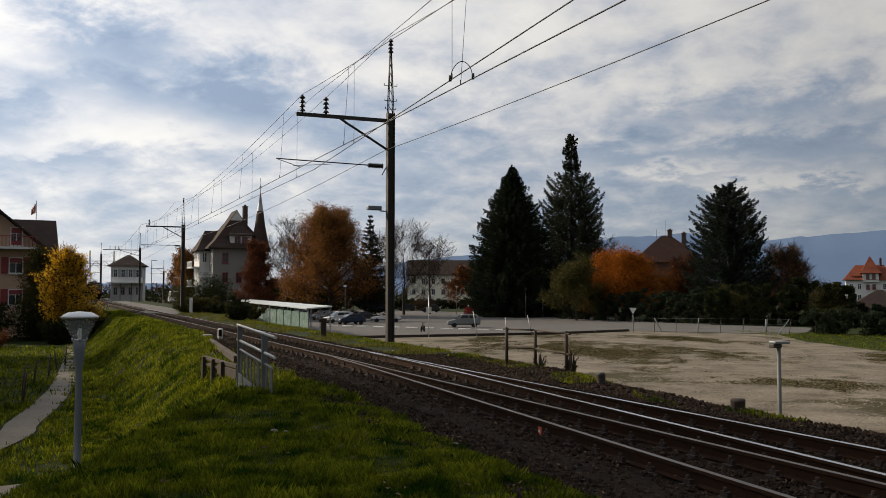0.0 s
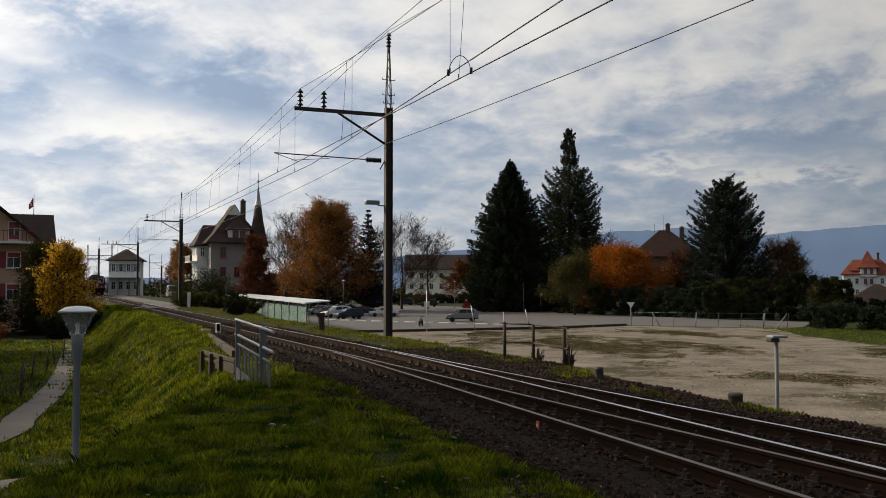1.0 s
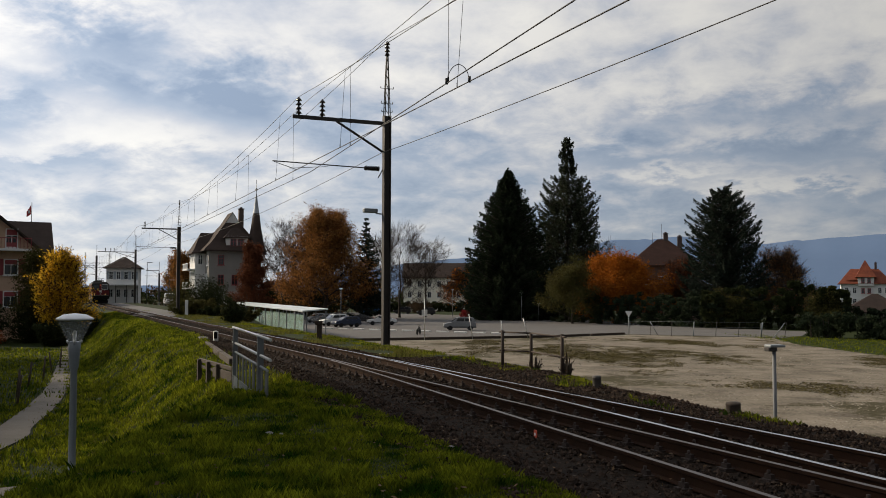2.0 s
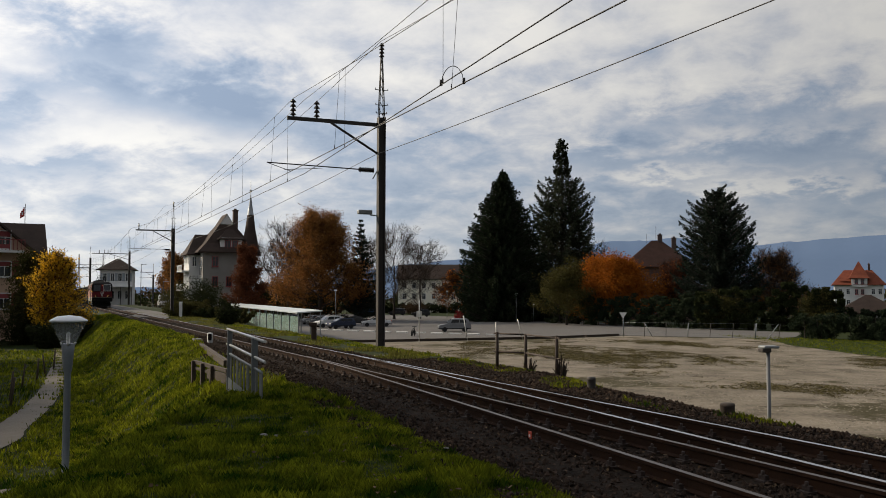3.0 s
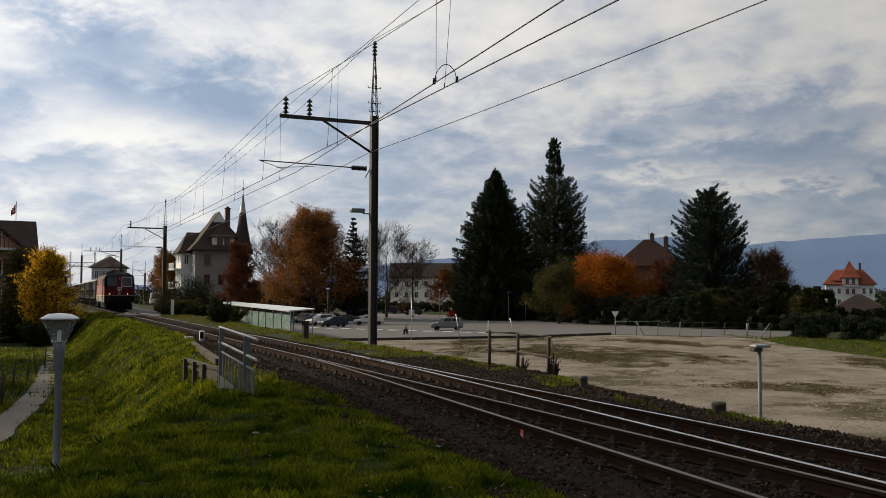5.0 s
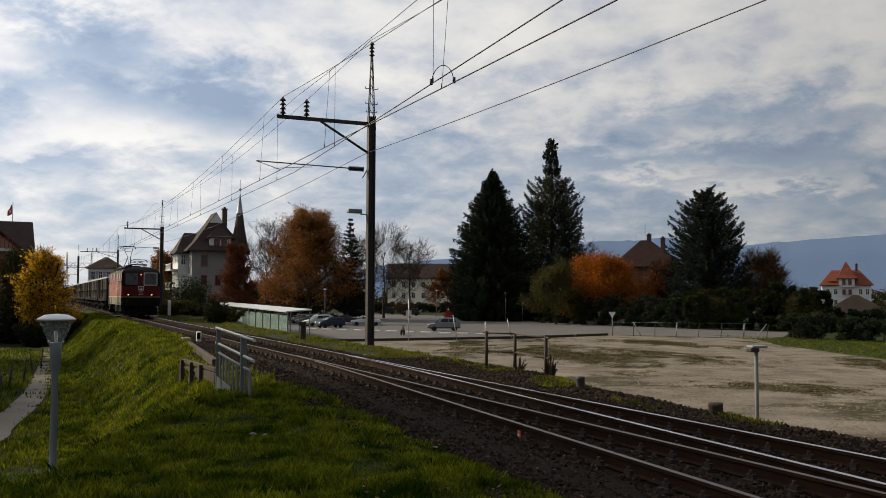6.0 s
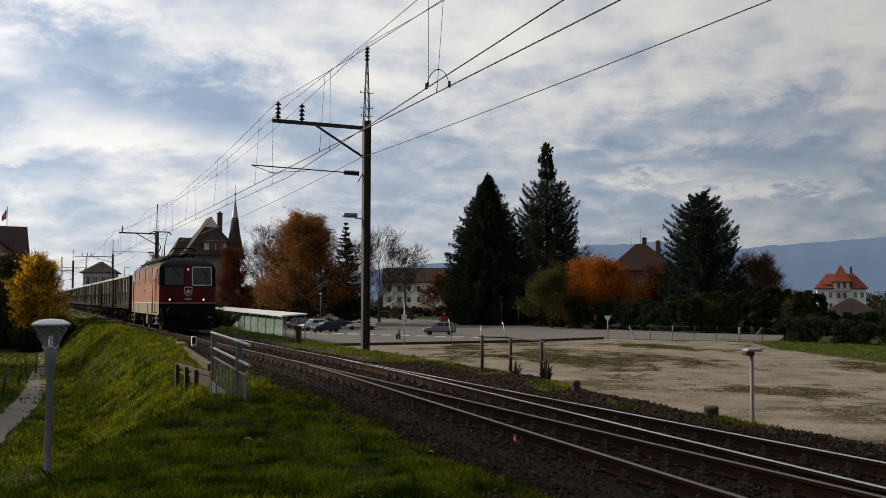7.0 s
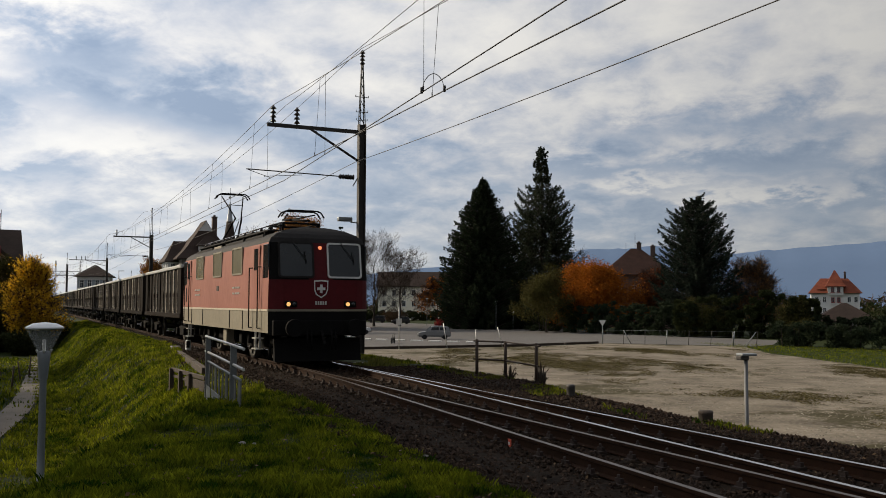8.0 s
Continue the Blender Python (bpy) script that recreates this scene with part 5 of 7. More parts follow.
BUSHES = [  # place, size, leaf, leaves
    ((-31.6, 118, -2.2), (6, 4, 4.6), L_GREEN, 3500), ((-36.4, 140, -1.8), (7, 5, 6.2), L_GREEN, 4500), ((-40.5, 138, -1.6), (5, 4, 4.4), L_OLIVE, 3000),
    ((-25.3, 92, 0), (7, 2.5, 1.7), L_OLIVE, 4500), ((-21.6, 88, 0), (5, 2.5, 1.4), L_GREEN, 3500), ((-28.4, 101, 0), (6, 2.5, 1.9), L_OLIVE, 4000), ((-18.5, 82, 0), (4, 2, 1.2), L_OLIVE, 3000),
    ((-16.0, 68, -2.0), (1.6, 1.3, 2.1), L_GREEN, 900), ((-19.4, 82, -1.9), (1.5, 1.2, 2.0), L_GREEN, 900),
    ((-35.5, 78, -2.4), (8, 5, 4.6), L_GREEN, 5000), ((-30.6, 72, -2.4), (4.2, 3.2, 2.8), L_GREEN, 3500), ((-30.3, 76, -2.4), (2.6, 2.4, 2.8), L_DARK, 3000),
    ((-39.0, 70, -2.4), (7, 5, 3.2), L_GREEN, 4000), ((-34.0, 66, -2.4), (3.5, 3, 1.8), L_REDBR, 1800),
    ((-7.0, 230, -2.8), (7, 5, 4.2), L_BROWN, 5000), ((50.0, 120, -3.0), (6.0, 5, 6.0), L_OLIVE, 6000), ((39.5, 127, -3.0), (6.5, 4, 6.6), L_OLIVE, 5000), ((60.5, 118, -3.0), (6.0, 5, 4.4), L_GREEN, 4000), ((2.8, 150, -2.8), (1.6, 1.5, 2.6), leaf_mat("crimson_leaves", (0.30, 0.03, 0.03), (0.2, 0.025, 0.025), 0.3), 700)]
for k, (loc, size, m, nl) in enumerate(BUSHES):
    loc = (loc[0], loc[1], ground_z(loc[0], loc[1], False) - (0.05 if loc[0] < 30 else 0.25))
    bush({L_GREEN: "dark green shrub", L_OLIVE: "olive-green shrub turning yellow", L_DARK: "near-black evergreen shrub", L_REDBR: "reddish autumn shrub"}.get(m, "small crimson-leaved shrub") + " on the grass", loc, size, m, 50 + k, nl)


def hedge(label, a, b, h, depth, material, seed, leaves=9000, leaf=0.22):
    """A long uneven hedge from a to b."""
    a, b = Vector(a), Vector(b)
    L = (b - a).length
    t = thing("hedge", label, "hedge", pose(*a, 0, 0, math.degrees(math.atan2((b - a).y, (b - a).x))))
    rs = np.random.RandomState(seed)
    bm = bmesh.new()
    k = max(3, int(L / 1.2))
    for i in range(k):
        x = (i + rs.rand()) * L / k
        tube(bm, (x, rs.uniform(-1, 1) * depth * 0.2, 0), (x + rs.uniform(-0.3, 0.3), rs.uniform(-1, 1) * depth * 0.3, h * 0.8), 0.06, 0.02, n=4, cap=False)
    part("stem_mass", bm, M_TRUNK, t)["kind"] = "stuff"
    c = []
    for i in range(int(L * 9)):
        x = rs.rand() * L
        top = h * (0.82 + 0.18 * noise.noise(Vector((x * 0.25, seed, 0))) + 0.12 * noise.noise(Vector((x * 0.9, seed, 3))))
        c.append((x, rs.uniform(-0.5, 0.5) * depth, top * rs.rand() ** 0.85))
    shared("foliage", tris("foliage", leaf_cloud(c, int(leaves * 3.4), leaf * 0.62, 0.28, seed), material, 4), t)


hedge("tall dark green hedge behind the car park", (5, 186, -2.9), (24, 160, -2.9), 4.4, 2.6, L_GREEN, 71, 12000, 0.26)
hedge("tall dark hedge along the lane", (19, 156, -2.9), (38, 126, -2.9), 5.4, 3.0, L_DARK, 72, 16000, 0.26)
hedge("dark thicket along the meadow", (36, 128, -2.9), (52, 122, -3.0), 6.6, 4.0, L_GREEN, 73, 16000, 0.26)
hedge("dark thicket below the cedar", (45, 124, -3.0), (53, 121, -3.2), 7.4, 4.0, L_GREEN, 74, 12000, 0.3)
hedge("low dark thicket beside the meadow", (52, 121, -3.0), (76, 106, -3.2), 3.6, 3.5, L_DARK, 75, 16000, 0.3)
hedge("dark thicket at the far edge of the meadow", (39.5, 101, -2.9), (50, 89, -2.9), 3.2, 2.6, L_DARK, 80, 9000, 0.22)
hedge("dark thicket at the far edge of the meadow", (50, 89, -2.9), (74, 70, -2.9), 3.2, 2.6, L_DARK, 81, 12000, 0.22)
hedge("brown and green belt of shrubs behind the cars", (-62, 214, -2.8), (-15, 231, -2.8), 9.0, 4.0, L_BROWN, 76, 22000, 0.36)
hedge("low dark shrubs behind the cars", (-62, 208, -2.8), (-25, 222, -2.8), 6.5, 3.0, L_GREEN, 77, 16000, 0.34)
hedge("low dark shrubs behind the far cars", (-25, 244, -2.8), (10, 250, -2.8), 2.8, 3.0, L_GREEN, 79, 8000, 0.34)
hedge("dark shrubs below the bare trees", (-34, 180, -2.8), (-23, 178, -2.8), 6.0, 3.0, L_GREEN, 82, 9000, 0.30)
hedge("dark evergreen garden hedge", (-60, 80, -2.4), (-37, 74, -2.4), 3.6, 2.5, L_GREEN, 78, 11000, 0.18)
bush("dark evergreen shrub beside the railway", (-34.6, 84, -2.4), (3.2, 3.0, 3.4), L_DARK, 99, 3500, 0.14)


def far_woods():
    """The belt of trees and gardens that closes the view."""
    rs = np.random.RandomState(12)
    for name, m, k, y0, hh in (("far_woods", L_BROWN, 0, 330, 8.5), ("far_woods", L_GREEN, 1, 300, 6.5)):
        c = []
        for i in range(1500):
            b = radians(rs.uniform(-33, 30))
            d = y0 + 50 * rs.rand()
            h = hh * (0.8 + 0.5 * noise.noise(Vector((b * 18, k, 0))) + 0.3 * noise.noise(Vector((b * 60, k, 2))))
            c.append((d * math.sin(b), d * math.cos(b), -4.5 + (h + 1.5) * rs.rand() ** 0.6))
        tagged(new(name, tris(name, leaf_cloud(c, 15000, 0.75, 1.1, 40 + k), m, 4)), "distant brown and green autumn woods behind the houses", "woods", kind="stuff")


far_woods()
# unseen trees, added sunward to shade the bank, track and meadow
for x, y, h, sd in ((-17.2, 13.9, 12.5, 61), (-22.0, 14.6, 15.0, 62), (-26.0, 22.0, 19.0, 63), (-33.0, 20.0, 23.0, 69), (-30.0, 28.5, 24.0, 70), (-33.5, 41, 12.0, 64), (-37.0, 49, 12.5, 65), (-30.5, 33, 10.0, 66), (-27.0, 27.0, 7.0, 67), (-36.0, 59.0, 11.5, 68)):
    leafy_tree("unseen rusty autumn tree added to cast shade", (x, y, -2.4), h, 0.3, L_RUST, sd, 15000, 0.27, 18, 0.27, 0.8, 0.5 if h > 17 else 0.2)

# ---- far hills ----
def build_hills(name, label, dist, table, col, seed):
    """A wooded ridge as a solid slope; table: bearing in degrees, crest height."""
    verts, faces = [], []
    bs = np.arange(-70, 70.1, 0.35)
    for b in bs:
        h = lerp_table(b, table) + 9 * noise.noise(Vector((b * 0.6, seed, 0))) + 4 * noise.noise(Vector((b * 2.4, seed, 1)))
        for k, f in enumerate((0.0, 0.35, 0.7, 1.0, 0.6)):
            d = dist * (1 + 0.05 * k) + 25 * noise.noise(Vector((b * 0.15, k, seed)))
            a = radians(b)
            verts.append((d * math.sin(a), d * math.cos(a), -70 + (h + 70) * f))
    for i in range(len(bs) - 1):
        for k in range(4):
            faces.append((i * 5 + k, (i + 1) * 5 + k, (i + 1) * 5 + k + 1, i * 5 + k + 1))
    # air haze is put into the blue colour, with a slight glow
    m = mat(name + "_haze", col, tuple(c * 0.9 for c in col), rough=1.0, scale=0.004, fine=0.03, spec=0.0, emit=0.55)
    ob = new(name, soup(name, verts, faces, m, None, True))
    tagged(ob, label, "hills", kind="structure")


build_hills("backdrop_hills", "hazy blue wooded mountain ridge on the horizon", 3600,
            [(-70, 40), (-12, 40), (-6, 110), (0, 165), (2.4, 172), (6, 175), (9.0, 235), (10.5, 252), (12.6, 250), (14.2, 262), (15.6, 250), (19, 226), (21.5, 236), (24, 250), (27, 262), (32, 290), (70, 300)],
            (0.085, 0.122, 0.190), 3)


# ---- buildings ----
def wall_window(t, m, w, h, frame_mat=None, shutters=None, bars=True, sill=True):
    """A framed window with its pane set back; x across, y outward, z up from the sill."""
    fr = 0.09
    bm = bmesh.new()
    ring = [[bm.verts.new((sx * (w / 2 - a), y, z)) for sx, z in ((-1, a), (1, a), (1, h - a), (-1, h - a))] for a, y in ((0, -0.03), (0, 0.09), (fr, 0.09), (fr, -0.03))]
    for A, B in zip(ring, ring[1:] + ring[:1]):
        for k in range(4):
            bm.faces.new((A[k], A[(k + 1) % 4], B[(k + 1) % 4], B[k]))
    bmesh.ops.recalc_face_normals(bm, faces=bm.faces[:])
    wn = part("window", bm, frame_mat or M_WHITE, t)
    wn.matrix_local = m
    if bars:
        for c, size in (((0, 0.03, h / 2), (0.06, 0.06, h - fr)), ((0, 0.032, h * 0.64), (w - fr, 0.055, 0.05))):
            bm = bmesh.new()
            box(bm, c, size)
            part("glazing_bar", bm, frame_mat or M_WHITE, wn)
    if sill:
        bm = bmesh.new()
        box(bm, (0, 0.09, -0.044), (w + 0.2, 0.2, 0.08))
        part("sill", bm, frame_mat or M_WHITE, wn)
    bm = bmesh.new()
    box(bm, (0, 0.0, h / 2), (w - fr, 0.03, h - fr))
    part("pane", bm, M_PANE, wn)
    if shutters:
        for sg in (-1, 1):
            bm = bmesh.new()
            box(bm, (sg * (w * 0.75 + 0.03), 0.05, h / 2), (w * 0.48, 0.05, h))
            for i in range(6):
                box(bm, (sg * (w * 0.75 + 0.03), 0.085, h * (i + 0.5) / 6), (w * 0.40, 0.02, 0.05))
            part("shutter", bm, shutters, wn)
    return wn


def gable_roof(bm, x0, x1, y0, y1, ze, zr, over=0.5, thick=0.18, mi=0):
    """Ridge along x."""
    ym = (y0 + y1) / 2
    k = (zr - ze) / ((y1 - y0) / 2)
    for sg, ye in ((-1, y0), (1, y1)):
        yo, zo = ye + sg * over, ze - over * k
        pts = [(x0 - over, yo, zo), (x1 + over, yo, zo), (x1 + over, ym, zr), (x0 - over, ym, zr)]
        A = [bm.verts.new(p) for p in pts]
        B = [bm.verts.new((p[0], p[1], p[2] + thick)) for p in pts]
        fs = [bm.faces.new(B), bm.faces.new(A[::-1])] + [bm.faces.new((A[i], A[(i + 1) % 4], B[(i + 1) % 4], B[i])) for i in range(4)]
        for f in fs:
            f.material_index = mi
    bmesh.ops.recalc_face_normals(bm, faces=bm.faces[:])


def hip_roof(bm, x0, x1, y0, y1, ze, zr, ridge, over=0.5, flare=0.0, mi=0):
    """A hipped roof whose ridge lies along x; flare bends the eaves outward."""
    xm, ym = (x0 + x1) / 2, (y0 + y1) / 2
    rings = [[(x0 - over, y0 - over), (x1 + over, y0 - over), (x1 + over, y1 + over), (x0 - over, y1 + over)]]
    zs = [ze - 0.15]
    if flare:
        q = 0.24
        rings.append([((x0 - over) * (1 - q) + (xm - ridge / 2) * q, (y0 - over) * (1 - q) + ym * q), ((x1 + over) * (1 - q) + (xm + ridge / 2) * q, (y0 - over) * (1 - q) + ym * q),
                      ((x1 + over) * (1 - q) + (xm + ridge / 2) * q, (y1 + over) * (1 - q) + ym * q), ((x0 - over) * (1 - q) + (xm - ridge / 2) * q, (y1 + over) * (1 - q) + ym * q)])
        zs.append(ze - 0.15 + (zr - ze) * q * (1 - flare))
    rings.append([(xm - ridge / 2, ym - 0.02), (xm + ridge / 2, ym - 0.02), (xm + ridge / 2, ym + 0.02), (xm - ridge / 2, ym + 0.02)])
    zs.append(zr)
    V = [[bm.verts.new((x, y, z)) for x, y in r] for r, z in zip(rings, zs)]
    low = [bm.verts.new((x, y, zs[0] - 0.14)) for x, y in rings[0]]
    V.insert(0, low)
    for A, B in zip(V, V[1:]):
        for i in range(4):
            bm.faces.new((A[i], A[(i + 1) % 4], B[(i + 1) % 4], B[i])).material_index = mi
    bm.faces.new(V[-1])
    bm.faces.new(V[0][::-1])
    bmesh.ops.recalc_face_normals(bm, faces=bm.faces[:])


def body_part(t, x0, x1, y0, y1, z0, z1, material, gables=None, name="wall"):
    bm = bmesh.new()
    box(bm, ((x0 + x1) / 2, (y0 + y1) / 2, (z0 + z1) / 2), (x1 - x0, y1 - y0, z1 - z0))
    if gables:
        ym = (y0 + y1) / 2
        for x in (x0, x1):
            sg = 1 if x == x1 else -1
            bm.faces.new([bm.verts.new(p) for p in ((x, y0, z1), (x, y1, z1), (x, ym, gables))])
    return part(name, bm, material, t)


def chimney(t, x, y, z0, z1, w=0.6):
    bm = bmesh.new()
    box(bm, (x, y, (z0 + z1) / 2), (w, w, z1 - z0))
    box(bm, (x, y, z1 - 0.05), (w + 0.16, w + 0.16, 0.16))
    tube(bm, (x, y, z1), (x, y, z1 + 0.3), w * 0.28, n=8)
    part("chimney", bm, mat("sooty_brick", (0.12, 0.08, 0.065), (0.07, 0.05, 0.045), rough=0.9), t)


def peach_house():
    t = thing("house", "peach rendered house with brown tiled gable roof and red shutters", "house", pose(-42.6, 81.0, 0.3, 0, 0, 28))
    body_part(t, -6.5, 6.6, 2.0, 11, -2.8, 4.9, M_WALL_PINK, 8.3)
    body_part(t, -5.4, 5.6, 0, 6, -2.8, 5.3, M_WALL_PINK)
    bm = bmesh.new()
    gable_roof(bm, -6.5, 6.6, 2.0, 11, 4.9, 8.35, 0.4)
    part("roof", bm, M_ROOF_BROWN, t)
    # the front wing's gable looks at the railway
    bm = bmesh.new()
    bm.faces.new([bm.verts.new(p) for p in ((-5.4, 0, 5.28), (5.6, 0, 5.28), (0.1, 0, 10.0))])
    r = bmesh.ops.extrude_face_region(bm, geom=bm.faces[:])
    for v in r["geom"]:
        if isinstance(v, bmesh.types.BMVert):
            v.co.y += 0.3
    bmesh.ops.recalc_face_normals(bm, faces=bm.faces[:])
    part("gable_wall", bm, M_WALL_PINK, t)
    bm = bmesh.new()
    gable_roof(bm, -6.5, 0.3, -5.5, 5.5, 5.4, 10.1, 0.55)
    for v in bm.verts:
        v.co = Vector((-v.co.y + 0.1, v.co.x + 6.3 - 0.3, v.co.z))
    bmesh.ops.recalc_face_normals(bm, faces=bm.faces[:])
    part("gable_roof", bm, M_ROOF_BROWN, t)
    for x, z, w, h in ((3.2, 5.62, 1.05, 1.75), (-2.2, 5.62, 1.05, 1.75), (3.2, 3.1, 1.2, 1.5), (-2.2, 3.1, 1.2, 1.5), (3.2, 0.2, 1.2, 1.5)):
        wall_window(t, pose(x, 0, z, 0, 0, 180), w, h, M_WHITE, M_SHUTTER if z < 5.5 else None)
        for zz, hh in ((z + h * 0.82, h * 0.3), (z + h * 0.1, h * 0.35))[:2 if z >= 5.5 else 1]:
            bm = bmesh.new()
            box(bm, (x, -0.07, zz), (w, 0.03, hh))
            part("awning", bm, M_SHUTTER, t, "dark red blind")
    bm = bmesh.new()
    box(bm, (2.9, -0.75, 5.4), (3.8, 1.5, 0.2))
    part("balcony_slab", bm, M_WHITE, t)
    for i in range(13):
        bm = bmesh.new()
        box(bm, (1.05 + i * 0.31, -1.45, 5.95), (0.05, 0.05, 0.95))
        part("baluster", bm, M_SHUTTER, t)
    bm = bmesh.new()
    box(bm, (2.9, -1.45, 6.45), (3.8, 0.08, 0.07))
    part("handrail", bm, M_SHUTTER, t)
    # flag on the ridge
    f = thing("flag", "small red and white flag on a roof pole", "flag", pose(-39.9, 86.6, 8.6))
    bm = bmesh.new()
    tube(bm, (0, 0, 0), (0, 0, 1.9), 0.03, n=6)
    part("pole", bm, M_STEELDARK, f)
    bm = bmesh.new()
    for i in range(4):
        box(bm, (-0.12 - i * 0.1, 0.03 * math.sin(i * 1.7), 1.15 - 0.12 * i), (0.11, 0.03, 0.85 - 0.1 * i), 0.25 * (-1) ** i)
    part("cloth", bm, mat("red_cloth", (0.55, 0.08, 0.07), (0.42, 0.06, 0.06), rough=0.8), f)
    bm = bmesh.new()
    box(bm, (-0.24, -0.03, 0.98), (0.14, 0.02, 0.3))
    part("white_cross", bm, M_WHITE, f)


peach_house()


def villa():
    t = thing("villa", "old grey villa with steep brown flared roof, dormer and spire", "villa", pose(-39.6, 150.2, 0.3, 0, 0, 24))
    body_part(t, 0, 8.6, 0, 9.5, -2.5, 9.0, M_WALL_GREY)
    # steep flared roof with a pale gablet under the ridge
    bm = bmesh.new()
    rings = [[bm.verts.new(p) for p in ((a, c, z), (b, c, z), (b, d, z), (a, d, z))] for a, b, c, d, z in ((-0.9, 9.5, -0.9, 10.4, 8.62), (-0.9, 9.5, -0.9, 10.4, 8.8), (0.55, 8.05, 0.5, 9.0, 10.25), (3.1, 5.5, 2.5, 7.0, 13.6))]
    for A, B in zip(rings, rings[1:]):
        for k in range(4):
            bm.faces.new((A[k], A[(k + 1) % 4], B[(k + 1) % 4], B[k]))
    top = rings[-1]
    ra, rb = bm.verts.new((4.3, 2.3, 15.45)), bm.verts.new((4.3, 7.2, 15.45))
    for q in ((top[0], ra, rb, top[3]), (top[1], top[2], rb, ra), (top[2], top[3], rb), rings[0][::-1]):
        bm.faces.new(q)
    bmesh.ops.recalc_face_normals(bm, faces=bm.faces[:])
    part("roof", bm, M_ROOF_BROWN, t)
    bm = bmesh.new()
    prism(bm, [(3.2, 13.62), (5.4, 13.62), (4.3, 15.3)], 2.42, 2.7)
    part("gablet", bm, M_WALL_WHITE, t)
    body_part(t, -1.7, 0.4, 3.4, 9.5, -2.5, 8.6, M_WALL_WHITE, name="side_wing")
    bm = bmesh.new()
    hip_roof(bm, -1.7, 3.4, 3.4, 9.5, 8.6, 12.0, 2.4, 0.6, 0.2)
    part("wing_roof", bm, M_ROOF_BROWN, t)
    # dormer
    bm = bmesh.new()
    box(bm, (4.6, 0.9, 10.15), (3.6, 2.0, 2.1))
    part("dormer", bm, M_WALL_WHITE, t)
    bm = bmesh.new()
    hip_roof(bm, 2.7, 6.5, -0.1, 3.4, 11.15, 12.7, 1.0, 0.3, 0.2)
    part("dormer_roof", bm, M_ROOF_BROWN, t)
    for x in (4.0, 5.2):
        wall_window(t, pose(x, -0.1, 9.45, 0, 0, 180), 1.0, 1.3, M_SHUTTER)
    for x, z in ((2.0, 6.3), (6.6, 6.3), (2.0, 3.0), (6.6, 3.0), (4.3, 3.0)):
        wall_window(t, pose(x, 0, z, 0, 0, 180), 1.0, 1.7, M_SHUTTER)
    for y, z in ((1.3, 6.2), (2.5, 3.2), (1.3, 3.2)):
        wall_window(t, pose(0, y, z, 0, 0, 90), 0.9, 1.7)
    for y, z in ((4.2, 7.0), (6.4, 7.0), (8.4, 7.0), (4.2, 3.5), (6.4, 3.5), (8.4, 3.5)):
        wall_window(t, pose(-1.7, y, z, 0, 0, 90), 0.9, 1.6)
    for x in (-1.15,):
        wall_window(t, pose(x + 0.3, 3.4, 6.4, 0, 0, 180), 0.8, 1.7)
    for z in (5.6, 2.4):
        bm = bmesh.new()
        box(bm, (-2.3, 6.3, z), (1.3, 6.0, 0.2))
        for i in range(12):
            box(bm, (-2.9, 3.5 + i * 0.5, z + 0.5), (0.06, 0.06, 1.0))
        box(bm, (-2.9, 6.3, z + 1.0), (0.1, 6.0, 0.1))
        part("balcony", bm, M_WALL_WHITE, t)
    chimney(t, 6.2, 5.0, 12.2, 16.3, 0.8)
    # corner tower
    bm = bmesh.new()
    lathe(bm, [(0.95, -2.5), (0.95, 10.6)], (7.9, 0.6, 0), 8)
    part("tower", bm, M_WALL_GREY, t)
    bm = bmesh.new()
    lathe(bm, [(2.1, 8.2), (1.9, 8.4), (1.35, 10.4), (0.9, 12.6), (0.55, 15.2)], (7.9, 0.6, 0), 8)
    part("spire_base", bm, M_ROOF_BROWN, t)
    bm = bmesh.new()
    lathe(bm, [(0.55, 15.2), (0.30, 16.8), (0.10, 18.4), (0.05, 18.6), (0.045, 20.9)], (7.9, 0.6, 0), 8)
    lathe(bm, [(0.02, 19.0), (0.28, 19.3), (0.02, 19.6)], (7.9, 0.6, 0), 8)
    part("spire", bm, mat("zinc_sheet", (0.30, 0.32, 0.34), (0.22, 0.23, 0.25), rough=0.5, metal=0.3), t)


villa()


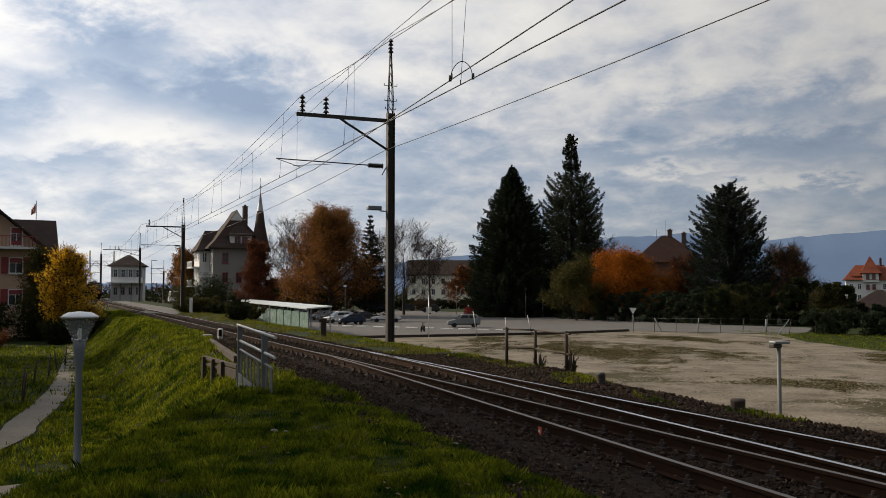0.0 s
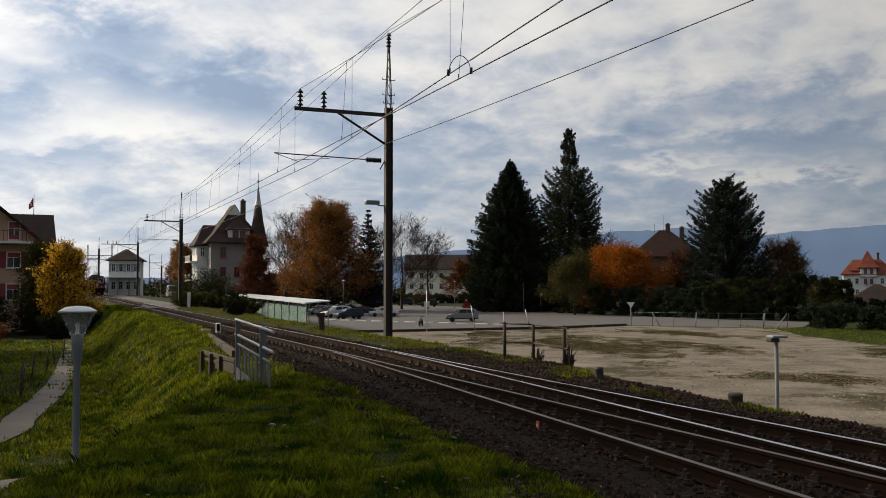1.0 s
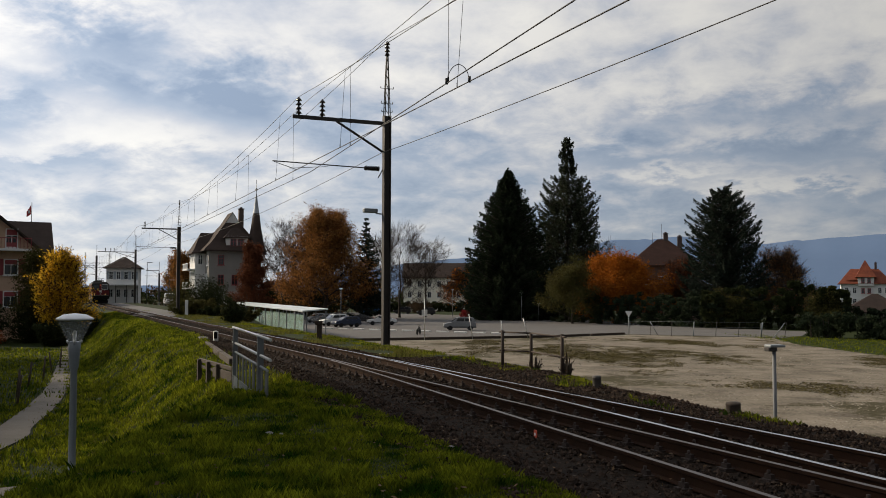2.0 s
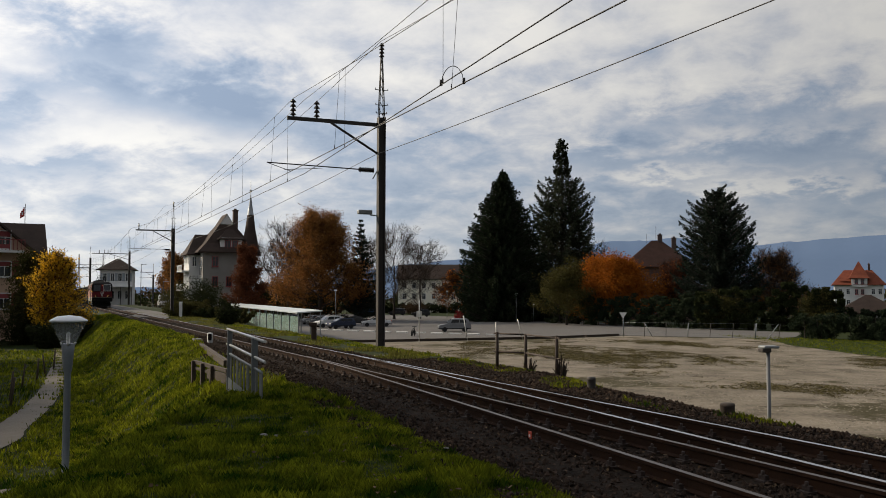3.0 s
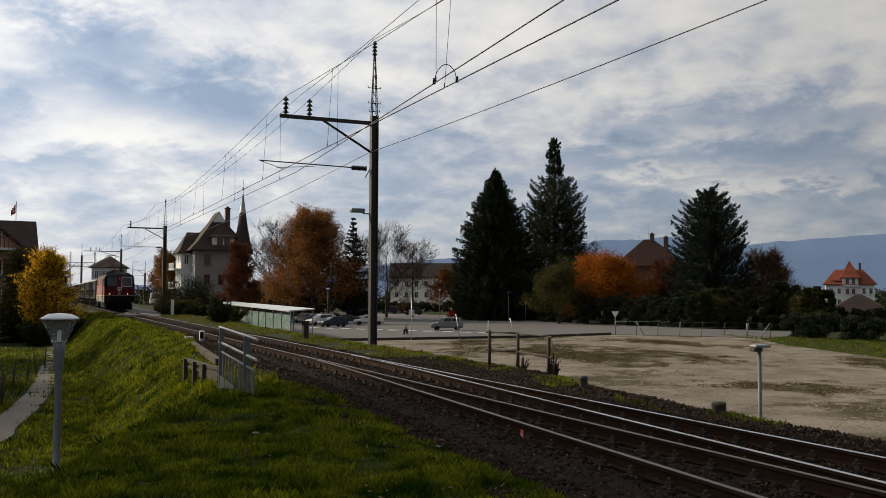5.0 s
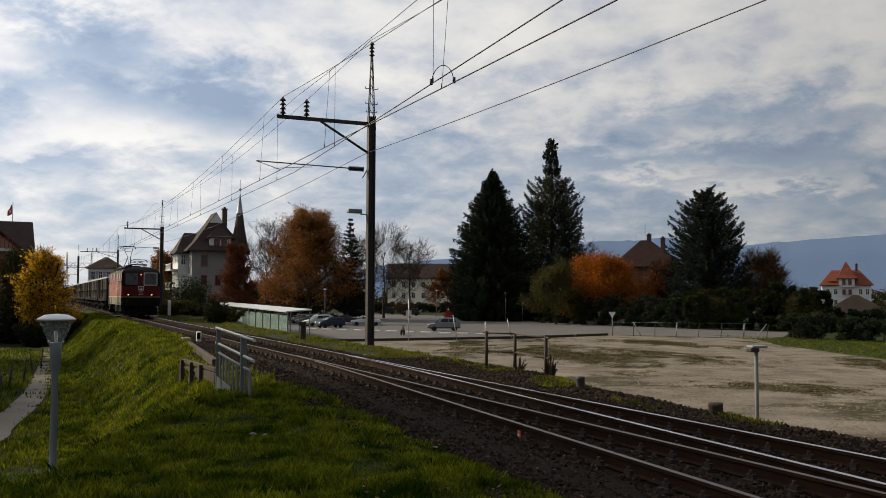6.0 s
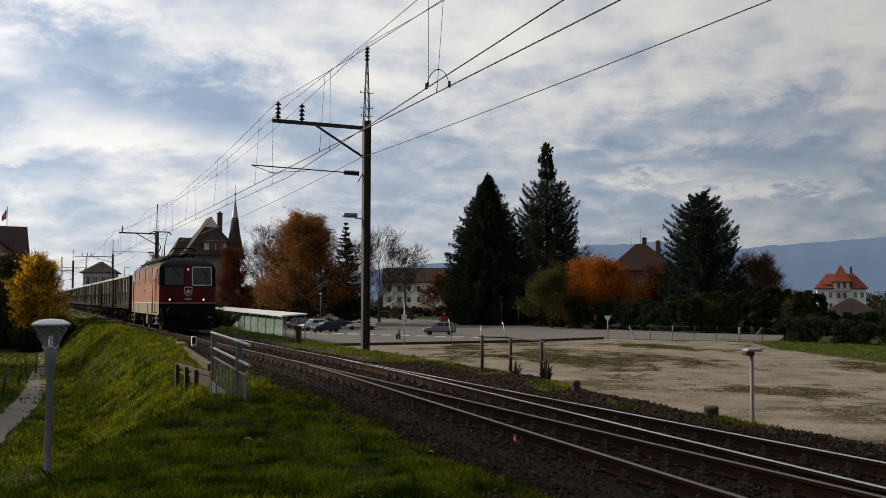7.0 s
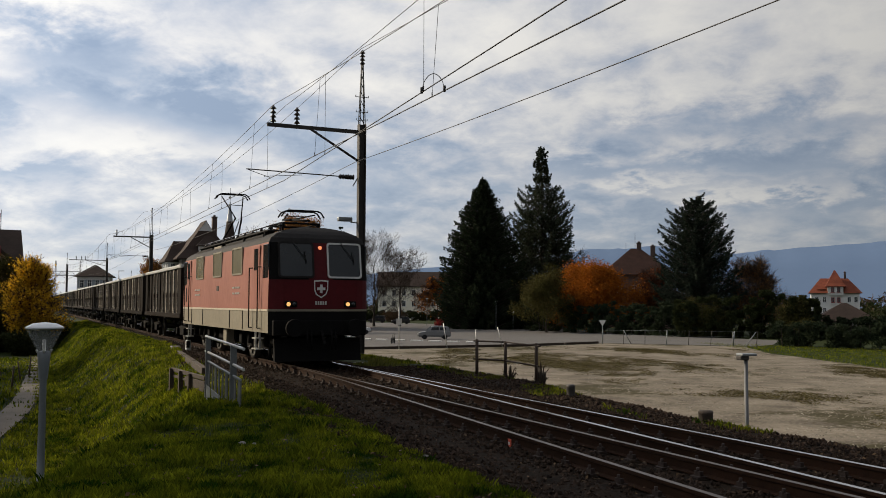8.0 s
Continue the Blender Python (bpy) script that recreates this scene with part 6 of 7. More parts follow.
def station():
    t = thing("station_building", "pale two-storey station building with a brown hipped roof", "station", pose(-80.6, 214, 0, 0, 0, 14))
    t.scale = (0.84, 0.84, 1.0)
    body_part(t, 0, 8.6, 0, 9, -1.5, 8.1, M_WALL_WHITE)
    bm = bmesh.new()
    hip_roof(bm, 0, 8.6, 0, 9, 8.1, 10.7, 0.6, 0.9)
    part("roof", bm, M_ROOF_BROWN, t)
    for x in (1.3, 3.3, 5.3, 7.3):
        for z in (5.2, 1.0):
            wall_window(t, pose(x, 0, z, 0, 0, 180), 1.1, 1.9, M_WHITE, mat("blue_grey_shutter", (0.30, 0.34, 0.38), rough=0.6) if z > 3 else None)
    bm = bmesh.new()
    box(bm, (4.3, -1.6, 3.9), (9.6, 3.2, 0.25))
    part("platform_canopy", bm, M_WHITE, t)
    for x in (0, 2.9, 5.8, 8.7):
        bm = bmesh.new()
        tube(bm, (x, -3.0, -1.2), (x, -3.0, 3.8), 0.1, n=8)
        part("canopy_post", bm, M_STEELDARK, t)
    # distant trees and roofs round the yard
    for k, (x, y, w, h) in enumerate(((-66, 236, 9, 6.5), (-150, 330, 26, 9))):
        hs = thing("outbuilding", "low grey building by the station yard", "building", pose(x, y, -1))
        body_part(hs, -w / 2, w / 2, 0, 8, 0, h * 0.6, M_WALL_GREY)
        bm = bmesh.new()
        gable_roof(bm, -w / 2, w / 2, 0, 8, h * 0.6, h, 0.4)
        part("roof", bm, M_ROOF_BROWN, hs)


station()


def apartment():
    t = thing("apartment_building", "long pale three-storey apartment building with a brown roof", "apartment building", pose(-13, 268, -3.5, 0, 0, -3))
    body_part(t, 0, 35, 0, 11, 0, 10.6, mat("cream_render", (0.84, 0.81, 0.70), (0.76, 0.73, 0.62), rough=0.9, scale=0.5, fine=6))
    bm = bmesh.new()
    gable_roof(bm, 0, 35, 0, 11, 10.6, 14.6, 0.6)
    part("roof", bm, M_ROOF_BROWN, t)
    for i in range(12):
        for z in (0.8, 4.0, 7.2):
            wall_window(t, pose(1.8 + i * 2.9, 0, z + 0.4, 0, 0, 180), 1.15, 1.7, None, None)
    chimney(t, 31, 5.5, 13, 16, 0.9)


apartment()


def hipped_house(label, loc, rz, w, d, z1, zr, ridge, wall, roof, wins, chims, flare=0.0):
    t = thing("house", label, "house", pose(*loc, 0, 0, rz))
    body_part(t, 0, w, 0, d, 0, z1, wall)
    bm = bmesh.new()
    hip_roof(bm, 0, w, 0, d, z1, zr, ridge, 0.8, flare)
    part("roof", bm, roof, t)
    for x, z in wins:
        wall_window(t, pose(x, 0, z, 0, 0, 180), 1.1, 1.7, None, None)
    for x, y, a, b in chims:
        chimney(t, x, y, a, b, 0.9)
    return t


h2 = hipped_house("large house with reddish-brown hipped roof behind the maple", (37.5, 186, -3.6), -8, 13.5, 11, 11.6, 17.1, 2.0, mat("dull_red_render", (0.13, 0.085, 0.072), (0.10, 0.065, 0.055), rough=0.9), M_ROOF_RUSSET, [(3, 7.5), (6, 7.5), (9, 7.5), (12, 7.5), (3, 4), (6, 4), (9, 4)], [(7.5, 5.5, 15.5, 18.3), (10.3, 5.0, 13.0, 17.6)])
bm = bmesh.new()
for x, h in ((6.7, 20.3), (4.8, 18.5)):
    tube(bm, (x, 5.5, 15), (x, 5.5, h), 0.04, n=4)
part("aerial", bm, M_STEELDARK, h2)


def red_roof_house():
    t = thing("house", "white house with steep orange tiled roof and gabled dormers", "house", pose(84.6, 196, -1.0, 0, 0, -22))
    t.scale = (0.74, 0.74, 0.74)
    body_part(t, 0, 13, 0, 10, 0, 7.4, M_WALL_WHITE)
    bm = bmesh.new()
    hip_roof(bm, 0, 13, 0, 10, 7.4, 11.6, 7.5, 0.7)
    part("roof", bm, M_ROOF_RED, t)
    bm = bmesh.new()
    box(bm, (6.6, 0.6, 8.0), (4.2, 2.6, 2.9))
    part("gable_bay", bm, M_WALL_WHITE, t)
    bm = bmesh.new()
    hip_roof(bm, 4.2, 9.0, -0.9, 6.5, 9.3, 14.0, 0.3, 0.4, 0.2)
    part("bay_roof", bm, M_ROOF_RED, t)
    bm = bmesh.new()
    gable_roof(bm, 1.8, 4.2, 0.2, 3.0, 8.3, 9.4, 0.2)
    part("dormer", bm, M_ROOF_RED, t)
    for x, z in ((1.5, 4.4), (3.6, 4.4), (10.2, 4.4), (12, 4.4), (1.5, 1.2), (3.6, 1.2), (10.2, 1.2)):
        wall_window(t, pose(x, 0, z, 0, 0, 180), 1.0, 1.7, None, None)
    for x in (5.8, 7.4):
        for z in (7.4, 4.4):
            wall_window(t, pose(x, -0.72, z, 0, 0, 180), 0.9, 1.5, M_SHUTTER)
    chimney(t, 9.5, 5, 10.6, 13.4)
    lo = thing("house", "low dark-roofed house beside the meadow", "house", pose(65.2, 149, -3.9, 0, 0, -20))
    body_part(lo, 0, 9, 0, 7, 0, 3.2, M_WALL_GREY)
    bm = bmesh.new()
    hip_roof(bm, 0, 9, 0, 7, 3.2, 6.0, 0.8, 0.7)
    part("roof", bm, M_ROOF_BROWN, lo)
    for x in (1.6, 4.4, 7.2):
        wall_window(lo, pose(x, 0, 1.2, 0, 0, 180), 1.2, 1.4, None, None)


red_roof_house()


# ---- shelter, street and cars ----
def shelter():
    t = thing("bicycle_shelter", "long low shelter with white roof and glazed sides", "shelter")
    a, b = Vector((-13.3, 90, 0)), Vector((-36.4, 152, 0))
    d = (b - a).normalized()
    side = Vector((d.y, -d.x, 0))
    rz = math.atan2(d.y, d.x)
    L = (b - a).length

    def P(u, v, z):
        return a + d * u + side * v + Vector((0, 0, z + 0.004 * u))
    for i in range(14):
        u0, u1 = L * i / 14 + 0.02, L * (i + 1) / 14 - 0.02
        vs = []
        bm = bmesh.new()
        for v, z in ((-1.1, 0.02), (1.5, 0.22), (1.5, 0.34), (-1.1, 0.14)):
            vs.append([bm.verts.new(P(u, v, z)) for u in (u0, u1)])
        for k in range(4):
            A, B = vs[k], vs[(k + 1) % 4]
            bm.faces.new((A[0], A[1], B[1], B[0]))
        bm.faces.new([q[0] for q in vs])
        bm.faces.new([q[1] for q in vs][::-1])
        bmesh.ops.recalc_face_normals(bm, faces=bm.faces[:])
        part("roof_panel", bm, mat("pale_roof_sheet", (0.62, 0.67, 0.68), (0.50, 0.55, 0.56), rough=0.35, scale=0.6, fine=5, per_object=0.06), t)
    for i in range(15):
        for v in (-0.9, 1.3):
            bm = bmesh.new()
            p = P(L * i / 14 + (0.1 if i == 0 else 0), v, 0)
            box(bm, (p.x, p.y, -1.15), (0.09, 0.09, 2.5), rz)
            part("post", bm, M_GALV, t)
    for i in range(14):
        bm = bmesh.new()
        p = P(L * (i + 0.5) / 14, -0.85, 0)
        box(bm, (p.x, p.y, -1.15), (L / 14 - 0.3, 0.02, 1.7), rz)
        gp = part("glass_panel", bm, glass("greenish_shelter_glass", (0.35, 0.50, 0.45), 0.05, 0.45), t)
    # the thin canopy that goes on towards the station
    c = thing("platform_canopy", "thin white flat canopy beyond the shelter", "canopy")
    e = Vector((-47.5, 186, 0))
    bm = bmesh.new()
    m = (b + e) / 2
    box(bm, (m.x, m.y, 0.62), ((e - b).length, 2.2, 0.16), math.atan2((e - b).y, (e - b).x))
    part("roof", bm, M_WHITE, c)
    for i in range(6):
        p = b.lerp(e, i / 5)
        bm = bmesh.new()
        tube(bm, (p.x, p.y, -1.5), (p.x, p.y, 0.6), 0.06, n=6)
        part("post", bm, M_GALV, c)


shelter()
st = curve_pts([(-25.5, 78), (-33.2, 105), (-47, 138), (-64, 178), (-84, 226), (-110, 290)])
strip("street", "narrow grey asphalt street beside the railway", "street", st, [3.4] * len(st), None, M_ASPHALT, 0.06)


def build_car(label, colour, loc, rz, kind="hatch"):
    """A parked car facing along its x axis."""
    t = thing("car", label, "car", pose(*loc, 0, 0, rz), group="parked cars")
    L, Wd, H = {"hatch": (4.0, 1.70, 1.48), "suv": (4.15, 1.74, 1.68), "saloon": (4.45, 1.76, 1.44), "van": (5.2, 1.95, 2.35)}[kind]
    paint = mat("car_paint_" + colour, {"white": (0.72, 0.73, 0.74), "silver": (0.24, 0.25, 0.26), "grey": (0.16, 0.165, 0.17), "black": (0.018, 0.018, 0.02), "dark_blue": (0.02, 0.035, 0.08), "blue": (0.03, 0.16, 0.42)}[colour], rough=0.28, metal=0.15 if colour in ("silver", "grey") else 0.0, scale=1, fine=8, amount=0.3)
    x = L / 2
    if kind == "van":
        low = [(-x, 0.35), (x, 0.35), (x, 0.85), (x - 0.1, 1.05), (x - 0.75, 1.3), (-x, 1.3)]
        cab = [(-x + 0.02, 1.28), (x - 0.72, 1.28), (x - 1.45, H - 0.1), (x - 1.8, H), (-x + 0.15, H), (-x + 0.03, H - 0.2)]
    elif kind == "saloon":
        low = [(-x, 0.3), (x, 0.3), (x, 0.62), (x - 0.2, 0.78), (x - 1.2, 0.92), (-x + 0.9, 0.96), (-x + 0.05, 0.9)]
        cab = [(-x + 0.75, 0.94), (x - 1.15, 0.9), (x - 1.95, H - 0.06), (x - 2.4, H), (-x + 1.7, H - 0.02), (-x + 1.3, H - 0.12)]
    else:
        low = [(-x, 0.32), (x, 0.32), (x, 0.68), (x - 0.15, 0.85), (x - 1.0, 1.0), (-x + 0.05, 1.02), (-x, 0.8)]
        cab = [(-x + 0.06, 1.0), (x - 0.98, 0.98), (x - 1.65, H - 0.08), (x - 2.0, H), (-x + 0.55, H), (-x + 0.28, H - 0.1)]
    bm = bmesh.new()
    fs = prism(bm, low, -Wd / 2, Wd / 2)
    bmesh.ops.bevel(bm, geom=list({e for f in fs for e in f.edges}), offset=0.07, segments=2, affect="EDGES")
    part("body", bm, paint, t)
    bm = bmesh.new()
    fs = prism(bm, cab, -Wd / 2 + 0.1, Wd / 2 - 0.1)
    for v in bm.verts:
        v.co.y *= 1 - 0.13 * max(0, (v.co.z - 1.0) / (H - 1.0))
    bmesh.ops.bevel(bm, geom=list({e for f in fs for e in f.edges}), offset=0.06, segments=2, affect="EDGES")
    part("cabin", bm, paint, t)
    cx = [p[0] for p in cab]
    zc = (max(p[1] for p in cab) + min(p[1] for p in cab)) / 2
    hh = (H - cab[0][1]) * 0.58
    for sy in (-1, 1):
        for f0, f1 in ((0.16, 0.44), (0.47, 0.74)):
            if kind == "van" and f0 < 0.4:
                continue
            bm = bmesh.new()
            xa, xb = min(cx) + (max(cx) - min(cx)) * f0, min(cx) + (max(cx) - min(cx)) * f1
            prism(bm, [(xa, zc - hh / 2), (xb + (0.22 if f1 > 0.7 else 0), zc - hh / 2), (xb, zc + hh / 2), (xa + (0.1 if f0 < 0.3 else 0), zc + hh / 2)], sy * (Wd / 2 - 0.135) - 0.012, sy * (Wd / 2 - 0.135) + 0.012)
            part("side_window", bm, M_PANE, t)
    for (xa, za), (xb, zb) in ((cab[1], cab[2]), (cab[0], cab[5])):
        bm = bmesh.new()
        n = Vector((zb - za, 0, -(xb - xa))).normalized() * (0.02 if xa > 0 else -0.02)
        w = Wd / 2 - 0.2
        A = [Vector((xa, -w, za + 0.06)), Vector((xa, w, za + 0.06)), Vector((xb, w * 0.9, zb - 0.02)), Vector((xb, -w * 0.9, zb - 0.02))]
        va = [bm.verts.new(p - n * 0.5) for p in A]
        vb = [bm.verts.new(p + n) for p in A]
        bm.faces.new(vb), bm.faces.new(va[::-1])
        for i in range(4):
            bm.faces.new((va[i], va[(i + 1) % 4], vb[(i + 1) % 4], vb[i]))
        bmesh.ops.recalc_face_normals(bm, faces=bm.faces[:])
        part("windscreen" if xa > 0 else "rear_window", bm, M_PANE, t)
    for xw in (-x + 0.75, x - 0.8):
        for sy in (-1, 1):
            bm = bmesh.new()
            lathe(bm, [(0.19, -0.09), (0.27, -0.1), (0.31, -0.07), (0.31, 0.07), (0.27, 0.1), (0.19, 0.09)], n=20, axis="Y")
            w = part("tyre", bm, M_RUBBER, t)
            w.matrix_local = pose(xw, sy * (Wd / 2 - 0.08), 0.31)
            bm = bmesh.new()
            lathe(bm, [(0.0, -0.08), (0.19, -0.095), (0.2, 0.09), (0.0, 0.08)], n=14, axis="Y")
            part("rim", bm, M_GALV, w)
    for sy in (-1, 1):
        bm = bmesh.new()
        box(bm, (x - 0.03, sy * (Wd / 2 - 0.3), 0.72), (0.1, 0.34, 0.14), bevel=0.03)
        part("headlight", bm, M_ALU, t)
        bm = bmesh.new()
        box(bm, (-x + 0.02, sy * (Wd / 2 - 0.2), 0.86), (0.08, 0.22, 0.2), bevel=0.03)
        part("tail_light", bm, M_SHUTTER, t)
    bm = bmesh.new()
    box(bm, (0, 0, 0.42), (L + 0.04, Wd + 0.02, 0.1), bevel=0.02)
    part("bumper_strip", bm, M_RUBBER, t)


Z = LOT_Z + 0.03
CARS = [("silver hatchback parked by the shelter", "silver", (-20.8, 147), 214, "hatch"), ("grey estate car parked by the shelter", "grey", (-18.8, 140), 214, "hatch"),
        ("white hatchback parked in a row", "white", (-16.6, 133), 214, "suv"), ("dark blue hatchback parked in a row", "dark_blue", (-14.2, 127.5), 215, "hatch"),
        ("black saloon parked behind the row", "black", (-14.0, 145), 190, "saloon"), ("white saloon parked sideways", "white", (-9.9, 137), 188, "saloon"),
        ("bright blue hatchback parked far off", "blue", (-18.4, 220), 182, "hatch"), ("black estate car parked far off", "black", (-10.8, 218), 176, "suv"),
        ("black hatchback parked by the hedge", "black", (-4.8, 203), 182, "suv"), ("silver boxy compact car alone on the car park", "silver", (1.55, 117.5), 184, "suv"),
        ("dark grey car half hidden by the shelter", "grey", (-25.6, 151), 200, "hatch")]
for label, colour, (x, y), rz, kind in CARS:
    build_car(label, colour, (x, y, Z), rz, kind)
build_car("white delivery van on the street", "white", (-52.0, 170, ground_z(-52.0, 170, False) + 0.03), -68, "van")


def car_park_furniture():
    bm = bmesh.new()
    box(bm, (0, 0, 0.07), (1.7, 0.22, 0.14), bevel=0.03)
    me = mesh_of("wheel_stop", bm, M_WHITE)
    a, b = Vector((-17, 122, Z)), Vector((7, 106, Z))
    for i in range(11):
        p = a.lerp(b, (i + 0.5) / 11)
        tagged(new("wheel_stop", me), "low white concrete wheel stop on asphalt", "wheel stop", "wheel stops").matrix_basis = pose(p.x, p.y, Z, 0, 0, math.degrees(math.atan2((b - a).y, (b - a).x)) + random.uniform(-4, 4))
    bm = bmesh.new()
    box(bm, (0, 0, 0.13), (5.6, 0.26, 0.26), bevel=0.03)
    beam = mesh_of("timber_beam", bm, M_WOOD)
    pts = [W(-60.9, 14), W(-60.9, 42), Vector((20.5, 105.5, 0))]
    for (p, q), k in (((pts[0], pts[1]), 5), ((pts[1], pts[2]), 2)):
        for i in range(k):
            c = p.lerp(q, (i + 0.5) / k)
            tagged(new("timber_beam", beam), "long dark timber beam edging the gravel field", "beam", "edging beams").matrix_basis = pose(c.x, c.y, LOT_Z + 0.02, 0, 0, math.degrees(math.atan2((q - p).y, (q - p).x)))
    # lamps of the car park
    for x, y, h in ((13.0, 160, 4.9), (-17.6, 150, 5.4), (1.0, 190, 5.5), (16.2, 162, 3.0)):
        t = thing("parking_lamp", "slim grey parking lamp post", "street lamp", pose(x, y, Z))
        bm = bmesh.new()
        tube(bm, (0, 0, 0), (0, 0, h), 0.06, 0.045, n=8)
        part("post", bm, M_GALV, t)
        bm = bmesh.new()
        lathe(bm, [(0.05, h - 0.02), (0.28, h + 0.05), (0.26, h + 0.16), (0.05, h + 0.22)], n=12)
        part("head", bm, M_WHITE, t)
    # pale poles with struts along the edge
    for x, y, h, lean in ((-2.3, 91, 4.2, 0), (2.6, 94, 2.6, -9), (5.6, 95, 1.9, 0), (8.5, 96.2, 2.2, -14), (-7.2, 112, 2.3, 3)):
        bm = bmesh.new()
        tube(bm, (0, 0, 0), (0, 0, h), 0.045, n=6)
        if h > 4:
            box(bm, (0, 0, h * 0.66), (0.55, 0.06, 0.6))
        ob = part("marker_pole", bm, M_ALU)
        ob.matrix_basis = pose(x, y, LOT_Z, 0, lean, 0)
        tagged(ob, "pale metal marker pole at the field's edge", "pole", "marker poles")
    # a parked bicycle, seen from afar
    t = thing("bicycle", "dark bicycle standing on the car park", "bicycle", pose(-3.3, 104, Z, 0, 0, 75))
    for x in (-0.52, 0.52):
        bm = bmesh.new()
        lathe(bm, [(0.30, -0.02), (0.34, -0.02), (0.34, 0.02), (0.30, 0.02), (0.30, -0.02)], (x, 0, 0.34), 18, axis="Y")
        part("wheel", bm, M_RUBBER, t)
    bm = bmesh.new()
    for p, q in (((-0.52, 0, 0.34), (-0.1, 0, 0.85)), ((-0.1, 0, 0.85), (0.0, 0, 0.35)), ((0, 0, 0.35), (0.42, 0, 0.9)), ((0.42, 0, 1.05), (0.52, 0, 0.34)), ((-0.1, 0, 0.85), (0.42, 0, 0.85)), ((-0.52, 0, 0.34), (0, 0, 0.35)), ((0.4, -0.28, 1.07), (0.4, 0.28, 1.07)), ((-0.1, 0, 0.85), (-0.12, 0, 0.98))):
        tube(bm, p, q, 0.03, n=5)
    part("frame", bm, M_RUBBER, t)
    # wire fence beyond the field
    t = thing("wire_fence", "thin grey post and wire fence beyond the gravel field", "fence")
    a, b = Vector((20.8, 104.6, LOT_Z)), Vector((36.4, 98.6, LOT_Z))
    for i in range(8):
        p = a.lerp(b, i / 7)
        bm = bmesh.new()
        tube(bm, p, p + Vector((0.03 * i, 0, 1.65)), 0.03 if i % 3 else 0.05, n=6)
        part("post", bm, M_STEELDARK if i % 3 else M_GALV, t)
    for i, s in ((1, 0.9), (7, -1.2), (6, 0)):
        p = a.lerp(b, i / 7)
        bm = bmesh.new()
        tube(bm, p + Vector((0, 0, 1.6)), p + Vector((s, 0, 0)), 0.045, n=6)
        part("strut", bm, M_GALV, t)
    for z in (0.5, 1.05, 1.6):
        bm = bmesh.new()
        tube(bm, a + Vector((0, 0, z)), b + Vector((0, 0, z)), 0.011, n=4)
        part("wire", bm, M_GALV, t)
    t = thing("give_way_sign", "white triangular road sign on a thin post", "road sign", pose(20.7, 104.2, LOT_Z))
    bm = bmesh.new()
    tube(bm, (0, 0, 0), (0, 0, 2.4), 0.04, n=6)
    part("post", bm, M_GALV, t)
    bm = bmesh.new()
    prism(bm, [(-0.42, 2.75), (0.42, 2.75), (0, 2.05)], -0.05, -0.03)
    part("plate", bm, M_WHITE, t)


car_park_furniture()


# ---- things beside the track ----
def park_lamp():
    t = thing("park_lamp", "grey park lamp with clear funnel and white disc top", "park lamp", pose(-7.38, 18.0, -2.35))
    bm = bmesh.new()
    lathe(bm, [(0.07, -0.2), (0.07, 1.2), (0.062, 2.55), (0.085, 2.62), (0.11, 2.95), (0.125, 3.12), (0.10, 3.13)], n=16)
    part("post", bm, mat("grey_lamp_paint", (0.20, 0.22, 0.24), (0.15, 0.17, 0.185), rough=0.5, scale=3, fine=30), t)
    bm = bmesh.new()
    lathe(bm, [(0.13, 3.12), (0.34, 3.56), (0.335, 3.562), (0.125, 3.125), (0.13, 3.12)], n=24)
    part("glass_funnel", bm, M_CLEAR, t, "clear tapered glass shade").visible_shadow = False
    bm = bmesh.new()
    lathe(bm, [(0.035, 3.12), (0.035, 3.34), (0.0, 3.36)], n=12)
    part("bulb_tube", bm, M_ALU, t)
    bm = bmesh.new()
    lathe(bm, [(0.0, 3.555), (0.34, 3.555), (0.365, 3.575), (0.34, 3.60), (0.22, 3.665), (0.0, 3.69)], n=28)
    part("cap", bm, mat("pale_lamp_cap", (0.72, 0.74, 0.76), (0.62, 0.64, 0.66), rough=0.35), t, "pale flat domed lamp top")
    for k in range(4):
        a = k * math.tau / 4 + 0.4
        bm = bmesh.new()
        tube(bm, (0.12 * math.cos(a), 0.12 * math.sin(a), 3.1), (0.14 * math.cos(a), 0.14 * math.sin(a), 3.16), 0.02, n=6)
        part("clamp", bm, M_ALU, t)
    t = thing("post_lamp", "grey post lamp with a flat square head", "park lamp", pose(7.36, 20.6, LOT_Z, 0, 0, 12))
    bm = bmesh.new()
    tube(bm, (0, 0, -0.1), (0, 0, 3.35), 0.045, n=12)
    part("post", bm, mat("dull_grey_lamp_paint", (0.16, 0.165, 0.17), (0.10, 0.105, 0.11), rough=0.6, scale=3, fine=30), t)
    bm = bmesh.new()
    box(bm, (0.02, 0, 3.42), (0.38, 0.28, 0.06), bevel=0.02)
    part("head", bm, M_GALV, t)
    bm = bmesh.new()
    box(bm, (-0.08, 0, 3.345), (0.22, 0.2, 0.09), bevel=0.02)
    part("diffuser", bm, M_STEELDARK, t)


park_lamp()


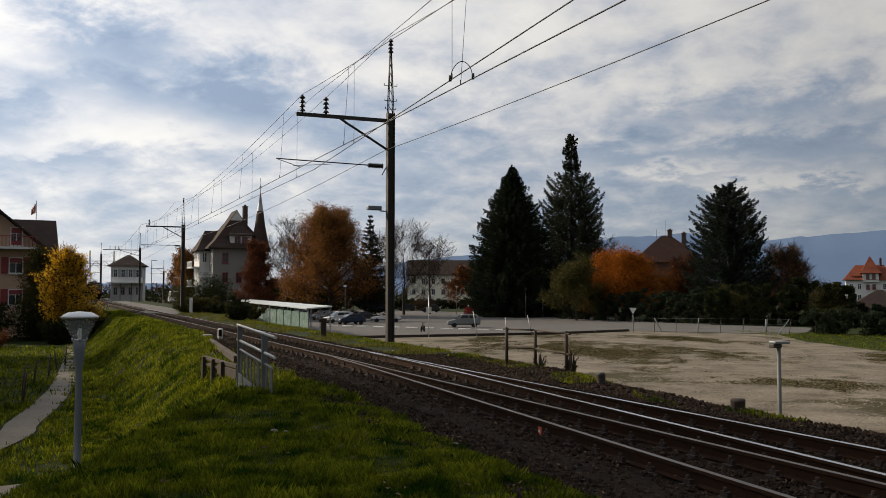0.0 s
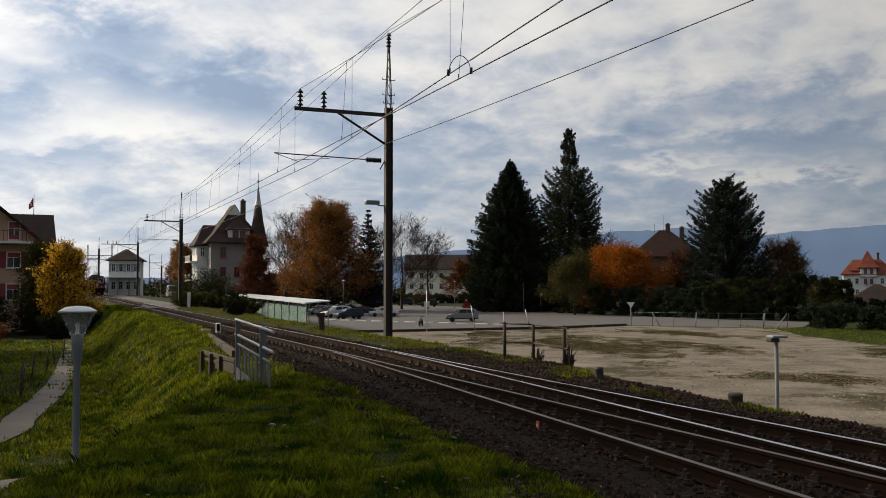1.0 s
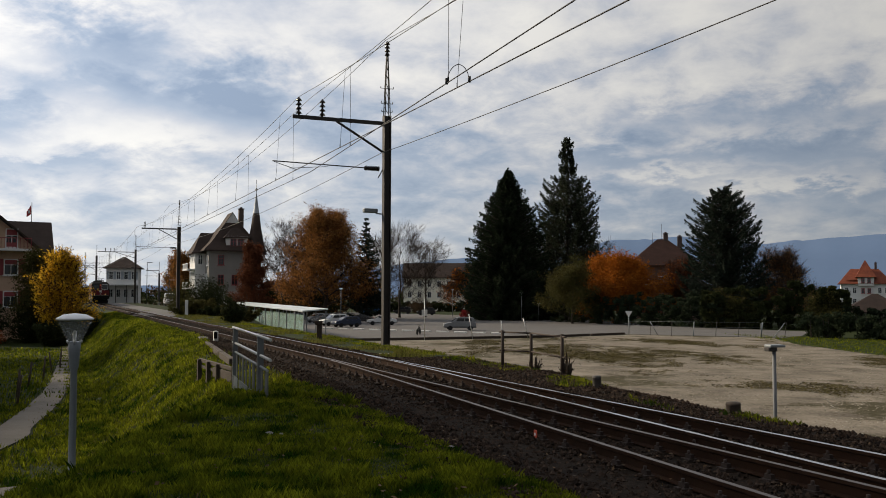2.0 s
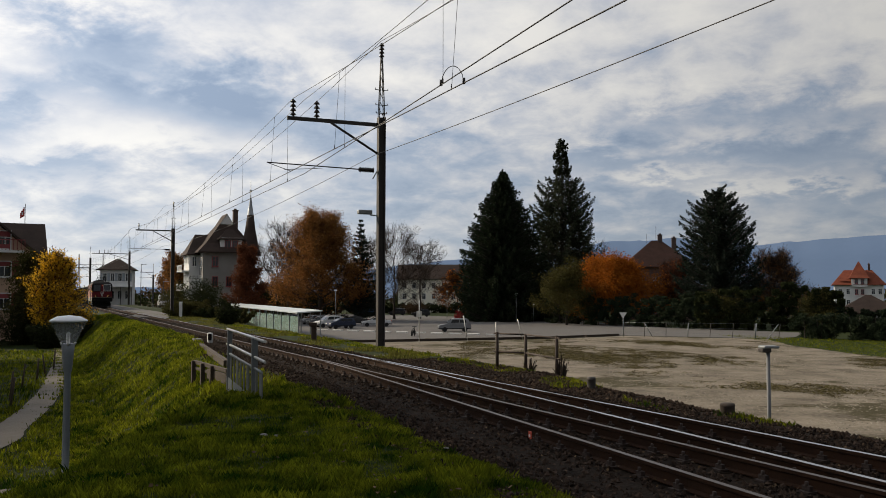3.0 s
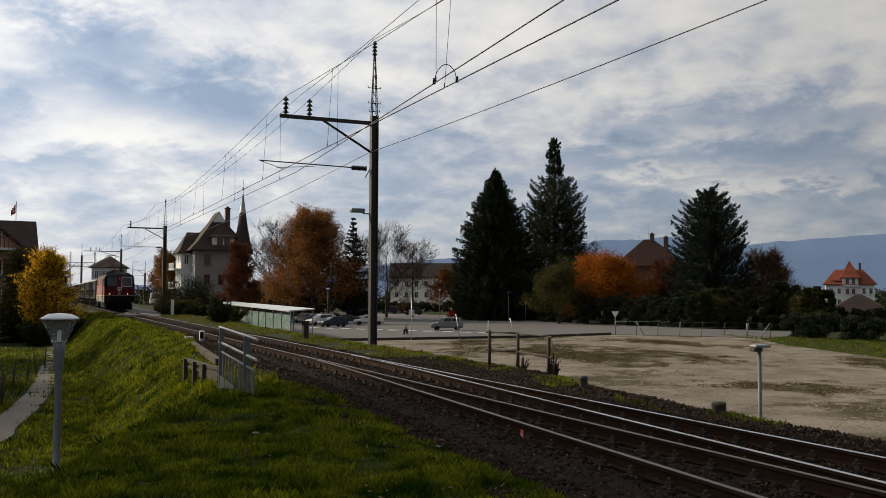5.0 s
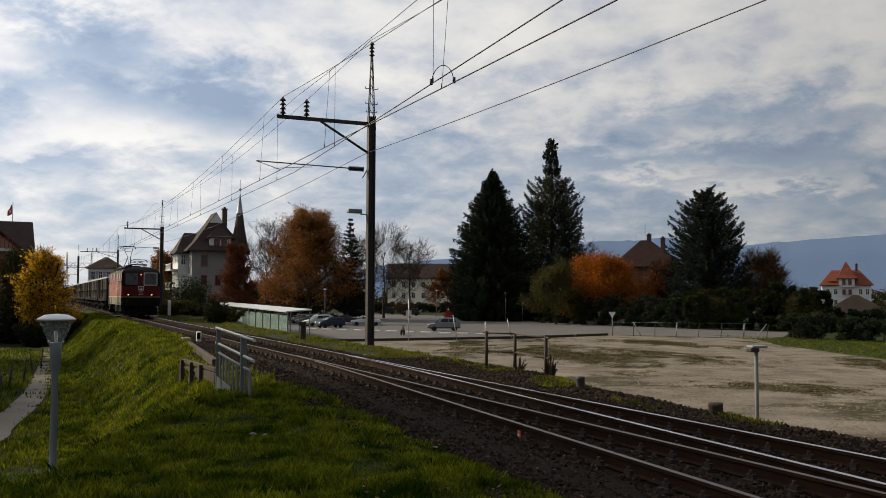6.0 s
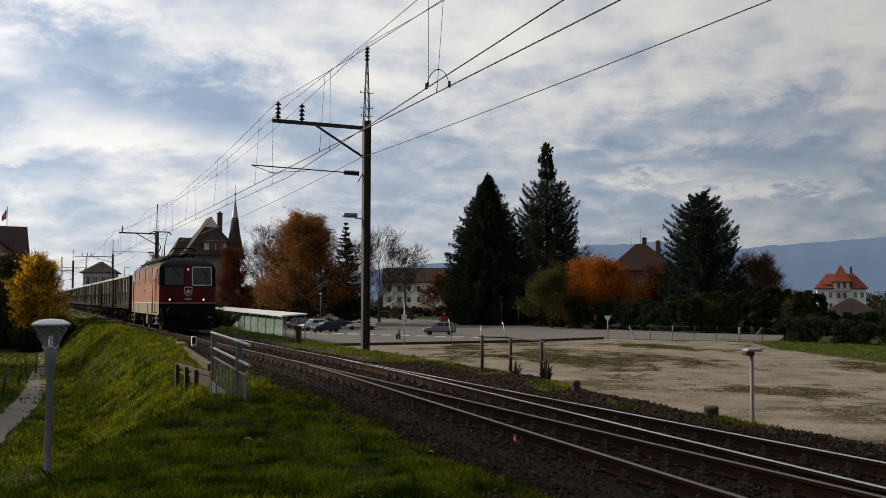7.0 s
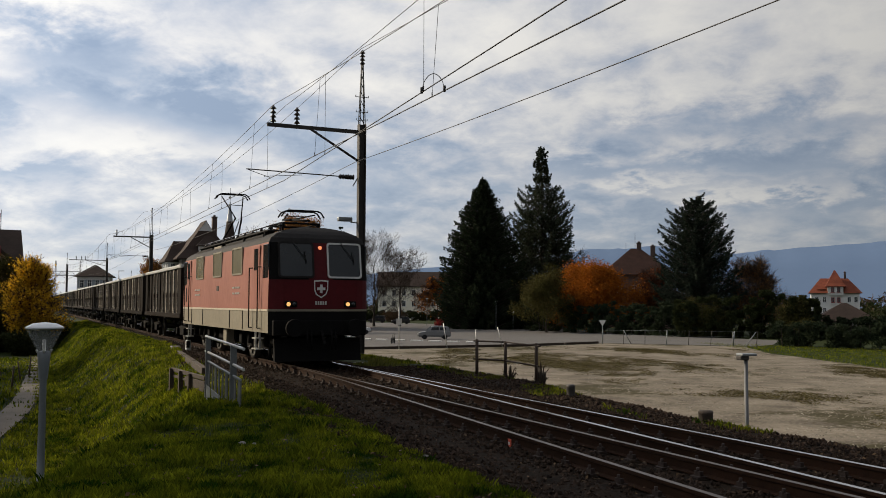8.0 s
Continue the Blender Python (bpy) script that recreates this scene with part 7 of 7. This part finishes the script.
def railing():
    """Galvanised railing of the underpass, with slatted lower panels."""
    t = thing("metal_railing", "galvanised tube railing with slatted lower panels", "railing")
    A, B = Vector((-4.81, 20.65, 0)), Vector((-3.39, 16.5, 0))
    d = B - A
    ang = math.atan2(d.y, d.x)
    for p in (A, B):
        bm = bmesh.new()
        box(bm, (p.x, p.y, 0.12), (0.11, 0.11, 1.68), ang, bevel=0.008)
        part("post", bm, mat("dull_zinc_post", (0.15, 0.16, 0.165), (0.10, 0.107, 0.11), rough=0.6, metal=0.3), t)
    for z in (0.96, 0.62):
        bm = bmesh.new()
        tube(bm, A - d * 0.12 + Vector((0, 0, z)), B + d * 0.30 + Vector((0, 0, z)), 0.028, n=8)
        part("handrail", bm, M_ALU, t)
    slat_mat = mat("dull_grey_slat", (0.13, 0.135, 0.13), (0.08, 0.083, 0.08), rough=0.7, spec=0.25)
    for i in range(10):
        p = A.lerp(B, -0.05 + 1.25 * i / 9)
        bm = bmesh.new()
        box(bm, (p.x, p.y, -0.02), (0.16 if i % 3 else 0.34, 0.02, 0.86), ang)
        part("slat", bm, slat_mat, t)
    for u0, u1 in ((-0.06, 0.2), (0.26, 0.62), (0.68, 1.18)):
        p = A.lerp(B, (u0 + u1) / 2)
        bm = bmesh.new()
        box(bm, (p.x - 0.03, p.y - 0.01, -0.26), (d.length * (u1 - u0), 0.012, 0.32), ang)
        part("kick_plate", bm, M_GALV, t)
    for z in (0.42, -0.44):
        bm = bmesh.new()
        tube(bm, A - d * 0.1 + Vector((0, 0, z)), B + d * 0.22 + Vector((0, 0, z)), 0.026, n=5)
        part("panel_bar", bm, M_GALV, t)


railing()


def side_things():
    # timber boards of the abutment
    t = thing("timber_retaining_board", "weathered brown timber boards holding the bank", "retaining board")
    a, b = W(-2.2, -3.66, 0), W(1.4, -3.38, 0)
    d = b - a
    rz = math.atan2(d.y, d.x)
    for u0, u1, z, w in ((0.0, 1.0, -0.15, 0.10), (0.0, 0.55, -0.32, 0.07), (0.45, 1.0, -0.36, 0.26)):
        bm = bmesh.new()
        c = a.lerp(b, (u0 + u1) / 2)
        box(bm, (c.x, c.y, z), (d.length * (u1 - u0), 0.08, w), rz, bevel=0.01)
        part("board", bm, M_WOOD, t)
    for u in (0.03, 0.33, 0.62):
        p = a.lerp(b, u)
        bm = bmesh.new()
        box(bm, (p.x - 0.02, p.y - 0.10, -0.42), (0.13, 0.12, 0.62), rz, bevel=0.01)
        part("stake", bm, M_WOOD, t)
    # timber edging between the ballast and the grass
    t = thing("timber_edging", "weathered timber edging beam beside the ballast", "edging")
    a, b = W(-12.6, -1.95, -0.22), W(-2.2, -2.75, -0.24)
    for i in range(3):
        p, q = a.lerp(b, i / 3 + 0.004), a.lerp(b, (i + 1) / 3 - 0.004)
        bm = bmesh.new()
        c = (p + q) / 2
        box(bm, (c.x, c.y, c.z), ((q - p).length, 0.18, 0.20), math.atan2((q - p).y, (q - p).x), bevel=0.015)
        part("beam", bm, M_WOOD, t)
    # point motor and white marker
    t = thing("point_machine", "grey point machine box with a white marker beside the rail", "point machine")
    bm = bmesh.new()
    p = W(-14.6, -1.75, -0.18)
    box(bm, p, (0.55, 0.36, 0.24), radians(TRACK_RZ), bevel=0.03)
    part("box", bm, M_CONC, t)
    bm = bmesh.new()
    p = W(-12.6, -1.55, 0.05)
    box(bm, p, (0.22, 0.18, 0.42), radians(TRACK_RZ), bevel=0.03)
    part("lantern", bm, M_WHITE, t, "white switch lantern")
    bm = bmesh.new()
    box(bm, p + Vector((0.03, -0.14, 0.04)), (0.12, 0.1, 0.26), 0)
    part("lantern_face", bm, M_LOCOBLACK, t)
    bm = bmesh.new()
    tube(bm, W(-12.6, -1.3, -0.12), W(-12.6, 0.6, -0.12), 0.02, n=6)
    part("drive_rod", bm, M_RUST, t)
    # rusty rail of the underpass on the far side
    t = thing("rusty_railing", "rusty brown pipe railing on the embankment edge", "railing")
    P = [Vector((1.62, 26.9, -0.32)), Vector((2.40, 26.2, -0.32)), Vector((3.00, 23.9, -0.32))]
    H = [1.0, 0.97, 1.02]
    for p, h in zip(P, H):
        bm = bmesh.new()
        tube(bm, p - Vector((0, 0, 0.3)), p + Vector((0, 0, h)), 0.050, 0.046, n=10)
        part("post", bm, M_RUST, t)
    for z in (0.95, 0.42):
        bm = bmesh.new()
        e0 = P[0] + (P[0] - P[1]) * 0.12
        e1 = P[2] + (P[2] - P[1]) * 0.12
        for p, q in ((e0, P[0]), (P[0], P[1]), (P[1], P[2]), (P[2], e1)):
            tube(bm, p + Vector((0, 0, z)), q + Vector((0, 0, z)), 0.024, n=6)
        part("rail_bar", bm, M_RUST, t)
    for k, p in enumerate((P[1], P[2])):
        bush("small dry weed at the foot of the rusty railing", (p.x + 0.12, p.y - 0.05, -0.42), (0.4, 0.3, 0.42 + 0.25 * k), L_BROWN, 90 + k, 160, 0.035, "weed", "weed")
    # stumps and signs
    for loc, r, h, m, lb in (((3.42, 20.9, -0.42), 0.10, 0.30, M_STEELDARK, "short dark steel stub at the ballast edge"), ((5.15, 16.5, -0.42), 0.13, 0.22, M_WOOD, "short weathered wooden stub beside the track")):
        bm = bmesh.new()
        lathe(bm, [(r * 0.9, -0.2), (r, h * 0.8), (r * 1.05, h * 0.85), (r * 0.95, h), (0.0, h + 0.01)], n=10)
        ob = part("stub_post", bm, m)
        ob.matrix_basis = pose(*loc, 3, -4, 20)
        tagged(ob, lb, "post")
    t = thing("trackside_cabinet", "rusty brown steel stand beside the rails", "trackside post", pose(-6.05, 43.0, -0.36))
    bm = bmesh.new()
    box(bm, (0, 0, 0.35), (0.24, 0.2, 0.7), bevel=0.03)
    part("body", bm, M_RUST, t)
    bm = bmesh.new()
    box(bm, (-0.04, 0, 0.75), (0.36, 0.28, 0.2), bevel=0.04)
    part("hood", bm, M_RUST, t)
    t = thing("rail_tag", "small red tag with a pale square on the rail", "tag", pose(*W(13.95, -1.70, -0.10), 0, 0, TRACK_RZ))
    bm = bmesh.new()
    box(bm, (0, -0.02, 0), (0.07, 0.012, 0.11))
    part("plate", bm, mat("red_tag", (0.62, 0.10, 0.05), (0.5, 0.08, 0.04), rough=0.5), t)
    bm = bmesh.new()
    box(bm, (0, -0.028, 0), (0.032, 0.008, 0.036))
    part("mark", bm, M_WHITE, t)
    # white kilometre post by the far mast
    bm = bmesh.new()
    box(bm, (0, 0, 0.75), (0.3, 0.1, 1.6), bevel=0.02)
    ob = part("marker_board", bm, M_WHITE)
    ob.matrix_basis = pose(-26.0, 90.5, -0.4)
    tagged(ob, "narrow white marker board by the distant mast", "marker")
    # garden fence stakes on the meadow
    for i, (x, y) in enumerate(((-15.6, 36), (-14.4, 33.5), (-17.0, 40), (-17.9, 43.5), (-16.2, 30.0), (-19, 47), (-20.3, 51))):
        bm = bmesh.new()
        tube(bm, (0, 0, -0.2), (0.03, 0.02, 1.15), 0.05, 0.04, n=7)
        ob = part("fence_stake", bm, M_WOOD)
        ob.matrix_basis = pose(x - 1.4, y, PARK_Z, random.uniform(-9, 9), random.uniform(-9, 9), 0)
        tagged(ob, "leaning weathered wooden fence stake in grass", "stake", "fence stakes")
    # street lamps near the station
    for x, y, h in ((-66.3, 200, 9.2), (-54, 176, 5.0)):
        t = thing("street_lamp", "slim street lamp with a short arm", "street lamp", pose(x, y, -0.5))
        bm = bmesh.new()
        tube(bm, (0, 0, 0), (0, 0, h), 0.09, 0.06, n=8)
        part("post", bm, M_STEELDARK, t)
        bm = bmesh.new()
        box(bm, (0.55, 0, h), (1.2, 0.2, 0.14), bevel=0.02)
        part("arm", bm, M_GALV, t)


side_things()


# ---- grass ----
def grass(name, label, n, region, h, w, material, seed, keep):
    """Single blades, each a bent strip of two faces, set on the ground."""
    rs = np.random.RandomState(seed)
    out = np.empty((n, 4, 3), np.float32)
    k = 0
    while k < n:
        x, y = region(rs)
        if not keep(x, y, rs):
            continue
        z = ground_z(x, y)
        hh = h * rs.uniform(0.5, 1.25) * max(0.25, 0.85 + 0.9 * noise.noise(Vector((x * 0.9, y * 0.9, seed))) + 0.7 * noise.noise(Vector((x * 2.7, y * 2.7, seed))))
        a = rs.uniform(0, math.tau)
        b = rs.uniform(0, math.tau)
        l = hh * rs.uniform(0.15, 0.75)
        dx, dy = math.cos(a) * w / 2, math.sin(a) * w / 2
        tx, ty = math.cos(b) * l, math.sin(b) * l
        out[k] = ((x - dx, y - dy, z - 0.02), (x + dx, y + dy, z - 0.02), (x + dx * 0.7 + tx * 0.4, y + dy * 0.7 + ty * 0.4, z + hh * 0.62), (x + tx, y + ty, z + hh))
        k += 1
    tagged(new(name, tris(name, out, material, 4)), label, "grass", kind="stuff")


def on_bank(x, y, rs):
    s, n = SN(x, y)
    return n < -2.3 + 0.75 * smooth01((-8 - s) / 8) - branch_off(s) - 0.2 * noise.noise(Vector((s, 0, 7))) and not (n > -2.9 and -8 < s < 3 and rs.rand() < 0.7)


def near_region(rs):
    r, a = 5.5 + 17 * rs.rand() ** 1.25, radians(rs.uniform(-31, 20))
    return r * math.sin(a), r * math.cos(a)


def slope_region(rs):
    s, n = 9 - 85 * rs.rand() ** 1.4, -1.5 - 5.5 * rs.rand()
    p = W(s, n)
    return p.x, p.y


def meadow_region(rs):
    return -10 - 24 * rs.rand(), 20 + 48 * rs.rand()


def off_path(x, y, rs):
    return on_bank(x, y, rs) and min((x - a) ** 2 + (y - b) ** 2 for a, b in pl[::2]) > 0.42


def verge_region(rs):
    s = 19 - 60 * rs.rand()
    p = W(s, lerp_table(s, FAR_CREST) + rs.uniform(-0.75, 0.5))
    return p.x, p.y


def verge_keep(x, y, rs):
    s, n = SN(x, y)
    return noise.noise(Vector((s * 0.45, n * 0.8, 5))) > (0.10 if s > -5 else -0.25)


grass("foreground_grass", "thick green autumn grass on the bank top", 190000, near_region, 0.070, 0.009, M_BLADE, 5, on_bank)
grass("bank_grass", "sunlit yellow-green grass on the embankment slope", 110000, slope_region, 0.12, 0.026, M_BLADE, 6, off_path)
grass("dry_grass", "yellowed grass tufts on the bank", 11000, slope_region, 0.13, 0.022, M_BLADE_DRY, 7, off_path)
grass("meadow_grass", "short dark grass beside the footpath", 42000, meadow_region, 0.16, 0.055, M_BLADE, 8, off_path)
grass("verge_grass", "ragged grass tufts along the ballast edge", 16000, verge_region, 0.085, 0.012, M_BLADE, 9, verge_keep)


def tuft_keep(x, y, rs):
    return on_bank(x, y, rs) and noise.noise(Vector((x * 1.1, y * 1.1, 14))) + 0.5 * noise.noise(Vector((x * 4.0, y * 4.0, 15))) > 0.22


def crest_region(rs):
    p = W(11 - 16 * rs.rand(), -2.9 - 4.5 * rs.rand())
    return p.x, p.y


grass("grass_tufts", "longer bright green grass tufts on the bank", 16000, near_region, 0.11, 0.008, M_BLADE, 61, tuft_keep)
grass("crest_grass", "long bright grass on the crest of the bank", 30000, crest_region, 0.105, 0.011, M_BLADE, 62, tuft_keep)


def far_verge_region(rs):
    s = -4 - 90 * rs.rand() ** 1.2
    p = W(s, 2.5 + 6.5 * rs.rand())
    return p.x, p.y


def far_verge_keep(x, y, rs):
    s, n = SN(x, y)
    return noise.noise(Vector((s * 0.3, n * 0.5, 2))) > -0.02 and min((x - a) ** 2 + (y - b) ** 2 for a, b in st[::2]) > 3.4


grass("far_verge_grass", "rough yellow-green grass beyond the track", 26000, far_verge_region, 0.12, 0.035, M_BLADE_DRY, 51, far_verge_keep)


def field_region(rs):
    return -2 + 35 * rs.rand(), 24 + 74 * rs.rand()


def field_keep(x, y, rs):
    s, n = SN(x, y)
    q = noise.noise(Vector((x * 0.16, y * 0.09, 3.3))) + 0.45 * noise.noise(Vector((x * 0.7, y * 0.45, 8.1)))
    u, v = x - 17.6, y - 45.0
    q += 0.62 * math.exp(-((u + 0.35 * v) / 3.2) ** 2 - (v / 3.0) ** 2) + 0.30 * math.exp(-((x - 24) / 5.5) ** 2 - ((y - 62) / 6) ** 2) + 0.30 * math.exp(-((x - 12) / 6) ** 2 - ((y - 68) / 12) ** 2)
    return n > 9.0 and x < 32.2 and q > 0.20 + 0.52 * rs.rand()


def field_weeds():
    """Trodden weeds that lie flat on the gravel."""
    rs = np.random.RandomState(31)
    out = []
    while len(out) < 46000:
        x, y = field_region(rs)
        if not field_keep(x, y, rs):
            continue
        a, r = rs.uniform(0, math.tau), rs.uniform(0.04, 0.12)
        c, d = math.cos(a) * r, math.sin(a) * r
        z = LOT_Z + 0.028
        k = rs.uniform(0.3, 0.6)
        out.append(((x - c, y - d, z), (x + d * k, y - c * k, z + rs.uniform(0.005, 0.03)), (x + c, y + d, z + rs.uniform(0.0, 0.04)), (x - d * k, y + c * k, z + rs.uniform(0.005, 0.03))))
    m = mat("trodden_weeds", (0.100, 0.078, 0.030), (0.048, 0.045, 0.014), rough=0.9, spec=0.05, island=0.4)
    tagged(new("field_weeds", tris("field_weeds", out, m, 4)), "flat dry weeds scattered over the gravel field", "weeds", kind="stuff")


field_weeds()


def field_pebbles():
    """Loose pale stones lying on the gravel field."""
    rs = np.random.RandomState(77)
    base = np.array([(1, 0, 0), (0, 1, 0), (-1, 0, 0), (0, -1, 0), (0, 0, 0.8)], float)
    V, F = [], []
    while len(V) < 16000:
        x, y = 2 + 30 * rs.rand(), 24 + 62 * rs.rand() ** 1.4
        s, n = SN(x, y)
        if n < 9.2 or x > 32.2 or noise.noise(Vector((x * 0.3, y * 0.3, 6))) < -0.25 + 0.3 * rs.rand():
            continue
        a = rs.uniform(0, 1.6)
        c, d = math.cos(a), math.sin(a)
        v = base * (rs.uniform(0.018, 0.05) * rs.uniform(0.7, 1.3, (5, 3)))
        v = np.stack([v[:, 0] * c - v[:, 1] * d + x, v[:, 0] * d + v[:, 1] * c + y, v[:, 2] + LOT_Z + 0.018], 1)
        k = 5 * len(V)
        V.append(v)
        F += [(k, k + 1, k + 4), (k + 1, k + 2, k + 4), (k + 2, k + 3, k + 4), (k + 3, k, k + 4)]
    m = mat("loose_pale_stone", (0.34, 0.31, 0.26), (0.13, 0.115, 0.09), rough=0.95, spec=0.15, island=0.5, scale=4, fine=40)
    tagged(new("field_stones", soup("field_stones", np.concatenate(V), F, m)), "loose pale stones strewn over the gravel field", "stones", kind="stuff")


field_pebbles()


def litter():
    """Scraps of pale litter in the grass."""
    for k, (s, n, r) in enumerate(((13.07, -5.03, 0.05), (13.2, -4.9, 0.035), (14.7, -3.25, 0.03))):
        p = W(s, n)
        bm = bmesh.new()
        bmesh.ops.create_icosphere(bm, subdivisions=2, radius=r)
        for v in bm.verts:
            v.co *= 1 + 0.5 * noise.noise(v.co * 25 + Vector((k, 0, 0)))
            v.co.z *= 0.4
        ob = part("litter_scrap", bm, M_CONC)
        ob.matrix_basis = pose(p.x, p.y, ground_z(p.x, p.y) + 0.05, 0, 0, 40 * k)
        tagged(ob, "crumpled white scrap of litter in grass", "litter")


litter()


def park_region(rs):
    return -16 + 12.5 * rs.rand(), 13 + 21 * rs.rand()


def strip_region(rs):
    return 28 + 44 * rs.rand(), 48 + 66 * rs.rand()


def strip_keep(x, y, rs):
    return x > 32.7 + 0.3 * rs.rand() and x + y < 141


grass("park_grass", "short dark grass at the foot of the bank", 38000, park_region, 0.13, 0.03, M_BLADE, 41, off_path)
grass("strip_grass", "yellowish mown grass strip beside the gravel field", 38000, strip_region, 0.12, 0.045, M_BLADE, 42, strip_keep)


def fallen_leaves():
    """Dry leaves blown over the bank and the track bed."""
    rs = np.random.RandomState(17)
    out = []
    while len(out) < 3200:
        s, n = 21 - 34 * rs.rand() ** 1.3, rs.uniform(-8.5, 3.4)
        if n > -2.2 - branch_off(s) and rs.rand() < 0.25:
            continue
        p = W(s, n)
        z = ground_z(p.x, p.y) + rs.uniform(0.03, 0.07)
        u = rs.normal(0, 1, 3) * np.array([1, 1, 0.45])
        u /= np.linalg.norm(u)
        v = np.cross(u, rs.normal(0, 0.3, 3) + np.array([0, 0, 1]))
        v /= np.linalg.norm(v)
        a = rs.uniform(0.014, 0.034)
        q = np.array([p.x, p.y, z])
        out.append([q - u * a, q - v * a * 0.6, q + u * a, q + v * a * 0.6])
    m = mat("dry_fallen_leaves", (0.115, 0.072, 0.034), (0.06, 0.036, 0.018), rough=0.8, island=0.6, spec=0.2)
    tagged(new("fallen_leaves", tris("fallen_leaves", out, m, 4)), "dry tan autumn leaves scattered on ballast and grass", "leaves", kind="stuff")


fallen_leaves()

# ---- what moves ----
RUN = [(0.0, -193.0), (1.5, -156.5), (3.5, -108.0), (4.5, -84.5), (6.0, -49.6), (7.0, -24.2), (7.5, -12.0), (8.0, 0.0)]


def run_at(t):
    for (a, sa), (b, sb) in zip(RUN, RUN[1:]):
        if t <= b:
            return sa + (sb - sa) * (t - a) / (b - a)
    return RUN[-1][1]


def motions():
    turn = {7.5: 0.25, 8.0: 0.7}
    walk(LOCO, [(t, pose(*W(s, 0), 0, 0, TRACK_RZ + turn.get(t, 0.0))) for t, s in RUN])
    for k, wg in enumerate(WAGONS):
        d = LL + 1.05 + WAGON_PITCH * k
        walk(wg, [(t, pose(*W(s - d, 0), 0, 0, TRACK_RZ)) for t, s in RUN])
    # wheels roll: rows close enough that each turn stays under 90 degrees
    for ax, m, r in ROLLING:
        rows = []
        for i in range(0, 241):
            t = i / 30
            rows.append((t, m @ pose(0, 0, 0, 0, math.degrees(run_at(t) / r), 0)))
        walk(ax, rows)


motions()
